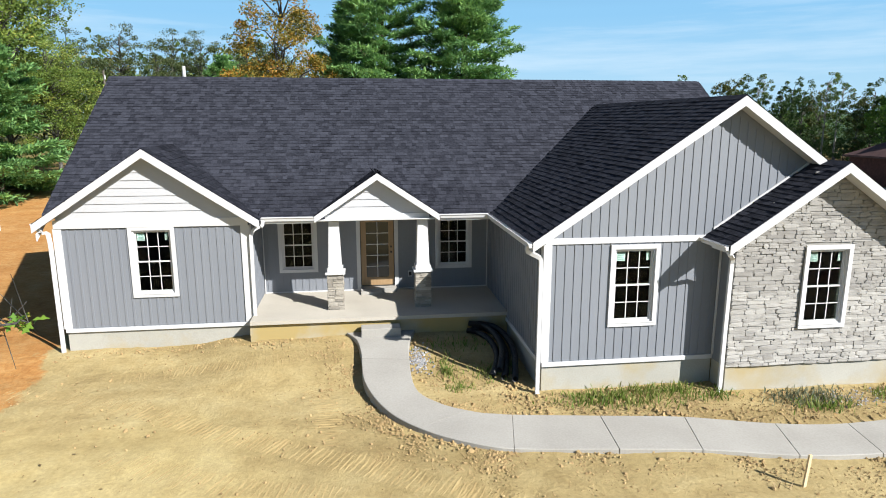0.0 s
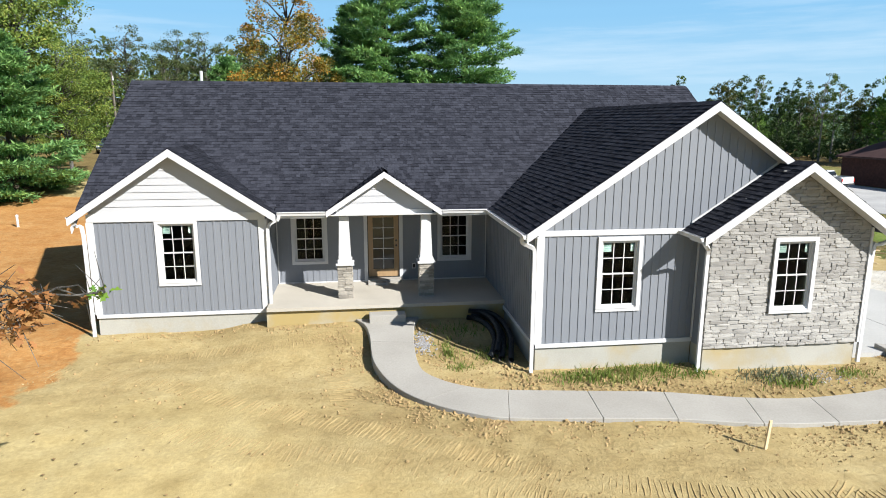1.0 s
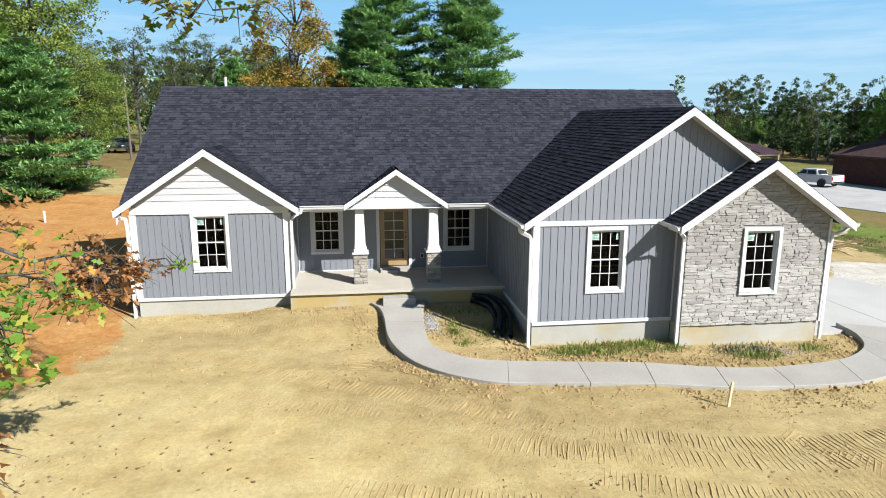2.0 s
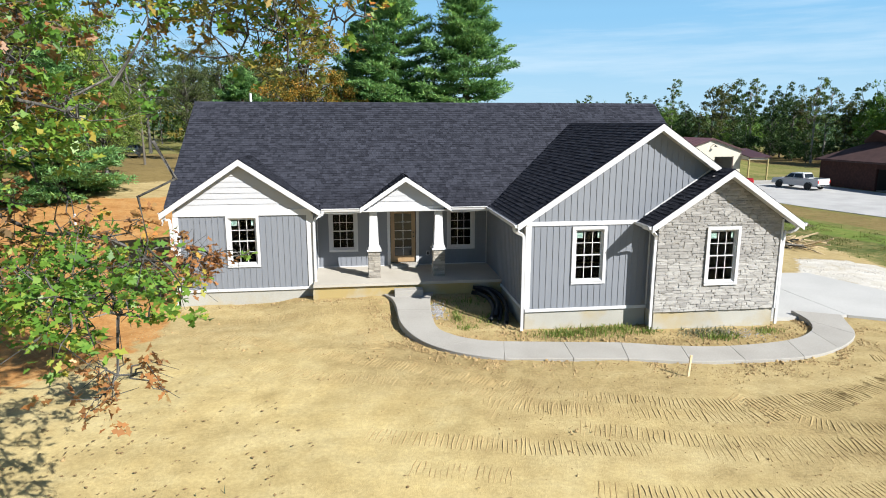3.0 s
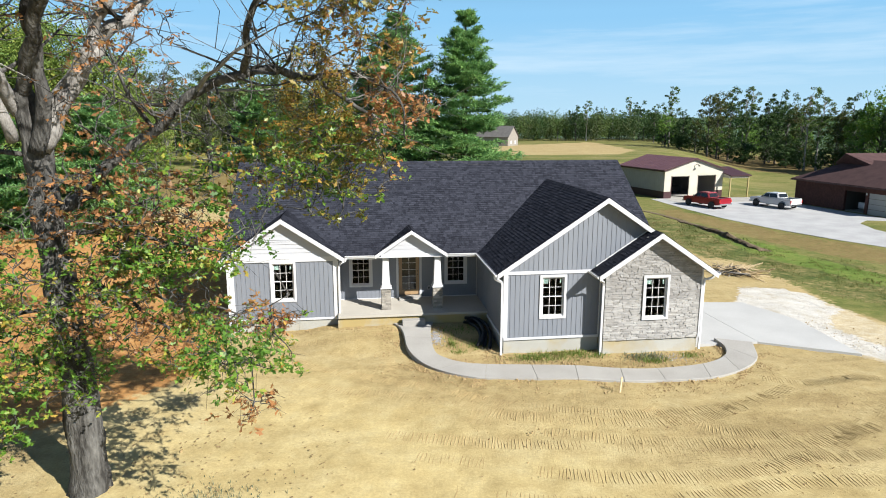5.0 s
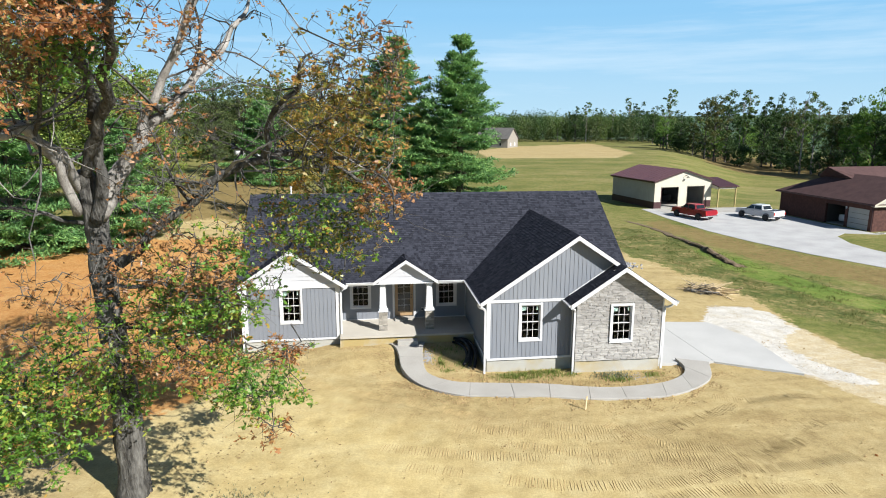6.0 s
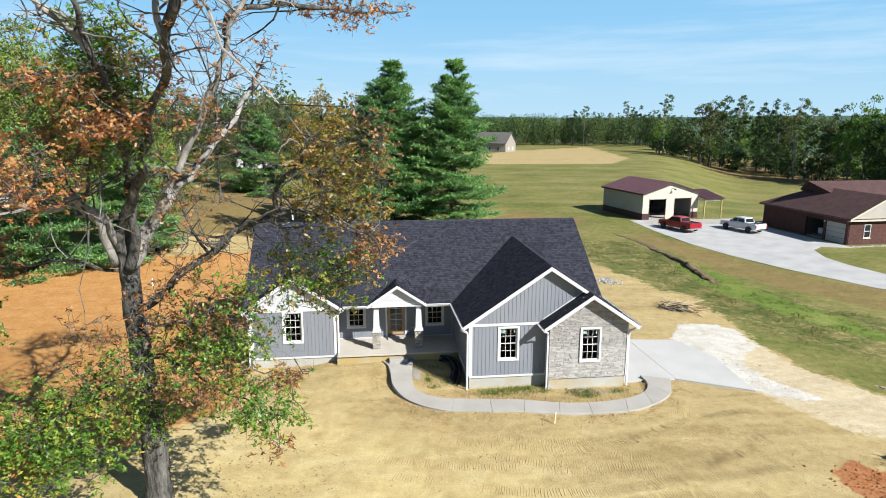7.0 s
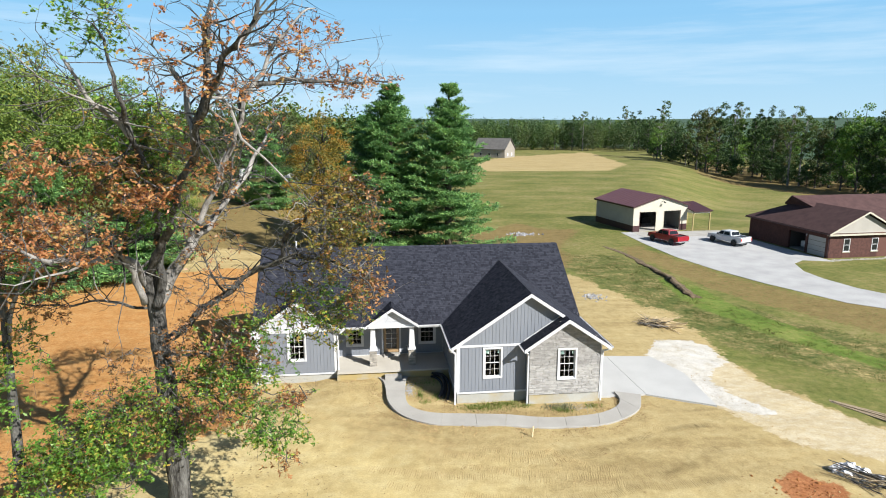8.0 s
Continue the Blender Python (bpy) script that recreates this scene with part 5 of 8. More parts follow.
def blades(name, label, spots, material, seed):
    rs = random.Random(seed)
    verts, faces = [], []
    for x, y, h in spots(rs):
        z = land(x, y) - 0.01
        a = rs.uniform(0, 6.28)
        w = rs.uniform(0.006, 0.013) * (1 + h * 2)
        dx, dy = math.cos(a) * w, math.sin(a) * w
        lx, ly = rs.gauss(0, 0.45) * h, rs.gauss(0, 0.45) * h
        k = len(verts)
        verts += [(x - dx, y - dy, z), (x + dx, y + dy, z), (x + lx * 0.4 + dx * 0.8, y + ly * 0.4 + dy * 0.8, z + h * 0.65), (x + lx * 0.4 - dx * 0.8, y + ly * 0.4 - dy * 0.8, z + h * 0.65), (x + lx, y + ly, z + h)]
        faces += [(k, k + 1, k + 2, k + 3), (k + 3, k + 2, k + 4)]
    return tagged(raw(name, verts, faces, material), label, "grass", kind="stuff")


def bed_grass(rs):
    for cx, cy, sx, sy, n in ((1.1, -0.55, 0.5, 0.16, 420), (2.6, -0.35, 0.6, 0.14, 480), (2.1, -0.8, 0.8, 0.2, 260), (-1.9, 1.2, 0.14, 0.3, 140), (-1.3, 2.3, 0.5, 0.2, 160), (-1.75, 0.35, 0.2, 0.12, 90), (-0.9, 1.0, 0.25, 0.2, 170), (5.6, -1.5, 0.35, 0.15, 200), (7.4, -1.2, 0.25, 0.15, 120), (3.7, -0.75, 0.2, 0.12, 90)):
        for _ in range(n):
            yield rs.gauss(cx, sx), min(rs.gauss(cy, sy), 2.9 if cx < 0 else (-0.06 if cx < 3.8 else -0.66)), rs.uniform(0.05, 0.2)


blades("grass_tufts", "green grass tufts sprouting in the clay bed", bed_grass, GRASS, 31)
blades("weeds", "pale weeds along the foot of the stone wall", lambda rs: [(rs.gauss(c, 0.3), min(rs.gauss(-1.05, 0.22), -0.66), rs.uniform(0.05, 0.16)) for c in (5.2, 5.9) for _ in range(260)], WEED, 32)
blades("grass_tufts", "thin grass growing under the oak tree", lambda rs: [(rs.gauss(-9.4, 0.9), rs.gauss(-9.2, 0.5), rs.uniform(0.04, 0.14)) for _ in range(900)], WEED, 33)


def rough_grass(rs):
    for _ in range(105000):
        x, y = rs.uniform(16, 40), rs.uniform(-14, 46)
        w = 1.3 * noise.noise((x * 0.35, y * 0.35, 3.1))
        g = (1 - within(x + w, y + w, TAN, 2.5)) * max(within(x, y, ROUGH, 2.5), within(x, y, LUSH, 1.5))
        clump = noise.noise((x * 0.55, y * 0.55, 8.0)) + 0.7 * noise.noise((x * 1.7, y * 1.7, 2.0))
        if rs.random() > g or clump + rs.gauss(0, 0.12) < 0.05:
            continue
        yield x, y, rs.uniform(0.05, 0.13) + 0.16 * max(0.0, clump) * rs.random()


blades("rough_grass", "uneven uncut green grass on the slope beside the drive", rough_grass, ROUGH_BLADE, 34)

# black corrugated drain pipes lying in the bed against the garage wall
def drain_pipe(points, r=0.075):
    pipe = thing("drain_pipe", (0, 0, 0), "black corrugated plastic drain pipe lying against the foundation", "pipe", "drain pipes")
    pts = catmull(points, 150)
    bm = tube(bmesh.new(), pts, [r * (1.0 if k % 2 else 0.86) for k in range(150)], 12, cap=False)
    part("hose", bm, PIPE, pipe)
    return pipe


drain_pipe([(-0.98, 3.05, -0.10), (-0.62, 3.0, -0.12), (-0.38, 2.55, -0.20), (-0.36, 1.8, -0.32), (-0.52, 1.05, -0.42), (-0.66, 0.62, -0.47)])
drain_pipe([(-1.12, 2.95, -0.12), (-0.85, 2.80, -0.14), (-0.62, 2.35, -0.22), (-0.60, 1.7, -0.33), (-0.78, 1.05, -0.42), (-0.95, 0.70, -0.46)])
drain_pipe([(-1.05, 3.1, 0.02), (-0.70, 2.95, 0.0), (-0.50, 2.5, -0.06), (-0.46, 1.8, -0.18), (-0.62, 1.15, -0.30), (-0.74, 0.80, -0.36)])
drain_pipe([(-0.80, 3.12, 0.0), (-0.45, 2.90, -0.02), (-0.24, 2.4, -0.10), (-0.20, 1.6, -0.24), (-0.34, 0.9, -0.38), (-0.45, 0.45, -0.45)])

WOOD = varied("weathered_lumber", (0.192, 0.141, 0.083), (0.307, 0.243, 0.160), 2, 40, 0.85, 0.2, 0.004, stretch=(1, 1, 1), island=0.5)
WOOD_PALE = varied("fresh_lumber", (0.448, 0.340, 0.197), (0.591, 0.475, 0.304), 2, 40, 0.8, 0.1, 0.004, island=0.4)
stake = thing("survey_stake", (3.2, -4.1, land(3.2, -4.1) - 0.05), "short wooden stake driven into the clay yard", "stake")
part("shaft", box(bmesh.new(), -0.03, 0.03, -0.016, 0.016, 0, 0.62, 0.003), WOOD_PALE, stake).matrix_basis = pose(0, 0, 0, 2, 3, 10)
blades("dead_weeds", "dry weeds round a wooden stake", lambda rs: [(rs.gauss(2.95, 0.12), rs.gauss(-4.0, 0.12), rs.uniform(0.05, 0.13)) for _ in range(14)], mat("dry_stems", (0.30, 0.22, 0.12), 0.9), 35)


def stick_pile(name, at, label, n, length, spread, mats, seed, tilt=0.25):
    rs = random.Random(seed)
    p = thing(name, (at[0], at[1], land(*at)), label, "debris")
    for k in range(n):
        l = rs.uniform(*length)
        a = rs.gauss(*spread)
        c = Vector((rs.gauss(0, 0.35), rs.gauss(0, 0.3), 0.06 + 0.40 * rs.random() ** 1.5))
        d = Vector((math.cos(a), math.sin(a), rs.uniform(-tilt, tilt) * 0.5)) * l / 2
        bend = Vector((rs.gauss(0, 0.08), rs.gauss(0, 0.08), rs.gauss(0, 0.04)))
        r = rs.uniform(0.014, 0.045)
        part("stick", tube(bmesh.new(), [c - d, c + bend, c + d], [r, r * 0.9, r * 0.55], 5), rs.choice(mats), p)
    return p


stick_pile("brush_pile", (17.2, 12.3), "heap of broken branches and pale scrap lumber", 90, (0.6, 2.2), (2.4, 0.8), [BARK_PALE, WOOD, WOOD_PALE, BARK], 41, 0.9)
stick_pile("scrap_lumber", (18.0, 11.9), "pale scrap lumber leaning on a brush heap", 24, (1.6, 2.9), (2.35, 0.35), [WOOD_PALE], 42, 0.9)
stick_pile("scrap_lumber", (16.75, -9.6), "scrap sticks and lumber dumped on the clay", 30, (1.2, 2.8), (2.45, 0.32), [WOOD, WOOD_PALE, BARK, BARK], 43, 0.5)
# crumpled plastic bags on that heap
PLASTIC = mat("white_plastic_sheet", (0.499, 0.512, 0.537), 0.3)
for k, (bx, by, r) in enumerate(((16.55, -8.75, 0.40), (17.1, -9.1, 0.30), (16.15, -8.6, 0.26), (17.6, -9.5, 0.24), (16.9, -8.6, 0.24))):
    bag = thing("plastic_bag", (bx, by, land(bx, by) + 0.12), "crumpled white plastic bag on scrap lumber", "bag", "plastic bags")
    bm = bmesh.new()
    bmesh.ops.create_icosphere(bm, subdivisions=3, radius=r)
    for v in bm.verts:
        d = 1 + 0.55 * noise.noise(v.co * 5 + Vector((k * 7, 0, 0))) + 0.25 * noise.noise(v.co * 13)
        v.co = Vector((v.co.x * d * 1.2, v.co.y * d, v.co.z * d * 0.95))
    part("film", bm, PLASTIC, bag)
lum = thing("lumber_stack", (22.4, -2.5, land(22.4, -2.5)), "long weathered planks lying at the edge of the grass", "lumber")
for k in range(5):
    part("plank", box(bmesh.new(), -1.5, 1.5, -0.07, 0.07, 0, 0.05, 0.004), WOOD, lum).matrix_basis = pose(0.1 * k, 0.16 * (k % 3) - 0.15, 0.052 * (k // 3), 0, 0, -62 + 3 * k)

# eroded bank of dark earth across the slope
EARTH = varied("dark_damp_earth", (0.050, 0.034, 0.020), (0.170, 0.122, 0.070), 1.5, 12, 0.95, 0.6, 0.05)
rs = random.Random(50)
crest = catmull([(26.6, 46.5, 0), (27.3, 41.0, 0), (27.0, 35.3, 0), (26.6, 29.0, 0), (25.6, 23.6, 0), (25.2, 20.6, 0)], 90)
bm = bmesh.new()
prev = None
for k, p in enumerate(crest):
    f = math.sin(math.pi * min(1, (k + 1) / 90)) ** 0.5
    h = (0.08 + 0.32 * smooth_step(26, 60, k)) * f * rs.uniform(0.85, 1.12) * max(0.5, 0.9 + 0.6 * noise.noise((k * 0.21, 2.0, 0.0)))
    g = land(p.x, p.y)
    j = 0.3 * noise.noise((k * 0.16, 7.0, 0.0)) + rs.gauss(0, 0.04)
    q = [bm.verts.new((p.x - 0.28 + j, p.y + rs.gauss(0, 0.08), g - 0.1)), bm.verts.new((p.x - 0.20 + j + rs.gauss(0, 0.05), p.y, g + h * 0.7)), bm.verts.new((p.x + j * 0.5, p.y, g + h)), bm.verts.new((p.x + 0.9 + j, p.y, g - 0.05))]
    if prev:
        for a in range(3):
            bm.faces.new((prev[a], prev[a + 1], q[a + 1], q[a]))
    prev = q
tagged(part("earth_bank", bm, EARTH), "ragged eroded bank of dark earth across grass", "bank", kind="structure")

# white capped riser on the orange soil
riser = thing("utility_riser", (-21.6, 21.0, land(-21.6, 21.0)), "short white plastic riser in orange soil", "pipe")
part("pipe", tube(bmesh.new(), [(0, 0, -0.1), (0, 0, 0.55)], 0.06, 10), WHITE, riser)
part("cap", lathe(bmesh.new(), [(0.075, 0.55), (0.075, 0.63), (0.03, 0.66)], 10), WHITE, riser)


# ---- the neighbours ----
YARD_Z = -1.62
BRICK = varied("dark_red_brick", (0.054, 0.022, 0.018), (0.109, 0.048, 0.037), 4, 30, 0.9, 0.3, 0.01, island=0.5)
RED_ROOF = varied("maroon_metal_roof", (0.089, 0.039, 0.046), (0.121, 0.057, 0.062), 0.8, 12, 0.5, 0.05, 0.01)
BROWN_ROOF = varied("brown_shingle_roof", (0.048, 0.023, 0.022), (0.083, 0.042, 0.039), 1.2, 18, 0.9, 0.4, 0.02)
CREAM = varied("cream_metal_siding", (0.422, 0.397, 0.320), (0.473, 0.448, 0.371), 0.8, 20, 0.5, 0.05, 0.01)
PALE_SIDE = varied("pale_grey_metal_siding", (0.320, 0.320, 0.301), (0.371, 0.371, 0.352), 0.8, 20, 0.5, 0.05, 0.01)
MAROON = mat("maroon_metal_trim", (0.045, 0.016, 0.018), 0.5)
GABLE_SIDE = varied("pale_taupe_siding", (0.294, 0.275, 0.243), (0.345, 0.326, 0.294), 0.8, 20, 0.6, 0.05, 0.01)
GREY_ROOF = varied("weathered_grey_roof", (0.077, 0.074, 0.071), (0.128, 0.121, 0.115), 1.0, 12, 0.9, 0.2, 0.02)
GRAVEL_ROAD = varied("white_gravel_road", (0.296, 0.296, 0.296), (0.402, 0.402, 0.398), 0.5, 10, 0.95, 0.4, 0.03)
POST_WOOD = varied("yellow_treated_post", (0.269, 0.217, 0.089), (0.333, 0.275, 0.128), 2, 20, 0.8, 0.1, 0.004)
INSIDE = mat("dark_barn_interior", (0.064, 0.057, 0.051), 0.9)
CHROME = mat("chrome", (0.7, 0.7, 0.7), 0.15, 1.0)
TYRE = mat("black_rubber", (0.02, 0.02, 0.02), 0.8)
RIM = mat("alloy_rim", (0.5, 0.5, 0.5), 0.3, 0.9)
CAR_GLASS = mat("tinted_car_glass", (0.015, 0.018, 0.02), 0.05)
LENS = mat("red_tail_lens", (0.45, 0.02, 0.015), 0.2)
HEAD = mat("clear_lamp_lens", (0.7, 0.7, 0.7), 0.1)

ROAD = [(33.6, 57.2), (36, 57.5), (50.5, 56.0), (50.0, 50.5), (50.9, 37.2), (51.2, 35.0), (47.8, 36.2), (45.6, 34.6), (44.0, 30.8), (43.8, 27.5), (44.4, 23.5), (46.2, 19.8), (52, 13), (58, 7), (52, 4), (46, 10.5), (41.5, 16.7), (39.4, 18.8), (36.2, 26.5), (34.4, 33), (33.4, 39.4), (33.2, 48)]
bm = bmesh.new()
f = bm.faces.new([bm.verts.new((x, y, YARD_Z + 0.03)) for x, y in ROAD])
ext = bmesh.ops.extrude_face_region(bm, geom=[f])
for v in ext["geom"]:
    if isinstance(v, bmesh.types.BMVert):
        v.co.z -= 0.3
bmesh.ops.triangulate(bm, faces=bm.faces)
tagged(part("road", bm, GRAVEL_ROAD), "wide white gravel drive in front of the neighbouring garage", "road", kind="structure")
tagged(part("pavement", boxes((35.3, 49.5, 52.8, 57.3, YARD_Z - 0.2, YARD_Z + 0.05)), CONCRETE), "concrete apron in front of the metal barn", "pavement", kind="structure")


def build_barn():
    """A metal pole barn with two open doors and a lean-to."""
    b = thing("metal_barn", (35.5, 57.4, YARD_Z), "cream metal pole barn with maroon roof and open doors", "barn", rz=9)
    W, D, H, R = 9.5, 11.0, 3.9, 5.35
    part("floor", boxes((0, W, 0, D, -0.3, 0.06)), CONCRETE, b)
    part("front_wall", boxes((0, 1.15, 0, 0.12, 0.06, H), (3.95, 5.35, 0, 0.12, 0.06, H), (8.2, W, 0, 0.12, 0.06, H), (1.15, 3.95, 0, 0.12, 3.0, H), (5.35, 8.2, 0, 0.12, 3.0, H)), CREAM, b)
    g = bmesh.new()
    prism(g, [(0, 0, H), (W, 0, H), (W / 2, 0, R)], (0, 0.12, 0))
    part("gable", g, CREAM, b)
    for x0_, x1_ in ((-0.02, 1.15), (8.2, W)):
        part("wainscot", boxes((x0_, x1_, -0.03, -0.001, 0.0, 0.95)), MAROON, b)
    part("wainscot", boxes((-0.035, -0.002, 0, D, -0.3, 0.95)), MAROON, b)
    part("side_wall", boxes((0, 0.12, 0.121, D, 0.06, H)), PALE_SIDE, b)
    part("side_wall", boxes((W - 0.12, W, 0.121, D, 0.06, H)), PALE_SIDE, b)
    part("back_wall", boxes((0.121, W - 0.121, D - 0.12, D, 0.06, H)), INSIDE, b)
    g = bmesh.new()
    prism(g, [(0, D - 0.12, H), (W, D - 0.12, H), (W / 2, D - 0.12, R)], (0, 0.12, 0))
    part("gable", g, INSIDE, b)
    for k in range(26):
        part("rib", boxes((-0.022, -0.001, 0.3 + k * 0.42, 0.34 + k * 0.42, 0.95, H)), PALE_SIDE, b)
    for s, x in ((-1, -0.3), (1, W + 0.3)):
        g = bmesh.new()
        ze = H - 0.3 * (R - H) / (W / 2)
        prism(g, [(x, -0.3, ze), (x, D + 0.3, ze), (W / 2, D + 0.3, R + 0.02), (W / 2, -0.3, R + 0.02)], (0, 0, 0.09))
        r = part("roof", g, RED_ROOF, b, "maroon ribbed metal roof")
        for k in range(13):
            y = -0.2 + k * 0.93
            g = bmesh.new()
            prism(g, [(x, y, ze + 0.09), (x, y + 0.05, ze + 0.09), (W / 2, y + 0.05, R + 0.11), (W / 2, y, R + 0.11)], (0, 0, 0.03))
            part("rib", g, RED_ROOF, r)
        g = bmesh.new()
        prism(g, [(x, -0.32, ze - 0.12), (W / 2, -0.32, R - 0.10), (W / 2, -0.32, R + 0.10), (x, -0.32, ze + 0.10)], (0, 0.02, 0))
        part("rake_trim", g, MAROON, b)
    part("eave_trim", boxes((-0.33, -0.30, -0.3, D + 0.3, H - 0.25, H - 0.02)), MAROON, b)
    for x in (1.05, 3.95, 5.25, 8.2):
        part("door_trim", boxes((x, x + 0.10, -0.02, -0.001, 0.06, 3.1)), MAROON if x in (1.05, 8.2) else CREAM, b)
    part("door_track", boxes((5.35, 8.3, -0.04, -0.001, 3.0, 3.06)), DARK, b)
    # a small gooseneck lamp in the gable
    part("gable_lamp", lathe(tube(bmesh.new(), [(W / 2 + 0.1, 0, 4.55), (W / 2 + 0.1, -0.3, 4.65), (W / 2 + 0.25, -0.5, 4.5)], 0.04, 6), [(0.05, 0.0), (0.22, -0.16)], 10, (W / 2 + 0.25, -0.5, 4.52)), DARK, b)
    # lean-to roof on posts
    g = bmesh.new()
    prism(g, [(W - 0.1, -1.7, 2.95), (W + 3.4, -1.7, 2.95), (W + 3.4, 3.0, 3.85), (W - 0.1, 3.0, 3.85)], (0, 0, 0.12))
    part("lean_to_roof", g, MAROON, b)
    for sx in (W - 0.02, W + 3.24):
        part("side_panel", prism(bmesh.new(), [(sx, -1.36, 2.70), (sx, 2.9, 2.70), (sx, 2.9, 3.80), (sx, -1.36, 2.99)], (0.06, 0, 0)), CREAM, b)
    part("beam", boxes((W - 0.2, W + 3.2, -1.45, -1.36, 2.70, 2.93)), CREAM, b)
    for x, y in ((W + 0.1, -1.4), (W + 3.1, -1.4), (W + 3.1, 4.0)):
        part("post", boxes((x - 0.08, x + 0.08, y - 0.08, y + 0.08, 0, 2.9)), POST_WOOD, b)
    part("bench", box(bmesh.new(), 5.9, 7.6, 6.5, 7.2, 0.06, 1.0, 0.03), INSIDE, b)


build_barn()


def pickup(at, rz, paint, label, name="pickup_truck"):
    """A crew-cab pickup, its nose towards -y, 5.8 m long."""
    t = thing(name, at, label, "pickup truck", "parked pickup trucks", rz=rz)
    prof = [(-2.85, 0.55), (-2.88, 0.95), (-2.75, 1.08), (-1.55, 1.18), (-1.45, 1.20), (2.80, 1.20), (2.88, 1.10), (2.88, 0.55), (2.30, 0.42), (-2.3, 0.42)]
    g = bmesh.new()
    prism(g, [(-0.98, y, z) for y, z in prof], (1.96, 0, 0))
    ed = [e for e in g.edges if abs(e.verts[0].co.x - e.verts[1].co.x) < 0.01]
    bmesh.ops.bevel(g, geom=ed, offset=0.06, segments=2, affect="EDGES")
    # the open bed
    body = part("body", g, paint, t, smooth=False)
    g = bmesh.new()
    lo = [(-0.90, -1.40, 1.18), (0.90, -1.40, 1.18), (0.90, 1.15, 1.18), (-0.90, 1.15, 1.18)]
    hi = [(-0.72, -0.65, 1.80), (0.72, -0.65, 1.80), (0.72, 0.85, 1.82), (-0.72, 0.85, 1.82)]
    a, b = [g.verts.new(p) for p in lo], [g.verts.new(p) for p in hi]
    g.faces.new(a[::-1])
    g.faces.new(b)
    for k in range(4):
        g.faces.new((a[k], a[(k + 1) % 4], b[(k + 1) % 4], b[k]))
    bmesh.ops.bevel(g, geom=list(g.edges), offset=0.05, segments=2, affect="EDGES")
    part("cab", g, paint, t)
    part("windshield", prism(bmesh.new(), [(-0.76, -1.30, 1.27), (0.76, -1.30, 1.27), (0.64, -0.75, 1.74), (-0.64, -0.75, 1.74)], (0, -0.03, 0.015)), CAR_GLASS, t)
    part("rear_window", prism(bmesh.new(), [(-0.70, 1.11, 1.30), (0.70, 1.11, 1.30), (0.62, 0.92, 1.72), (-0.62, 0.92, 1.72)], (0, 0.03, 0.01)), CAR_GLASS, t)
    for s in (-1, 1):
        for y0, y1, y2, y3 in ((-1.10, -0.22, -0.22, -0.68), (-0.12, 0.95, 0.75, -0.12)):
            part("side_window", prism(bmesh.new(), [(s * 0.875, y0, 1.27), (s * 0.875, y1, 1.27), (s * 0.765, y2, 1.70), (s * 0.765, y3, 1.70)], (s * 0.02, 0, 0.004)), CAR_GLASS, t)
        part("mirror", box(bmesh.new(), s * 1.06 - 0.10, s * 1.06 + 0.10, -1.08, -0.96, 1.22, 1.42, 0.02), DARK, t)
        part("taillight", boxes((s * 0.93 - 0.06, s * 0.93 + 0.06, 2.86, 2.90, 0.78, 1.12)), LENS, t)
        part("headlight", boxes((s * 0.80 - 0.16, s * 0.80 + 0.16, -2.90, -2.84, 0.82, 1.0)), HEAD, t)
        part("door_handle", boxes((s * 0.985 - 0.012, s * 0.985 + 0.012, -0.28, -0.12, 1.03, 1.06)), DARK, t)
        for y in (-1.85, 1.75):
            w = part("wheel", lathe(bmesh.new(), [(0.24, 0.0), (0.38, 0.02), (0.41, 0.06), (0.41, 0.20), (0.38, 0.25), (0.24, 0.26)], 20), TYRE, t, "black tyre on an alloy rim")
            w.matrix_basis = pose(s * 0.99 - s * 0.02, y, 0.41, 0, -90 * s, 0) @ pose(0, 0, -0.24)
            r = part("rim", lathe(bmesh.new(), [(0.24, 0.20), (0.22, 0.263), (0.08, 0.25), (0.05, 0.275)], 16), RIM, w)
            arch = part("wheel_arch", tube(bmesh.new(), [(s * 0.985, y + 0.47 * math.cos(q), 0.44 + 0.46 * math.sin(q)) for q in (math.pi * k / 10 for k in range(11))], 0.035, 6), DARK, t)
    part("bed_floor", boxes((-0.80, 0.80, 1.25, 2.72, 1.195, 1.21)), DARK, t)
    for s in (-1, 1):
        part("bed_rail", box(bmesh.new(), s * 0.88 - 0.10, s * 0.88 + 0.10, 1.18, 2.82, 1.15, 1.30, 0.03), paint, t)
    part("tailgate", box(bmesh.new(), -0.78, 0.78, 2.74, 2.87, 0.70, 1.28, 0.03), paint, t)
    part("rear_bumper", box(bmesh.new(), -0.95, 0.95, 2.86, 3.02, 0.48, 0.66, 0.04), CHROME, t)
    part("front_bumper", box(bmesh.new(), -0.96, 0.96, -3.00, -2.82, 0.45, 0.68, 0.05), CHROME, t)
    part("grille", boxes((-0.60, 0.60, -2.91, -2.86, 0.72, 1.02)), DARK, t)
    return t


RED = mat("red_car_paint", (0.230, 0.005, 0.014), 0.3)
WHITE_CAR = mat("white_car_paint", (0.526, 0.534, 0.541), 0.25)
DARK_CAR = mat("dark_blue_car_paint", (0.035, 0.055, 0.075), 0.3)
pickup((36.9, 49.0, YARD_Z + 0.03), 197, RED, "red crew-cab pickup truck parked on the gravel drive")
pickup((45.0, 47.4, YARD_Z + 0.03), 196, WHITE_CAR, "white crew-cab pickup truck parked on the gravel drive")


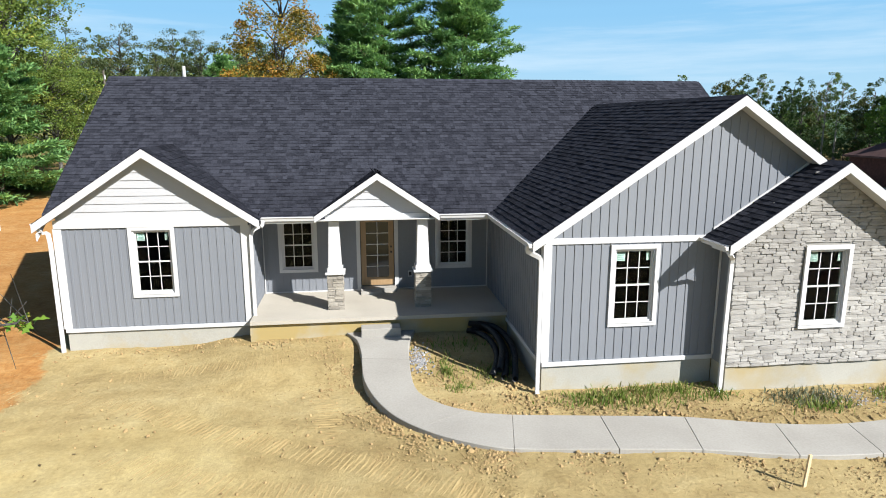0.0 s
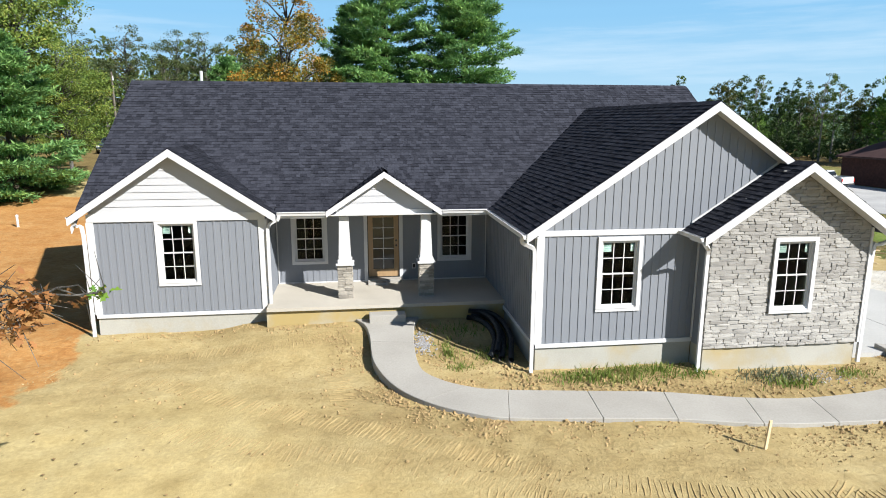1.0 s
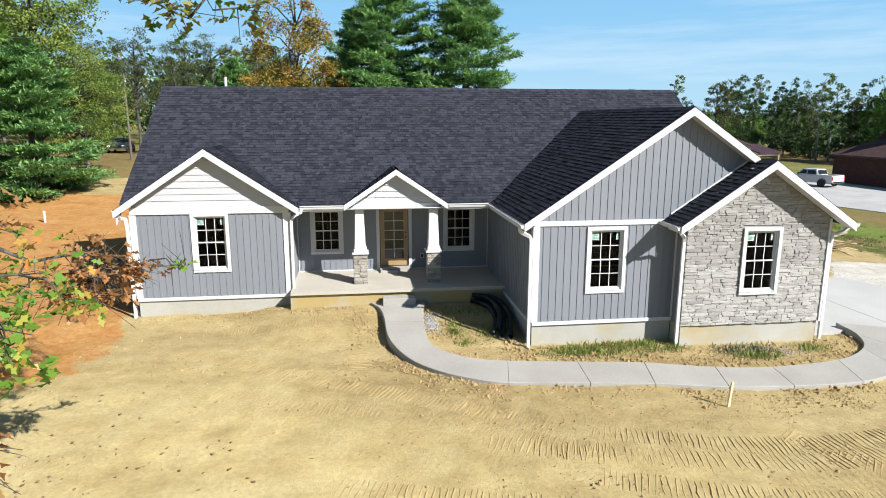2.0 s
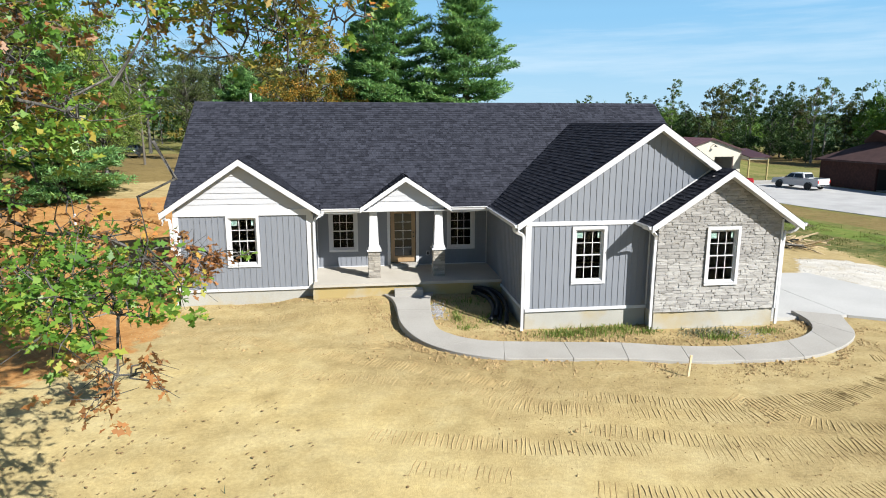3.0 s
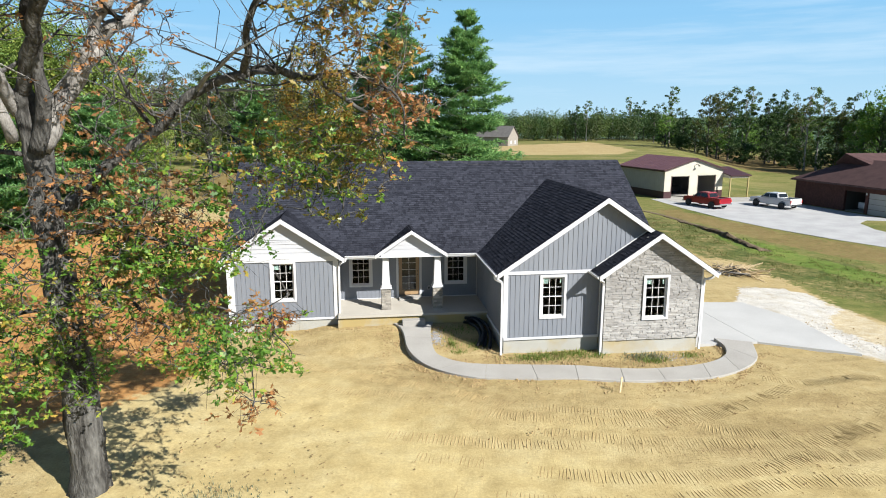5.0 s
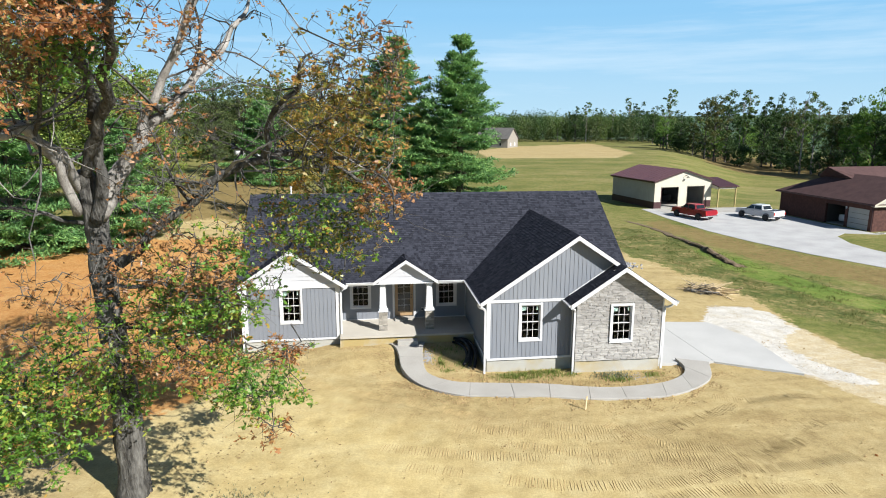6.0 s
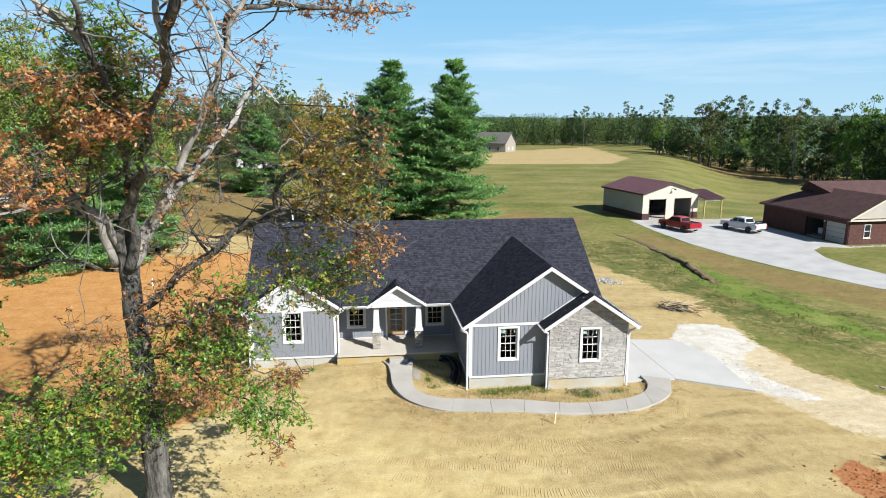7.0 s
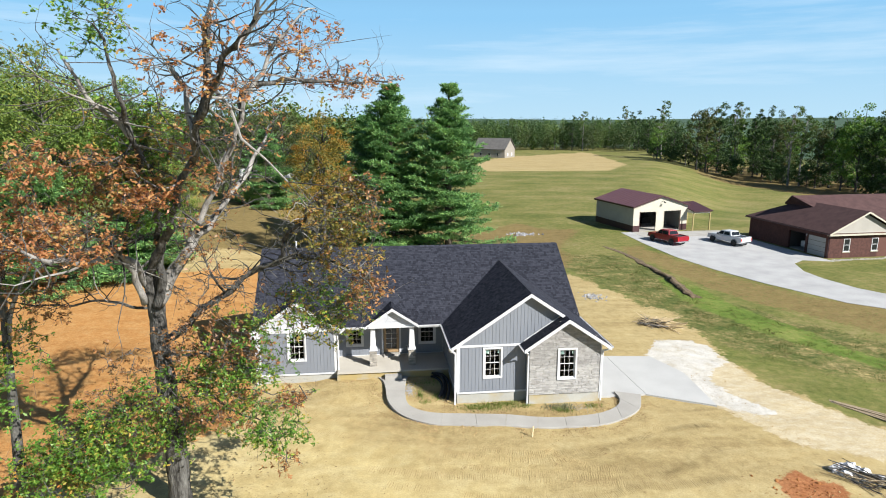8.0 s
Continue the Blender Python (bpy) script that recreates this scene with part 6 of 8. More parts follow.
def build_brick_house():
    h = thing("brick_house", (51.6, 36.8, YARD_Z), "low dark red brick house with brown roof and pale taupe gable", "house", rz=3)
    L, D, H = 9.5, 15.0, 3.1
    part("wall", boxes((0, 0.3, 7.0, D, 0, H), (0, 0.3, 3.6, 4.0, 0, H), (0, 0.3, 0.3, 0.6, 0, H), (0, 0.3, 0.6, 3.6, 2.4, H), (0, 0.3, 4.0, 7.0, 2.4, H)), BRICK, h, "dark red brick wall")
    part("wall", boxes((0, 2.0, 0, 0.299, 0, H), (2.9, 6.0, 0, 0.299, 0, H), (6.9, L, 0, 0.299, 0, H), (2.0, 2.9, 0, 0.299, 0, 0.8), (6.0, 6.9, 0, 0.299, 0, 0.8), (2.0, 2.9, 0, 0.299, 2.4, H), (6.0, 6.9, 0, 0.299, 2.4, H)), BRICK, h, "dark red brick wall")
    part("wall", boxes((L, 20, 2.2, 2.5, 0, H), (0.3, 20, D - 0.3, D, 0, H), (L - 0.3, L, 0.3, 2.2, 0, H)), BRICK, h)
    part("garage_door", boxes((0.10, 0.18, 0.6, 3.6, 0, 2.4)), PALE_SIDE, h, "pale sectional garage door")
    for k in range(1, 4):
        part("panel_joint", boxes((0.09, 0.10, 0.62, 3.58, 0.6 * k - 0.015, 0.6 * k + 0.015)), MAROON, h)
    part("garage_floor", boxes((0.3, 6, 3.6, 7.5, -0.2, 0.05)), CONCRETE, h)
    part("garage_wall", boxes((6, 6.2, 3.4, 7.6, 0, H), (0.3, 6, 7.3, 7.5, 0, H), (0.3, 6, 3.4, 3.6, 0, H), (0.3, 6, 3.4, 7.5, 2.9, 3.0)), INSIDE, h)
    g = bmesh.new()
    box(g, 1.2, 2.2, 4.9, 6.2, 0.3, 1.1, 0.2)
    part("stored_machine", g, WHITE_CAR, h, "white machine standing in the open garage")
    for x in (2.0, 6.0):
        w = part("window", boxes((x, x + 0.07, -0.03, 0.1, 0.8, 2.4), (x + 0.83, x + 0.9, -0.03, 0.1, 0.8, 2.4), (x + 0.07, x + 0.83, -0.03, 0.1, 0.8, 0.87), (x + 0.07, x + 0.83, -0.03, 0.1, 2.33, 2.4), (x + 0.07, x + 0.83, -0.02, 0.1, 1.57, 1.63)), WHITE, h, "white window in brick")
        part("pane", boxes((x + 0.07, x + 0.83, 0.03, 0.05, 0.87, 2.33)), CAR_GLASS, w)
        part("sill", boxes((x - 0.08, x + 0.98, -0.08, -0.031, 0.68, 0.80)), CREAM, w)
    # hipped roof with a cross gable over the front
    def slab(points, name="roof", m=BROWN_ROOF, lift=(0, 0, 0.14)):
        g2 = bmesh.new()
        prism(g2, points, lift)
        return part(name, g2, m, h, "brown shingle roof")
    o = 0.45
    GZ = H - 0.1 + 2.65
    cx = L / 2
    E0 = H - 0.1
    slab([(-o, -o, E0), (-o, D + o, E0), (cx, D - 4.2, GZ), (cx, -o, GZ)])
    slab([(L + o, -o, E0), (L + o, D + o, E0), (cx, D - 4.2, GZ), (cx, -o, GZ)])
    slab([(-o, D + o, E0), (L + o, D + o, E0), (cx, D - 4.2, GZ)])
    TZ = GZ + 0.75
    slab([(2.6, 10.4, TZ), (20, 10.4, TZ), (20, 1.8, E0 + 0.1), (L - 0.6, 1.8, E0 + 0.1), (cx - 1.0, 7.6, TZ - 1.25)])
    slab([(2.6, 10.4, TZ), (20, 10.4, TZ), (20, D + o, E0), (L - 0.6, D + o, E0), (cx - 1.0, 13.0, TZ - 1.25)])
    slab([(2.6, 10.4, TZ - 0.05), (cx - 1.0, 7.6, TZ - 1.35), (cx - 1.0, 13.0, TZ - 1.35)])
    g = bmesh.new()
    prism(g, [(0.1, -0.02, H), (L - 0.1, -0.02, H), (cx, -0.02, GZ - 0.25)], (0, 0.2, 0))
    part("gable", g, GABLE_SIDE, h, "pale taupe siding in the gable")
    for s in (-o, L + o):
        g = bmesh.new()
        prism(g, [(s, -o - 0.03, H - 0.22), (cx, -o - 0.03, GZ - 0.10), (cx, -o - 0.03, GZ + 0.12), (s, -o - 0.03, H)], (0, 0.025, 0))
        part("rake_board", g, CREAM, h)
    part("fascia", boxes((-o, L + o, -o - 0.01, -0.021, H - 0.25, H - 0.11)), CREAM, h)
    part("gutter", boxes((-o - 0.12, -o, -o, D + o, H - 0.16, H - 0.04)), MAROON, h)
    part("downspout", boxes((-0.10, -0.003, 0.05, 0.15, 0, H - 0.2)), MAROON, h)
    part("wall_lamp", boxes((-0.12, -0.003, 3.75, 3.87, 2.15, 2.4)), WHITE, h)
    part("porch_rail", boxes((L + 0.1, 14, 0.4, 0.5, 0.9, 1.0), (L + 0.1, 14, 0.4, 0.5, 0.15, 0.25)), POST_WOOD, h)
    for k in range(14):
        part("baluster", boxes((L + 0.3 + 0.32 * k, L + 0.36 + 0.32 * k, 0.42, 0.48, 0.25, 0.9)), POST_WOOD, h)
    for x in (L + 0.2, 13.8):
        part("post", boxes((x, x + 0.14, 0.38, 0.52, 0, H - 0.1)), POST_WOOD, h)
    return h


build_brick_house()
# pale stone edging and small shrubs in front of the brick wall
RIVER = varied("pale_edging_stone", (0.320, 0.307, 0.288), (0.435, 0.422, 0.397), 3, 20, 0.9, 0.2, 0.02, island=0.5)
scatter_rs = random.Random(61)
vv, ff = [], []
for k in range(500):
    u = scatter_rs.uniform(0, 16)
    v, f = lump(scatter_rs, (51.4 + u, 35.6 + u * 0.052 + scatter_rs.gauss(0, 0.16), YARD_Z + 0.02), scatter_rs.uniform(0.06, 0.14))
    ff += [tuple(i + len(vv) for i in q) for q in f]
    vv += v
tagged(raw("edging_stones", vv, ff, RIVER), "pale stone edging along the brick house", "stones", kind="stuff")


def far_house(at, rz, w, d, h, roof_h, wall_m, roof_m, label):
    b = thing("house", at, label, "house", "distant houses", rz=rz)
    part("wall", boxes((0, w, 0, d, -0.5, h)), wall_m, b)
    g = bmesh.new()
    prism(g, [(0, 0, h), (0, d, h), (0, d / 2, h + roof_h - 0.15)], (w, 0, 0))
    part("gable", g, wall_m, b)
    for s in (-1, 1):
        g = bmesh.new()
        ye = -0.5 if s < 0 else d + 0.5
        prism(g, [(-0.5, ye, h - 0.3), (w + 0.5, ye, h - 0.3), (w + 0.5, d / 2, h + roof_h), (-0.5, d / 2, h + roof_h)], (0, 0, 0.2))
        part("roof", g, roof_m, b)
    for k in range(3):
        x = w * (0.2 + 0.27 * k)
        wn_ = part("window", boxes((x, x + 1.1, -0.06, -0.002, 1.0, 2.4)), WHITE, b)
        part("pane", boxes((x + 0.1, x + 1.0, -0.08, -0.061, 1.1, 2.3)), CAR_GLASS, wn_)
    for k in range(2):
        y = d * (0.25 + 0.4 * k)
        part("window", boxes((w + 0.002, w + 0.06, y, y + 1.1, 1.0, 2.4)), WHITE, b)
    return b


GREY_SIDE = varied("taupe_siding", (0.217, 0.198, 0.173), (0.269, 0.249, 0.217), 0.8, 10, 0.7, 0.05, 0.02)
far_house((47, 262, -1.8), -38, 16, 11, 4.2, 4.6, GREY_SIDE, GREY_ROOF, "taupe house with a dark roof beside far bare ground")
far_house((-34, 122, 1.2), 10, 12, 8, 3.2, 3.4, WHITE, SHINGLE, "small white house behind the trees")
pickup((-33.5, 67.5, land(-33.5, 67.5)), 8, DARK_CAR, "dark pickup truck parked on dry grass under trees")


# ---- trees ----
OAK_GREEN = leaf_mat("oak_leaf_green", [(0.05, (0.048, 0.123, 0.017)), (0.35, (0.103, 0.224, 0.029)), (0.62, (0.178, 0.296, 0.040)), (0.80, (0.383, 0.340, 0.061)), (0.93, (0.528, 0.214, 0.055))], 0.36, 0.46)
OAK_GOLD = leaf_mat("oak_leaf_gold", [(0.05, (0.090, 0.126, 0.026)), (0.4, (0.198, 0.198, 0.041)), (0.7, (0.324, 0.228, 0.055)), (0.97, (0.396, 0.180, 0.055))], 0.36, 0.40)
OAK_RUSSET = leaf_mat("oak_leaf_russet", [(0.05, (0.138, 0.098, 0.039)), (0.4, (0.293, 0.144, 0.057)), (0.7, (0.397, 0.184, 0.069)), (0.97, (0.276, 0.213, 0.081))], 0.36, 0.45)
OAK_RED = leaf_mat("oak_leaf_red", [(0.05, (0.281, 0.109, 0.050)), (0.4, (0.475, 0.204, 0.083)), (0.7, (0.562, 0.297, 0.115)), (0.97, (0.400, 0.343, 0.132))], 0.42, 0.45)
LEAF_GREEN = leaf_mat("mixed_wood_green", [(0.05, (0.042, 0.080, 0.019)), (0.5, (0.077, 0.132, 0.026)), (0.95, (0.134, 0.188, 0.039))], 0.28)
LEAF_DEEP = leaf_mat("deep_green_leaf", [(0.05, (0.022, 0.051, 0.016)), (0.5, (0.043, 0.089, 0.024)), (0.95, (0.086, 0.133, 0.038))], 0.28)
LEAF_BRIGHT = leaf_mat("bright_green_leaf", [(0.05, (0.056, 0.130, 0.022)), (0.5, (0.108, 0.222, 0.036)), (0.95, (0.216, 0.312, 0.056))], 0.28)
LEAF_AIRY = leaf_mat("airy_grey_green_leaf", [(0.05, (0.037, 0.061, 0.023)), (0.5, (0.070, 0.098, 0.034)), (0.95, (0.139, 0.152, 0.049))], 0.30)
LEAF_BROWN = leaf_mat("thinning_brown_leaf", [(0.05, (0.040, 0.066, 0.018)), (0.5, (0.078, 0.104, 0.028)), (0.80, (0.120, 0.118, 0.036)), (0.95, (0.165, 0.115, 0.042))], 0.30)
LEAF_OLIVE = leaf_mat("olive_autumn_leaf", [(0.05, (0.080, 0.090, 0.019)), (0.5, (0.161, 0.158, 0.034)), (0.95, (0.308, 0.221, 0.048))], 0.38)
LEAF_TALL = leaf_mat("tall_wood_leaf", [(0.05, (0.069, 0.124, 0.025)), (0.5, (0.146, 0.219, 0.043)), (0.85, (0.248, 0.299, 0.060)), (0.98, (0.400, 0.351, 0.079))], 0.30)
LEAF_ORANGE = leaf_mat("orange_autumn_leaf", [(0.05, (0.055, 0.075, 0.018)), (0.33, (0.150, 0.140, 0.028)), (0.58, (0.300, 0.205, 0.032)), (0.95, (0.400, 0.165, 0.030))], 0.3)
NEEDLE = leaf_mat("pine_needles", [(0.05, (0.072, 0.168, 0.060)), (0.5, (0.150, 0.302, 0.104)), (0.95, (0.307, 0.484, 0.143))], 0.35)


def leaf_quads(rng, centres, size, up=0.9):
    """Small folded leaves, each its own island: four corners round a centre, turned every way."""
    n = len(centres)
    c = np.asarray(centres, float)
    nn = rng.normal(size=(n, 3))
    nn[:, 2] += up
    nn /= np.linalg.norm(nn, axis=1)[:, None]
    d = rng.normal(size=(n, 3))
    d -= (d * nn).sum(1)[:, None] * nn
    d /= np.linalg.norm(d, axis=1)[:, None] + 1e-9
    e = np.cross(nn, d)
    s = (size * rng.uniform(0.65, 1.3, n))[:, None]
    v = np.stack([c - d * s * 0.5, c + e * s * 0.32 + nn * s * 0.10, c + d * s * 0.5, c - e * s * 0.32 + nn * s * 0.10], 1).reshape(-1, 3)
    f = np.arange(4 * n).reshape(-1, 4)
    return v, f


def mesh_of(name, v, f, material):
    me = bpy.data.meshes.new(name)
    me.vertices.add(len(v))
    me.vertices.foreach_set("co", np.asarray(v, np.float32).ravel())
    f = np.asarray(f)
    k = f.shape[1]
    me.loops.add(f.size)
    me.loops.foreach_set("vertex_index", f.ravel().astype(np.int32))
    me.polygons.add(len(f))
    me.polygons.foreach_set("loop_start", (np.arange(len(f)) * k).astype(np.int32))
    me.polygons.foreach_set("loop_total", np.full(len(f), k, np.int32))
    me.update(calc_edges=True)
    me.materials.append(material)
    return me


def broadleaf(seed, height, radius, material, leaves, size, bare=0.28, label="", category="tree", clumps=60, bark=None, open_=0.0, skirt=0.0):
    """A broad-leaved tree: tapered trunk, limbs to the clumps, and a crown of many small leaves."""
    rng = np.random.default_rng(seed)
    rs = random.Random(seed)
    t = thing("tree", (0, 0, 0), label, category)
    base = height * bare
    cc = []
    while len(cc) < clumps:
        u = rng.uniform(-1, 1, 3)
        if not 0.25 < np.linalg.norm(u) < 1:
            continue
        w = 1 + 0.35 * noise.noise(Vector(u * 1.7) + Vector((seed * 3.1, 0, 0)))
        if u[2] < -0.2 and rng.random() < 0.35 * (1 - skirt):
            continue
        cc.append((u[0] * radius * w, u[1] * radius * w, base + (height - base) * (0.5 + 0.5 * u[2] * min(w, 1.05))))
    bm = bmesh.new()
    top = height * 0.86
    spine = [Vector((rs.gauss(0, 0.02) * height * k / 6, rs.gauss(0, 0.02) * height * k / 6, -0.3 + (top + 0.3) * k / 6)) for k in range(7)]
    r0 = height * 0.011 + 0.05
    tube(bm, spine, [r0 * (1.25 if k == 0 else 1 - 0.14 * k) for k in range(7)], 8)
    for x, y, z in cc[::2]:
        h0 = min(top * 0.95, max(base * 0.7, z - math.hypot(x, y) * rs.uniform(0.5, 0.9)))
        p0 = spine[0].lerp(spine[-1], (h0 + 0.3) / (top + 0.3))
        q = Vector((x, y, z))
        m = p0.lerp(q, 0.55) + Vector((rs.gauss(0, 0.3), rs.gauss(0, 0.3), rs.uniform(0.0, 0.6)))
        tube(bm, [p0, m, q], [r0 * 0.36, r0 * 0.2, r0 * 0.05], 5, cap=False)
    part("trunk", bm, bark or BARK, t)
    per = leaves // clumps
    pts = []
    for x, y, z in cc:
        k = int(per * rng.uniform(0.4, 1.6) * (1 - open_ * rng.random()))
        cr = radius * rng.uniform(0.12, 0.25)
        g = rng.normal(size=(k, 3))
        g *= (rng.uniform(0.35, 1.0, k) / (np.linalg.norm(g, axis=1) + 1e-9))[:, None]      # a shell of leaves with a dark heart
        g = g * np.array([cr, cr, cr * 0.66]) * 1.25
        pts.append(g + np.array([x, y, z]))
    v, f = leaf_quads(rng, np.concatenate(pts), size)
    ob = new("crown", mesh_of("crown", v, f, material))
    ob.parent = t
    return t


def pine(seed, height, radius, label, tufts=38, bare=0.04, whorl=0.88):
    """A white pine: whorls of level boughs with needle tufts in flat shelves, open near the tip."""
    rng = np.random.default_rng(seed)
    rs = random.Random(seed)
    t = thing("pine_tree", (0, 0, 0), label, "tree", "white pines")
    bm = bmesh.new()
    r0 = height * 0.016 + 0.05
    tube(bm, [(0, 0, -0.4), (0.05, 0, height * 0.35), (0, 0.06, height * 0.7), (0.04, 0, height * 0.98)], [r0 * 1.2, r0, r0 * 0.5, 0.03], 10)
    centres, axes = [], []
    z = height * bare
    while z < height * 0.985:
        u = (z - height * bare) / (height * (1 - bare))
        reach = radius * (1 - u) ** 0.82 * (0.90 + 0.10 * min(1, u * 5)) * (0.72 + 0.28 * smooth_step(1.0, 0.78, u)) + 0.30
        turn = rs.uniform(0, 6.283)
        count = rs.choice((5, 6, 6, 7))
        for k in range(count):
            if rs.random() < 0.10 + 0.18 * smooth_step(0.72, 0.9, u):
                continue
            a = turn + 6.283 * (k + rs.uniform(-0.35, 0.35)) / count
            l = reach * rs.uniform(0.62, 1.15)
            lift = rs.uniform(-0.08, 0.12) + 0.45 * u * u
            p0 = Vector((0, 0, z + rs.uniform(-0.22, 0.22)))
            d = Vector((math.cos(a), math.sin(a), lift))
            pm = p0 + d * l * 0.55 + Vector((0, 0, -0.05 * l))
            p1 = p0 + d * l + Vector((0, 0, 0.05 * l))
            tube(bm, [p0, pm, p1], [0.05 * (1 - u) + 0.02, 0.03 * (1 - u) + 0.012, 0.008], 4, cap=False)
            side = Vector((-math.sin(a), math.cos(a), 0))
            for j in range(int(tufts * (0.45 + l / radius * 1.5))):
                s = rs.uniform(0.26, 1.04)
                wdt = l * 0.34 * math.sin(min(1.0, s) * 2.5)
                c = p0.lerp(pm, min(1, s / 0.55)) if s < 0.55 else pm.lerp(p1, (s - 0.55) / 0.45)
                v = rs.uniform(-1, 1)
                centres.append(c + side * v * wdt + Vector((0, 0, rs.gauss(0.02, 0.05) - 0.10 * abs(v) * wdt)))
                axes.append(d.normalized() + side * v * 0.9 + Vector((0, 0, 0.25)))
        z += whorl * rs.uniform(0.75, 1.25) * (1.08 - 0.45 * u)
    part("trunk", bm, PINE_BARK, t)
    # each tuft is a brush of long narrow needle bundles that fan out from the twig's end
    per = 17
    c = np.repeat(np.array([tuple(q) for q in centres]), per, 0)
    d = np.repeat(np.array([tuple(q.normalized()) for q in axes]), per, 0) * 0.9 + rng.normal(size=c.shape) * np.array([0.62, 0.62, 0.42])
    d /= np.linalg.norm(d, axis=1)[:, None]
    e = np.cross(d, np.array([0.0, 0.0, 1.0]) + rng.normal(size=c.shape) * 0.35)
    e /= np.linalg.norm(e, axis=1)[:, None] + 1e-9
    l = (0.34 * rng.uniform(0.6, 1.3, len(c)))[:, None]
    w = l * 0.15
    c = c + rng.normal(size=c.shape) * np.array([0.20, 0.20, 0.05])
    v = np.stack([c - d * l * 0.15, c + d * l * 0.5 + e * w, c + d * l, c + d * l * 0.5 - e * w], 1).reshape(-1, 3)
    ob = new("crown", mesh_of("crown", v, np.arange(len(v)).reshape(-1, 4), NEEDLE))
    ob.parent = t
    return t


def put(t, x, y, rz=0, s=1.0, dz=0.0):
    t.matrix_basis = pose(x, y, land(x, y) + dz, 0, 0, rz) @ Matrix.Scale(s, 4)
    return t


def again(t, x, y, rz, s, label=""):
    c = copy_thing(t, pose(x, y, land(x, y), 0, 0, rz))
    c.scale = (s, s, s * random.Random(int(x * 7 + y * 3)).uniform(0.92, 1.1))
    if label:
        c["label"] = label
    return c


pine_a = put(pine(1, 19.8, 7.8, "tall white pine with layered blue-green boughs"), -1.7, 39.5, 20)
pine_b = put(pine(2, 20.0, 6.9, "tall white pine with layered blue-green boughs"), 4.6, 37.5, 120)
pine_c = put(pine(3, 9.8, 5.2, "white pine with low boughs at the edge of orange soil", bare=0.03), -26.0, 30, 40)
again(pine_c, -33, 27, 200, 1.08)
again(pine_b, -4.5, 47, 250, 0.85)
again(pine_c, -20.5, 74, 130, 1.15, "dark conical pine among hardwoods")

near_green = put(broadleaf(11, 17.5, 5.4, LEAF_TALL, 32000, 0.225, 0.16, "tall olive-green hardwood tree in early autumn", clumps=170, open_=0.4), -31.0, 42, 0)
again(near_green, -26.2, 39.0, 200, 0.6)
again(near_green, -36, 36, 130, 1.05)
again(near_green, -42, 47, 10, 1.1)
autumn = put(broadleaf(12, 15.9, 3.7, LEAF_ORANGE, 30000, 0.17, 0.12, "autumn tree with orange and gold leaves", clumps=95, open_=0.65), -9.2, 36, 0)
again(autumn, -6.0, 37, 100, 0.60, "small autumn tree with orange leaves")
airy = put(broadleaf(13, 19, 4.2, LEAF_AIRY, 15000, 0.21, 0.22, "airy green hardwood with an open crown", clumps=110, open_=0.5), -25, 82, 0, 0.88)
again(airy, -24.5, 60, 70, 0.66)
again(airy, -18.5, 80, 90, 0.85)
again(airy, -34.5, 78, 200, 0.9)
again(airy, -30, 86, 300, 0.9)
again(airy, -14.5, 74, 20, 0.8)
again(airy, -22, 92, 40, 0.8)
again(near_green, -46, 66, 100, 1.0)
again(airy, -43, 84, 140, 0.95)
again(near_green, -52, 57, 170, 1.1)

# the tree line across the far field
far_kinds = [
    broadleaf(21, 20, 4.9, LEAF_DEEP, 4800, 0.47, 0.05, "dark green hardwood in a far tree line", clumps=80, skirt=0.7),
    broadleaf(22, 20, 4.2, LEAF_BROWN, 4200, 0.43, 0.10, "olive and brown hardwood with thinning crown", clumps=70, open_=0.5, skirt=0.3),
    broadleaf(23, 18, 4.9, LEAF_BRIGHT, 4800, 0.47, 0.04, "bright green rounded tree in a far tree line", clumps=80, skirt=0.8),
    broadleaf(24, 21, 3.3, LEAF_GREEN, 3000, 0.36, 0.30, "thin tall tree with bare twigs and a small crown", clumps=44, open_=0.7, bark=BARK_PALE),
    broadleaf(25, 9, 4.2, LEAF_DEEP, 1800, 0.52, 0.0, "low dark bush in a far tree line", clumps=50, skirt=1.0),
]
far_heights = (20, 20, 18, 21, 9)


def at_angle(deg, dist):
    a = radians(deg)
    return -4.85 + dist * math.sin(a), -32 + dist * math.cos(a)


# bearing, distance, kind, height
LINE = [(19.6, 379, 3, 23.5), (18.7, 378, 0, 19.7), (20.6, 396, 0, 19.1), (21.8, 407, 3, 19.9), (23.2, 457, 3, 28.6), (24.0, 411, 0, 22.9), (25.1, 360, 0, 19.4), (26.2, 313, 3, 27.8),
        (25.9, 305, 2, 15.9), (27.2, 305, 0, 15.9), (28.2, 296, 1, 16.0), (29.1, 285, 1, 28.1), (29.8, 286, 1, 30.2), (30.7, 295, 0, 29.2), (30.0, 287, 2, 12.2), (31.7, 299, 3, 29.0),
        (32.0, 301, 3, 32.5), (33.4, 295, 0, 24.9), (34.1, 298, 0, 28.8), (34.7, 281, 0, 26.8), (35.7, 274, 1, 27.0), (36.0, 260, 3, 29.9), (36.8, 261, 3, 26.4), (37.9, 255, 1, 24.4),
        (38.8, 258, 0, 25.5), (39.6, 250, 2, 26.1), (40.6, 249, 2, 28.2), (41.6, 245, 0, 24.2), (42.2, 243, 0, 25.9), (43.2, 238, 2, 26.8), (44.5, 235, 0, 26.1), (46.0, 232, 2, 26.6)]
rl = random.Random(77)
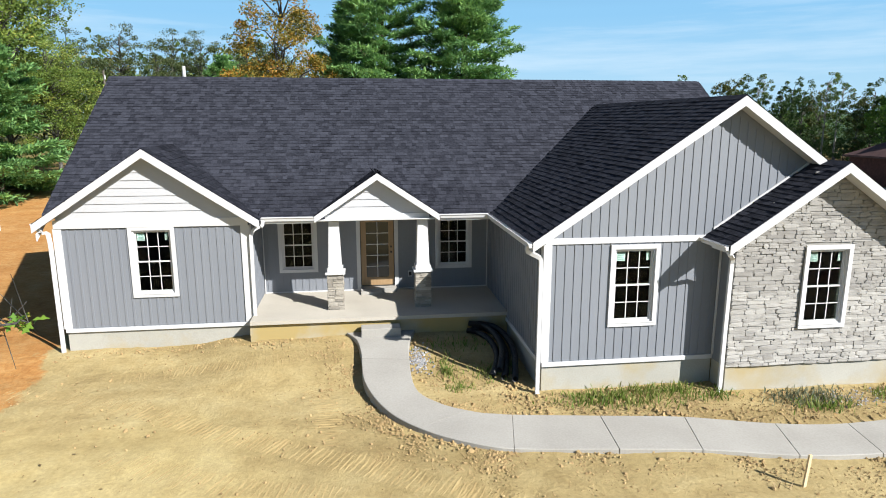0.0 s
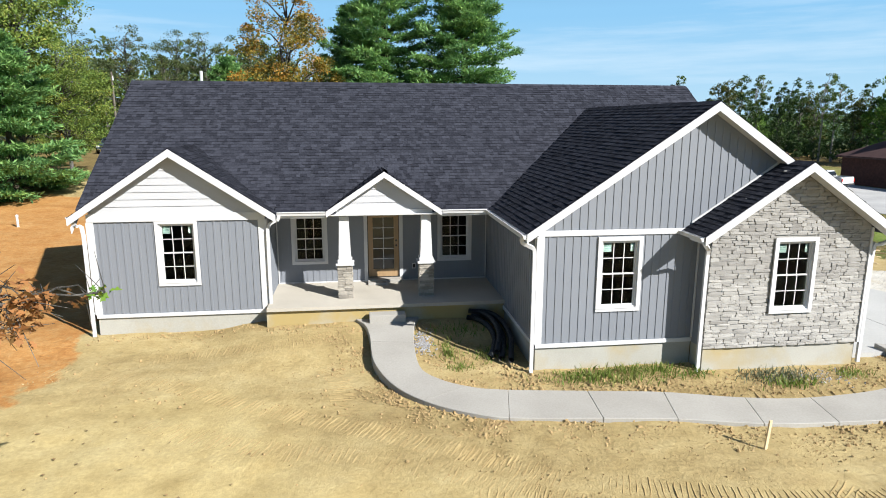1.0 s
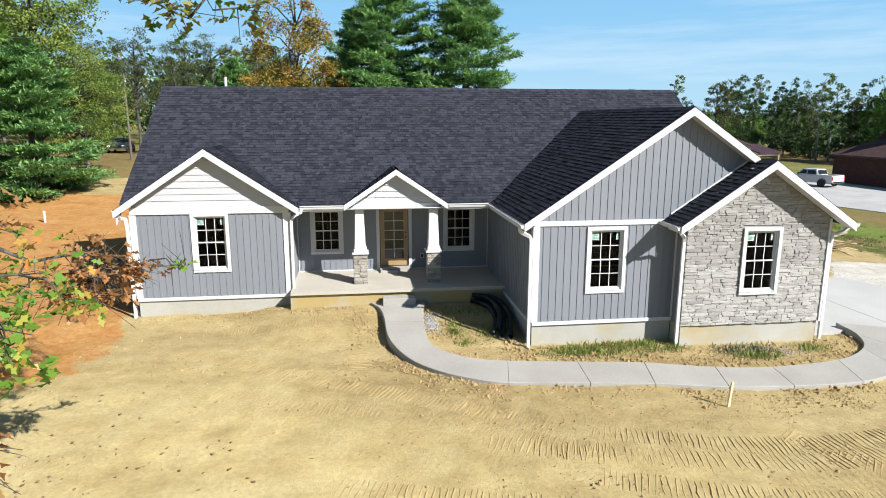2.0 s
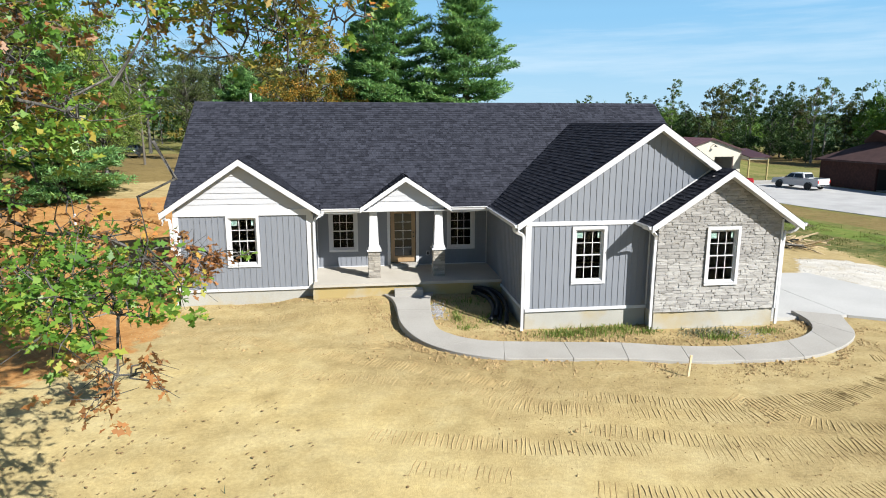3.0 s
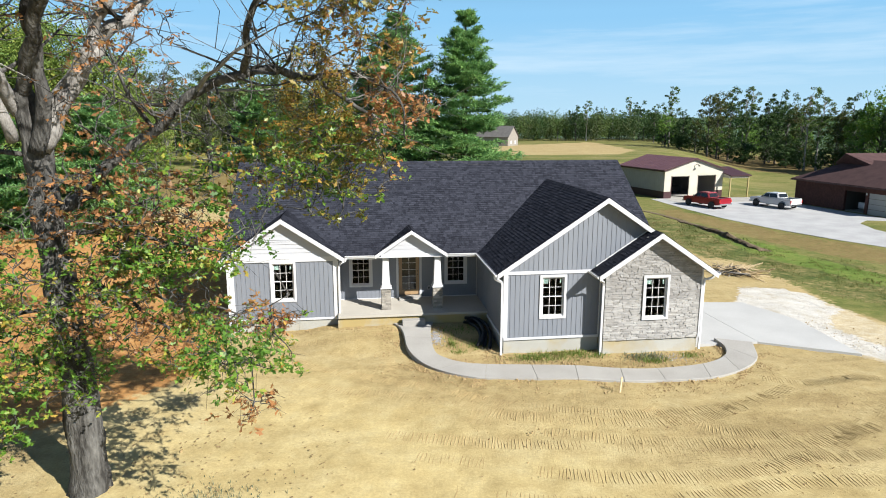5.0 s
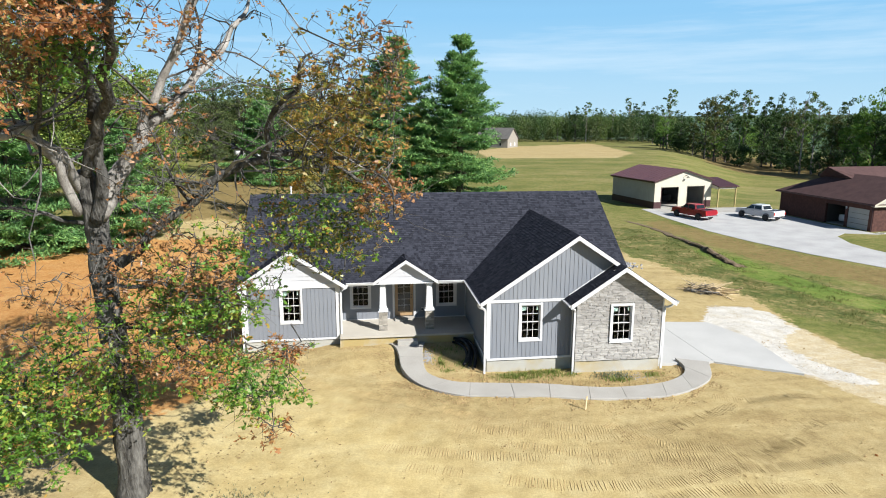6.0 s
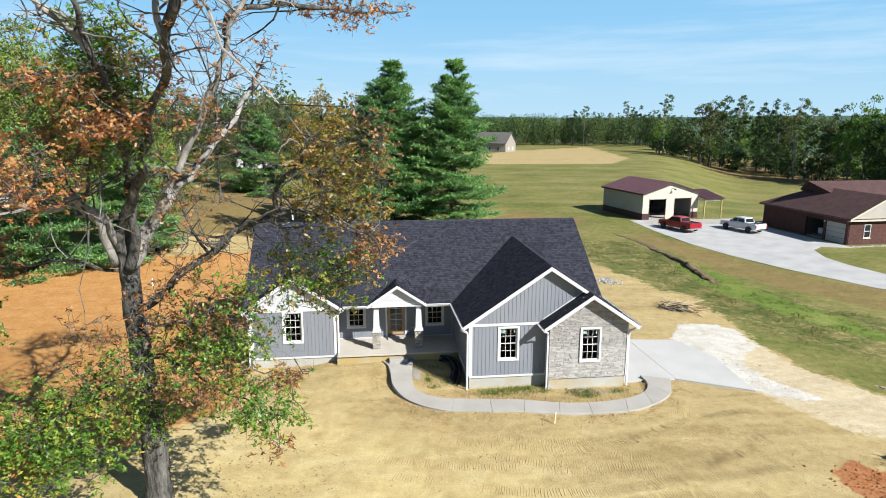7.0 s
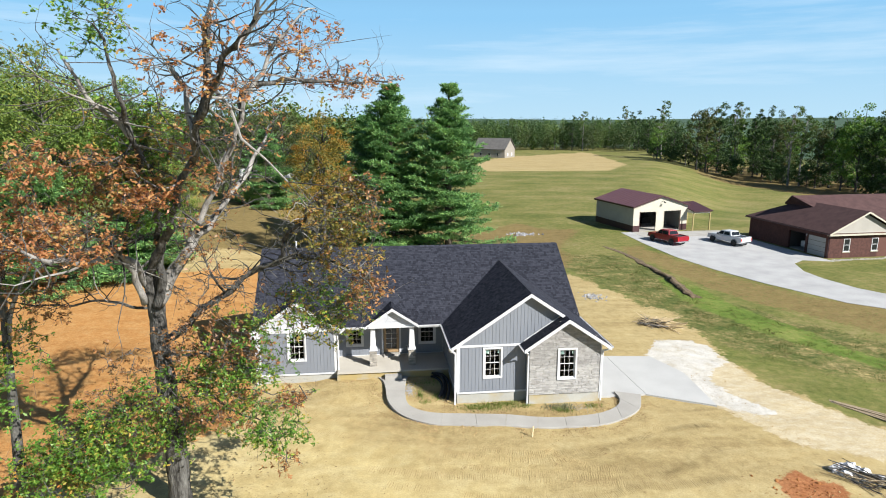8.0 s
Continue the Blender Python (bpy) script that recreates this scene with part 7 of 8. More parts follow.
for _ in range(64):                                    # undergrowth at the foot of the tall trees
    deg = rl.uniform(25.5, 46)
    LINE.append((deg, 318 - (deg - 26) * 4.6 + rl.uniform(-14, 26), 4, rl.uniform(5, 12)))
for _ in range(20):                                    # younger trees behind and between them
    deg = rl.uniform(26, 46)
    LINE.append((deg, 335 - (deg - 26) * 4.2 + rl.uniform(0, 60), rl.choice((0, 0, 1, 2)), rl.uniform(15, 21)))
used = set()
for k, (deg, dist, kind, h) in enumerate(LINE):
    x, y = at_angle(deg, dist)
    s = h / far_heights[kind]
    if kind in used:
        c = copy_thing(far_kinds[kind], pose(x, y, land(x, y), 0, 0, k * 53))
        c.scale = (s * rl.uniform(0.78, 1.05),) * 2 + (s,)
    else:
        used.add(kind)
        put(far_kinds[kind], x, y, 0, s)


def woods(name, label, bounds, n, mats, seed, tall=(13, 21), leaves=240, size=0.95, keep=lambda x, y: True):
    """Many far trees in one mesh for each kind of leaf."""
    rng = np.random.default_rng(seed)
    a0, a1, d0, d1 = bounds
    sets = [[] for _ in mats]
    trunk = bmesh.new()
    for k in range(n):
        deg = rng.uniform(a0, a1)
        x, y = at_angle(deg, math.sqrt(rng.uniform(d0 ** 2, d1 ** 2)))
        if not keep(x, y):
            continue
        h = rng.uniform(*tall)
        r = h * rng.uniform(0.20, 0.30)
        z = land(x, y)
        m = int(leaves * rng.uniform(0.7, 1.3))
        u = rng.normal(size=(m, 3))
        u /= np.linalg.norm(u, axis=1)[:, None]
        u *= rng.uniform(0.5, 1.0, m)[:, None] ** 0.7
        bulge = 1 + 0.35 * np.sin(u[:, 0] * 4 + k) * np.cos(u[:, 2] * 5 + k)
        p = u * bulge[:, None] * np.array([r, r, h * 0.50]) + np.array([x, y, z + h * 0.50])
        sets[int(rng.integers(len(mats)))].append(p)
        if k % 6 == 0:
            tube(trunk, [(x, y, z - 0.5), (x, y, z + h * 0.6)], [0.22, 0.10], 4, cap=False)
    for q, m in zip(sets, mats):
        if q:
            v, f = leaf_quads(rng, np.concatenate(q), size, 0.9)
            tagged(new(name, mesh_of(name, v, f, m)), label, "woods", kind="stuff")
    tagged(part(name, trunk, BARK), "bare trunks inside a far wood", "woods", kind="stuff")


woods("far_woods", "far green wood behind the field", (8, 27, 372, 450), 240, [LEAF_GREEN, LEAF_DEEP, LEAF_DEEP, LEAF_AIRY], 71, (12, 18), 420, 0.75)
woods("far_woods", "far green wood behind the field", (27, 52, 400, 500), 170, [LEAF_DEEP, LEAF_GREEN, LEAF_DEEP], 72, (10, 16), 300, 0.9)
woods("back_woods", "mixed wood behind the house", (-40, 6, 132, 200), 230, [LEAF_GREEN, LEAF_OLIVE, LEAF_DEEP, LEAF_GREEN], 73, (13, 19), 260, 0.95)
woods("back_woods", "mixed wood along the edge of the lot", (-52, -24, 78, 130), 70, [LEAF_GREEN, LEAF_OLIVE, LEAF_DEEP], 74, (15, 22), 700, 0.6)
woods("distant_forest", "distant forest on low hills", (-55, 58, 520, 1500), 900, [LEAF_DEEP, LEAF_GREEN], 75, (12, 20), 60, 2.5)

# ---- the oak in front ----
OAK = (-12.55, -7.9)
BRANCHES = {
    "stem": [(-12.55, -7.9, -0.9, 0.60), (-12.53, -7.9, -0.4, 0.46), (-12.50, -7.9, 1.7, 0.385), (-12.62, -7.9, 4.2, 0.35), (-12.74, -7.9, 6.6, 0.32), (-12.8, -8.0, 8.6, 0.30), (-12.9, -8.2, 9.3, 0.27)],
    "leader": [(-12.85, -8.1, 9.0, 0.176), (-11.4, -10.0, 11.3, 0.136), (-10.0, -12.5, 13.4, 0.108), (-9.3, -14.0, 14.7, 0.096), (-8.6, -14.8, 15.7, 0.072), (-7.9, -15.3, 16.6, 0.072), (-7.4, -15.5, 17.3, 0.056), (-7.2, -15.8, 18.6, 0.024)],
    "fork": [(-9.3, -14.0, 14.7, 0.12), (-8.9, -14.0, 16.1, 0.10), (-8.9, -14.0, 17.2, 0.08), (-8.3, -13.8, 18.8, 0.03)],
    "stub": [(-9.5, -13.5, 14.3, 0.10), (-9.9, -12.8, 15.7, 0.07), (-10.3, -12.4, 16.3, 0.05)],
    "pale_limb": [(-12.7, -8.0, 8.6, 0.160), (-11.5, -8.0, 10.1, 0.120), (-10.5, -8.2, 12.0, 0.104), (-9.0, -8.5, 15.1, 0.080), (-8.2, -8.5, 16.8, 0.072), (-7.3, -8.5, 18.0, 0.048), (-6.4, -8.0, 18.8, 0.024)],
    "top_limb": [(-9.2, -8.45, 14.8, 0.10), (-8.8, -8.2, 15.9, 0.09), (-6.7, -7.5, 16.3, 0.07), (-5.3, -6.8, 16.2, 0.045), (-3.4, -6.0, 16.4, 0.015)],
    "low_limb": [(-12.7, -7.9, 6.2, 0.171), (-11.4, -8.1, 7.4, 0.140), (-10.5, -8.2, 8.1, 0.126), (-9.7, -8.4, 8.75, 0.117), (-8.9, -8.5, 9.35, 0.108), (-7.95, -8.5, 9.6, 0.099), (-6.7, -8.0, 9.75, 0.081), (-6.2, -7.4, 9.5, 0.063), (-5.4, -7.2, 8.85, 0.045), (-4.8, -6.8, 8.5, 0.027)],
    "riser": [(-7.95, -8.5, 9.6, 0.09), (-7.7, -9.3, 10.4, 0.075), (-6.9, -10.4, 11.5, 0.055), (-6.4, -10.9, 12.2, 0.02)],
    "hanger": [(-6.7, -8.0, 9.75, 0.06), (-5.6, -9.4, 9.5, 0.045), (-4.8, -10.2, 9.2, 0.03), (-4.5, -10.4, 8.3, 0.015)],
    "back_limb": [(-12.9, -8.1, 8.7, 0.168), (-13.2, -9.5, 10.1, 0.140), (-13.7, -11.0, 10.4, 0.112), (-13.5, -12.7, 10.7, 0.084), (-14.3, -13.8, 11.2, 0.035)],
    "left_stem": [(-12.65, -8.20, 7.92, 0.176), (-12.23, -8.60, 9.46, 0.144), (-12.03, -9.30, 11.28, 0.128), (-11.82, -10.20, 12.30, 0.120), (-11.75, -11.20, 13.35, 0.104), (-11.70, -12.20, 14.32, 0.088), (-11.56, -13.00, 15.36, 0.064), (-11.76, -13.60, 17.36, 0.024)],
    "grey_arm": [(-12.91, -8.60, 8.21, 0.128), (-13.12, -9.20, 9.58, 0.104), (-13.43, -9.80, 10.35, 0.088), (-14.20, -10.40, 10.52, 0.072), (-14.88, -10.80, 10.43, 0.048)],
    "left_fork": [(-11.70, -12.20, 14.32, 0.10), (-12.40, -12.50, 15.22, 0.07), (-13.30, -12.70, 16.62, 0.03)],
    "right_limb": [(-12.6, -8.1, 8.0, 0.19), (-11.9, -8.0, 9.4, 0.165), (-11.2, -7.8, 10.3, 0.15), (-10.5, -7.5, 11.15, 0.13), (-9.8, -6.3, 12.4, 0.105), (-9.0, -4.9, 13.9, 0.06), (-8.5, -4.3, 14.8, 0.02)],
    "skirt_a": [(-12.6, -8.0, 5.0, 0.062), (-11.0, -8.6, 4.7, 0.043), (-9.5, -9.0, 3.7, 0.029), (-8.0, -9.4, 3.1, 0.014)],
    "skirt_b": [(-12.6, -7.8, 4.8, 0.058), (-11.0, -7.2, 4.3, 0.038), (-9.0, -6.9, 3.7, 0.024), (-7.2, -6.05, 3.28, 0.006)],
    "skirt_c": [(-12.6, -8.1, 4.4, 0.058), (-14.0, -9.0, 4.0, 0.043), (-15.5, -9.6, 3.0, 0.029), (-17.0, -10.2, 2.3, 0.014)],
    "skirt_d": [(-12.8, -8.0, 7.6, 0.067), (-14.0, -8.6, 8.2, 0.048), (-15.6, -9.2, 8.4, 0.034), (-17.4, -9.8, 8.8, 0.014)],
    "mid_limb": [(-12.7, -8.1, 6.0, 0.065), (-11.2, -9.0, 6.3, 0.045), (-9.6, -9.7, 6.2, 0.030), (-8.2, -10.2, 5.8, 0.015)],
}
# crown masses: centre, spread, twigs, leaves a twig, leaf kind
MASSES = [
    ((-6.4, -8.4, 7.7), (2.1, 1.5, 1.3), 54, 13, OAK_GOLD), ((-6.8, -8.6, 7.8), (2.0, 1.4, 1.2), 84, 11, OAK_GREEN),
    ((-9.4, -8.7, 3.6), (1.8, 1.4, 0.8), 41, 15, OAK_GREEN), ((-9.7, -9.0, 4.15), (1.8, 1.4, 0.5), 25, 8, OAK_RUSSET), ((-7.95, -6.8, 3.35), (0.58, 0.4, 0.45), 34, 8, OAK_RUSSET), ((-7.15, -6.0, 3.27), (0.14, 0.10, 0.07), 4, 4, OAK_GREEN),
    ((-15.4, -9.7, 2.5), (2.3, 1.4, 1.4), 187, 16, OAK_GREEN), ((-14.3, -9.3, 4.0), (1.9, 1.2, 1.0), 85, 11, OAK_GREEN), ((-12.1, -10.2, 14.2), (1.4, 1.2, 1.7), 120, 14, OAK_GREEN), ((-12.0, -10.6, 13.0), (1.3, 1.0, 1.3), 50, 11, OAK_GOLD), ((-12.0, -13.4, 17.5), (1.0, 1.0, 1.2), 26, 12, OAK_GREEN),
    ((-15.6, -11.2, 11.4), (1.9, 1.6, 1.3), 90, 11, OAK_RED), ((-16.2, -9.8, 8.8), (1.8, 1.3, 1.0), 30, 8, OAK_RUSSET), ((-13.9, -12.6, 10.9), (1.2, 1.0, 0.9), 34, 8, OAK_RED),
    ((-8.8, -14.4, 16.4), (1.5, 1.2, 1.7), 50, 7, OAK_RED), ((-7.0, -8.2, 17.6), (1.5, 1.0, 1.0), 40, 7, OAK_RED), ((-5.4, -6.9, 16.3), (1.9, 0.9, 0.7), 46, 7, OAK_RED),
    ((-6.0, -10.5, 11.8), (1.5, 1.0, 1.3), 46, 8, OAK_GOLD), ((-4.9, -10.3, 12.2), (1.2, 0.9, 1.2), 26, 4, OAK_RUSSET), ((-4.9, -9.9, 8.9), (0.8, 0.8, 0.6), 28, 8, OAK_RUSSET),
    ((-9.0, -9.8, 6.0), (1.5, 1.3, 0.8), 44, 14, OAK_GREEN), ((-11.3, -8.6, 5.6), (1.1, 1.0, 1.1), 34, 9, OAK_GREEN), ((-11.0, -8.8, 5.9), (1.2, 1.0, 1.0), 26, 6, OAK_RUSSET), ((-10.8, -8.8, 10.6), (1.5, 1.1, 1.2), 34, 4, OAK_RUSSET),
    ((-8.2, -10.9, 3.8), (1.1, 0.9, 0.55), 28, 15, OAK_GREEN), ((-7.8, -10.9, 2.85), (0.7, 0.6, 0.35), 10, 7, OAK_RUSSET), ((-13.6, -9.6, 5.9), (1.2, 1.2, 1.2), 30, 6, OAK_RUSSET), ((-10.2, -12.2, 13.6), (1.1, 1.0, 1.2), 24, 6, OAK_RED),
    ((-17.3, -9.4, 6.6), (1.3, 1.0, 1.2), 68, 9, OAK_GREEN), ((-9.8, -8.4, 12.6), (1.0, 0.9, 1.2), 26, 4, OAK_RUSSET), ((-12.4, -8.6, 3.2), (0.9, 0.8, 1.4), 44, 11, OAK_GREEN),
    ((-11.6, -11.4, 12.4), (1.2, 1.0, 1.1), 40, 10, OAK_GREEN), ((-5.6, -9.8, 10.4), (1.5, 1.2, 1.6), 80, 7, OAK_GOLD), ((-10.2, -9.8, 5.4), (1.3, 1.1, 0.9), 52, 9, OAK_GREEN), ((-10.6, -9.8, 4.6), (1.4, 1.1, 0.9), 36, 6, OAK_RUSSET), ((-12.6, -9.6, 5.0), (1.0, 0.8, 1.2), 36, 8, OAK_GREEN), ((-5.2, -9.6, 11.6), (1.6, 1.1, 1.4), 30, 3, OAK_RUSSET), ((-10.2, -9.5, 9.2), (1.8, 1.4, 1.2), 40, 2, OAK_RUSSET), ((-11.3, -9.4, 6.8), (1.6, 1.3, 1.3), 40, 4, OAK_RUSSET), ((-9.6, -9.3, 6.4), (1.4, 1.2, 0.9), 45, 8, OAK_RUSSET), ((-13.9, -12.5, 11.5), (1.5, 1.0, 1.0), 34, 7, OAK_RED), ((-14.4, -12.5, 13.6), (1.1, 0.9, 0.6), 34, 9, OAK_RED), ((-11.4, -12.5, 12.6), (0.9, 0.7, 0.5), 44, 8, OAK_RED), ((-12.5, -12.5, 13.6), (1.1, 0.8, 0.6), 30, 6, OAK_RED), ((-12.9, -12.5, 11.3), (1.1, 0.8, 0.7), 28, 5, OAK_RED), ((-9.0, -8.6, 14.6), (1.5, 1.0, 1.6), 40, 3, OAK_RED), ((-13.6, -9.4, 12.2), (1.3, 1.0, 1.2), 40, 11, OAK_RUSSET), ((-10.6, -9.0, 7.4), (1.2, 1.0, 1.0), 26, 7, OAK_RUSSET), ((-9.6, -9.2, 7.2), (1.3, 1.1, 0.9), 34, 9, OAK_GREEN),
]


def oak_leaves(rng, stalks, ways, size):
    """Lobed leaves of ten corners, folded along the rib; each starts at its stalk and points its own way."""
    n = len(stalks)
    d = np.asarray(ways, float)
    d = d / (np.linalg.norm(d, axis=1)[:, None] + 1e-9)
    e = rng.normal(size=(n, 3)) * np.array([1, 1, 0.45])
    e -= (e * d).sum(1)[:, None] * d
    e /= np.linalg.norm(e, axis=1)[:, None] + 1e-9
    w = np.cross(d, e)
    s = (size * rng.uniform(0.6, 1.3, n))[:, None]
    c = np.asarray(stalks) + d * s * 0.55
    rows_ = []
    for along, wide in ((-0.5, 0.0), (-0.20, 0.21), (-0.07, 0.10), (0.12, 0.30), (0.24, 0.13), (0.5, 0.0), (0.24, -0.13), (0.12, -0.30), (-0.07, -0.10), (-0.20, -0.21)):
        rows_.append(c + d * s * along + e * s * wide + w * s * (abs(wide) * 0.45 - 0.10 * along * along))
    return np.stack(rows_, 1).reshape(-1, 3), np.arange(10 * n).reshape(-1, 10)


def rosette(rng, at, n):
    """Leaves that spread from one twig end."""
    way = rng.normal(size=(n, 3)) * np.array([1.0, 1.0, 0.6])
    way[:, 2] -= 0.15
    return np.asarray(at) + rng.normal(size=(n, 3)) * 0.025, way


def build_oak():
    rng = np.random.default_rng(90)
    rs = random.Random(90)
    t = thing("oak_tree", (0, 0, 0), "large oak with grey bark and green, gold and russet leaves", "tree")
    nodes = []
    for name, pts in BRANCHES.items():
        n = max(8, (14 if name == "stem" else 7) * len(pts))
        pos = catmull([p[:3] for p in pts], n)
        rad = [v.x for v in catmull([(p[3], 0, 0) for p in pts], n)]
        wob = 0.11 if name != "stem" else 0.02
        pos = [p + Vector((noise.noise(p * 1.3), noise.noise(p * 1.3 + Vector((9, 0, 0))), noise.noise(p * 1.3 + Vector((0, 9, 0))))) * wob * 2 for p in pos]
        bm = tube(bmesh.new(), pos, [max(r, 0.012) * (1 + 0.10 * noise.noise(p * 3)) for p, r in zip(pos, rad)], 22 if name == "stem" else 10)
        for v in bm.verts:
            c = min(pos, key=lambda p: (p - v.co).length_squared)
            v.co += (v.co - c) * (0.16 * noise.noise(Vector((v.co.x * 6, v.co.y * 6, v.co.z * 1.1))) + 0.10 * noise.noise(v.co * 9))
        part("trunk" if name == "stem" else "limb", bm, BARK_PALE if name in ("pale_limb", "back_limb", "stub", "grey_arm", "left_fork", "right_limb") else BARK, t, smooth=True)
        if name != "stem":
            nodes += [(p, r) for p, r in zip(pos[n // 4:], rad[n // 4:])]
    twigs, pale = bmesh.new(), bmesh.new()
    # side branches and bare twigs off every limb
    for p, r in list(nodes):
        big = r > 0.05 and p.z > 6.5 and rs.random() < 0.20
        if rs.random() > (0.66 if p.z > 6.5 else 0.3) and not big:
            continue
        d = Vector((rs.gauss(0, 1), rs.gauss(0, 1), rs.gauss(0.25, 0.7))).normalized()
        l = rs.uniform(0.7, 3.0) * (0.6 + 2.5 * min(r, 0.16)) * (1.9 if big else 1.0)
        q, b0, line_ = p.copy(), max(0.010, min(0.062 if big else 0.035, r * 0.5)), [p.copy()]
        for k in range(5):
            d = (d + Vector((rs.gauss(0, 0.28), rs.gauss(0, 0.28), rs.gauss(0.06, 0.25)))).normalized()
            q = q + d * l / 5
            line_.append(q.copy())
            if k and rs.random() < 0.8:
                e = (d + Vector((rs.gauss(0, 0.8), rs.gauss(0, 0.8), rs.gauss(0, 0.6)))).normalized()
                m = q + e * l * rs.uniform(0.15, 0.32)
                tube(twigs, [q, m, m + (e + Vector((rs.gauss(0, 0.4), rs.gauss(0, 0.4), rs.gauss(0.1, 0.3)))) * l * 0.2], [b0 * 0.4, b0 * 0.28, 0.003], 3, cap=False)
                nodes.append((m, b0 * 0.28))
        tube(pale if rs.random() < 0.35 else twigs, line_, [b0 * (1 - 0.16 * k) for k in range(6)], 5, cap=False)
        nodes += [(q_, b0 * 0.5) for q_ in line_[2:]]
    part("branch", pale, BARK_PALE, t, "bleached bare branches")["kind"] = "stuff"
    crowns = {}
    for centre, spread, n, per, m in MASSES:
        own = list(nodes)
        for k in range(int(n * (1.5 if centre[2] > 8 else 1.25))):
            u = rng.normal(size=3)
            u = u / np.linalg.norm(u) * rng.uniform(0.3, 1.0)
            q = Vector(centre) + Vector((u[0] * spread[0], u[1] * spread[1], u[2] * spread[2])) * 1.15
            near = min(own, key=lambda o: (o[0] - q).length_squared + (0.3 if o[1] < 0.01 else 0))
            p = near[0]
            l = (q - p).length
            if l < 0.08:
                continue
            mid = p.lerp(q, 0.5) + Vector((rs.gauss(0, 0.08), rs.gauss(0, 0.08), rs.gauss(0.05, 0.08))) * l
            r0 = min(0.03, 0.008 + 0.011 * l)
            bend = [p.lerp(q, 0.25) + Vector((rs.gauss(0, 0.10), rs.gauss(0, 0.10), rs.gauss(0.08, 0.08))) * l, mid, p.lerp(q, 0.75) + Vector((rs.gauss(0, 0.08), rs.gauss(0, 0.08), rs.gauss(0, 0.08))) * l]
            tube(twigs, [p, *bend, q], [r0, r0 * 0.85, r0 * 0.65, r0 * 0.45, 0.005], 4, cap=False)
            own += [(bend[0], r0 * 0.85), (mid, r0 * 0.65), (bend[2], r0 * 0.45), (q, 0.005)]
            for j in range(2):
                e = q + Vector((rs.gauss(0, 0.24), rs.gauss(0, 0.24), rs.gauss(0, 0.2)))
                tube(twigs, [mid.lerp(q, 0.6), e], [0.007, 0.003], 3, cap=False)
            left = max(2, int(per * rng.uniform(0.9, 2.9)))
            spot = np.array(q)
            while left > 0:
                k_ = min(left, int(rng.integers(4, 10)))
                crowns.setdefault(m.name, (m, []))[1].append(rosette(rng, spot, k_))
                left -= k_
                spot = np.array(q) + rng.normal(size=3) * np.array([0.24, 0.24, 0.17])
    part("twig", twigs, BARK, t)["kind"] = "stuff"
    for m, lists in crowns.values():
        v, f = oak_leaves(rng, np.concatenate([a for a, _ in lists]), np.concatenate([b for _, b in lists]), 0.142)
        ob = new("foliage", mesh_of("foliage", v, f, m))
        ob.parent = t
        ob["label"] = {"oak_leaf_green": "green oak leaves", "oak_leaf_gold": "golden brown oak leaves", "oak_leaf_russet": "russet oak leaves", "oak_leaf_red": "red oak leaves"}[m.name]
    return t


build_oak()
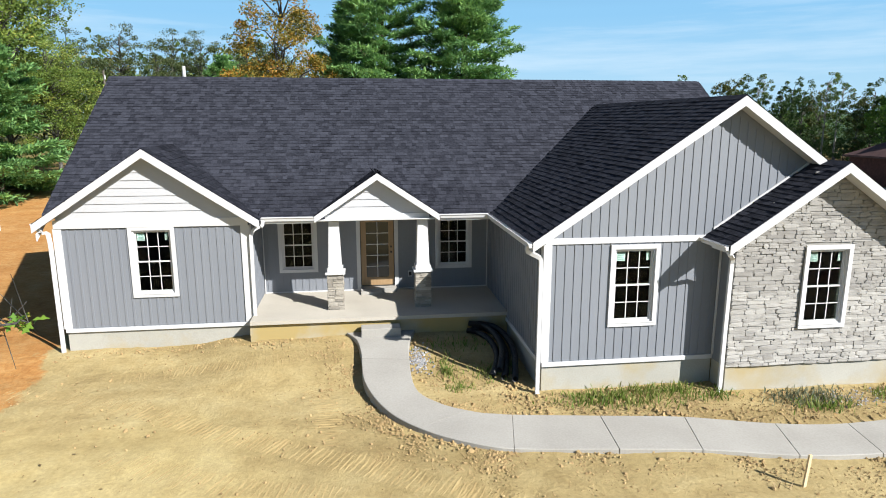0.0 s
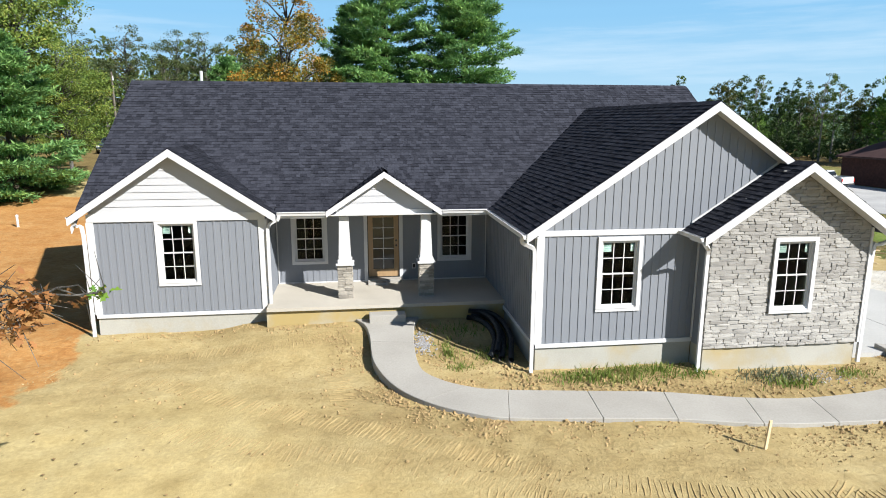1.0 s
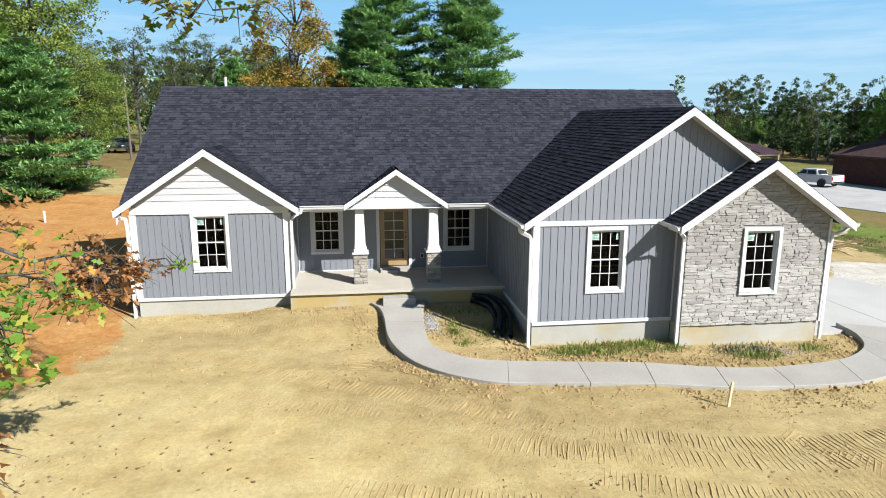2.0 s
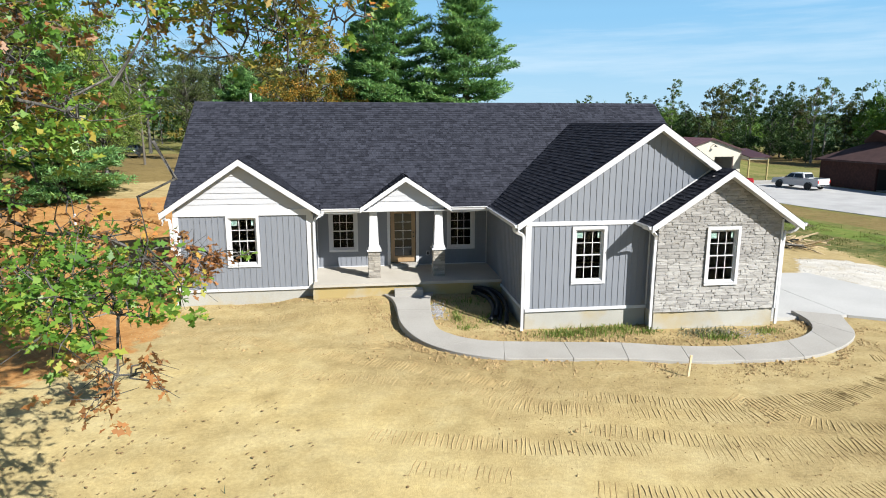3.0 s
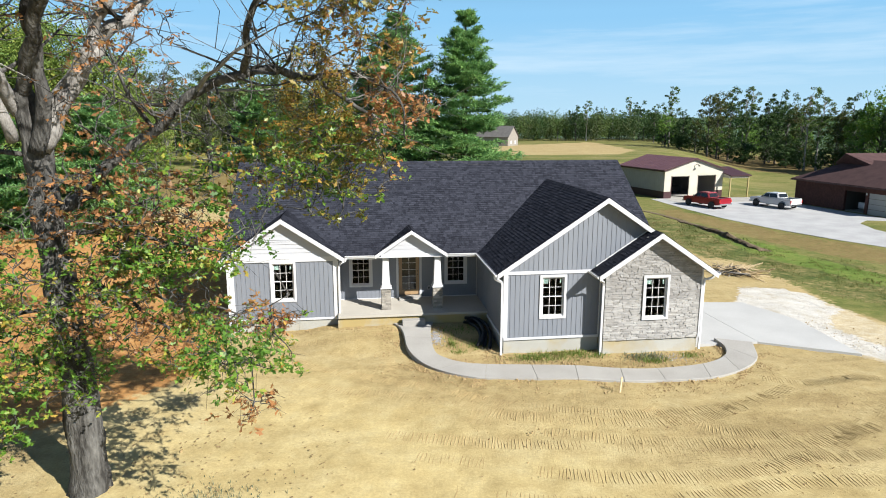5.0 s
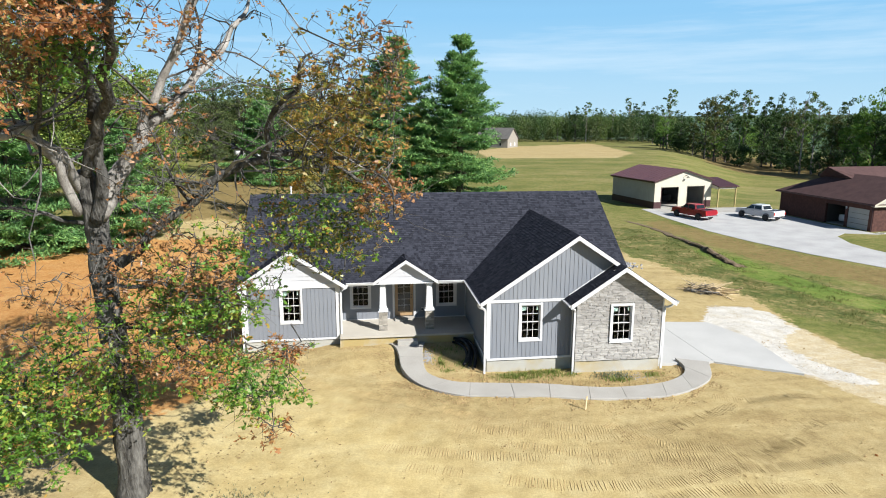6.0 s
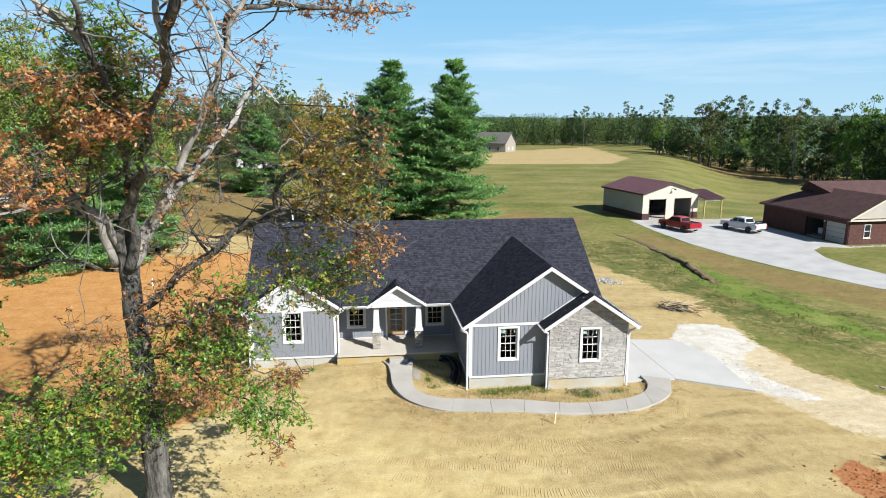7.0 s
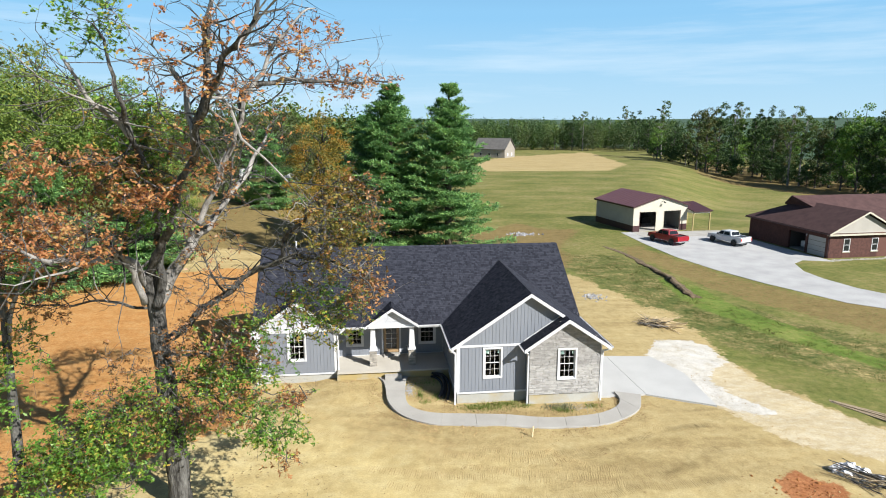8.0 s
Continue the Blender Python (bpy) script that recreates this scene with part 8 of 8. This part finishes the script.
# a second trunk beside it
side = thing("tree", (0, 0, 0), "smaller grey-barked tree standing beside the oak", "tree")
part("trunk", tube(bmesh.new(), catmull([(-17.9, -9.0, -0.9), (-17.8, -9.0, 1.2), (-17.7, -9.0, 3.9), (-17.55, -9.0, 8.0), (-17.3, -9.0, 12)], 30), [0.26 - 0.006 * k for k in range(30)], 10), BARK, side, smooth=True)
part("limb", tube(bmesh.new(), catmull([(-17.6, -9.0, 6.6), (-17.3, -9.0, 8.2), (-16.6, -9.0, 9.6), (-15.9, -9.1, 10.6)], 12), [0.10 - 0.006 * k for k in range(12)], 7), BARK_PALE, side, smooth=True)
rng = np.random.default_rng(95)
sprays = [rosette(rng, rng.normal(size=3) * np.array([0.8, 0.6, 0.7]) + np.array(c), 7) for c in ((-17.4, -9.2, 9.6), (-18.0, -9.0, 7.4), (-16.9, -9.2, 11.6), (-17.6, -9.4, 4.8)) for _ in range(60)]
v, f = oak_leaves(rng, np.concatenate([a for a, _ in sprays]), np.concatenate([b for _, b in sprays]), 0.15)
ob = new("foliage", mesh_of("foliage", v, f, OAK_GREEN))
ob.parent = side

# fallen leaves under the oak
FALLEN = leaf_mat("fallen_leaves", [(0.1, (0.164, 0.107, 0.049)), (0.9, (0.279, 0.189, 0.090))], 0.0)
rs = random.Random(97)
pts = []
for k in range(650):
    x, y = rs.gauss(-11, 3.2), rs.gauss(-7.5, 2.6)
    if x > -6:
        continue
    pts.append((x, y, land(x, y) + 0.03))
for k in range(70):
    x, y = rs.uniform(-12, 12), rs.uniform(-14, -4)
    pts.append((x, y, land(x, y) + 0.03))
v, f = leaf_quads(np.random.default_rng(97), pts, 0.085, 2.0)
v = v.reshape(-1, 4, 3)
zc = v[:, :, 2].mean(1, keepdims=True)
v[:, :, 2] = zc + (v[:, :, 2] - zc) * 0.25
tagged(new("fallen_leaves", mesh_of("fallen_leaves", v.reshape(-1, 3), f, FALLEN)), "dry brown leaves scattered on the clay", "leaves", kind="stuff")

# utility pole at the back of the lot
POLE_WOOD = varied("weathered_grey_pole", (0.083, 0.074, 0.061), (0.153, 0.138, 0.115), 2, 30, 0.9, 0.2, 0.01, stretch=(1, 1, 0.1))
pole = thing("utility_pole", (-27.2, 52, land(-27.2, 52)), "weathered wooden utility pole among the trees", "utility pole")
part("shaft", tube(bmesh.new(), [(0, 0, -0.5), (0, 0, 8.4)], [0.13, 0.09], 10), POLE_WOOD, pole)
part("insulator", tube(bmesh.new(), [(0.12, -0.1, 7.6), (0.12, -0.1, 8.0)], 0.06, 8), WHITE, pole)
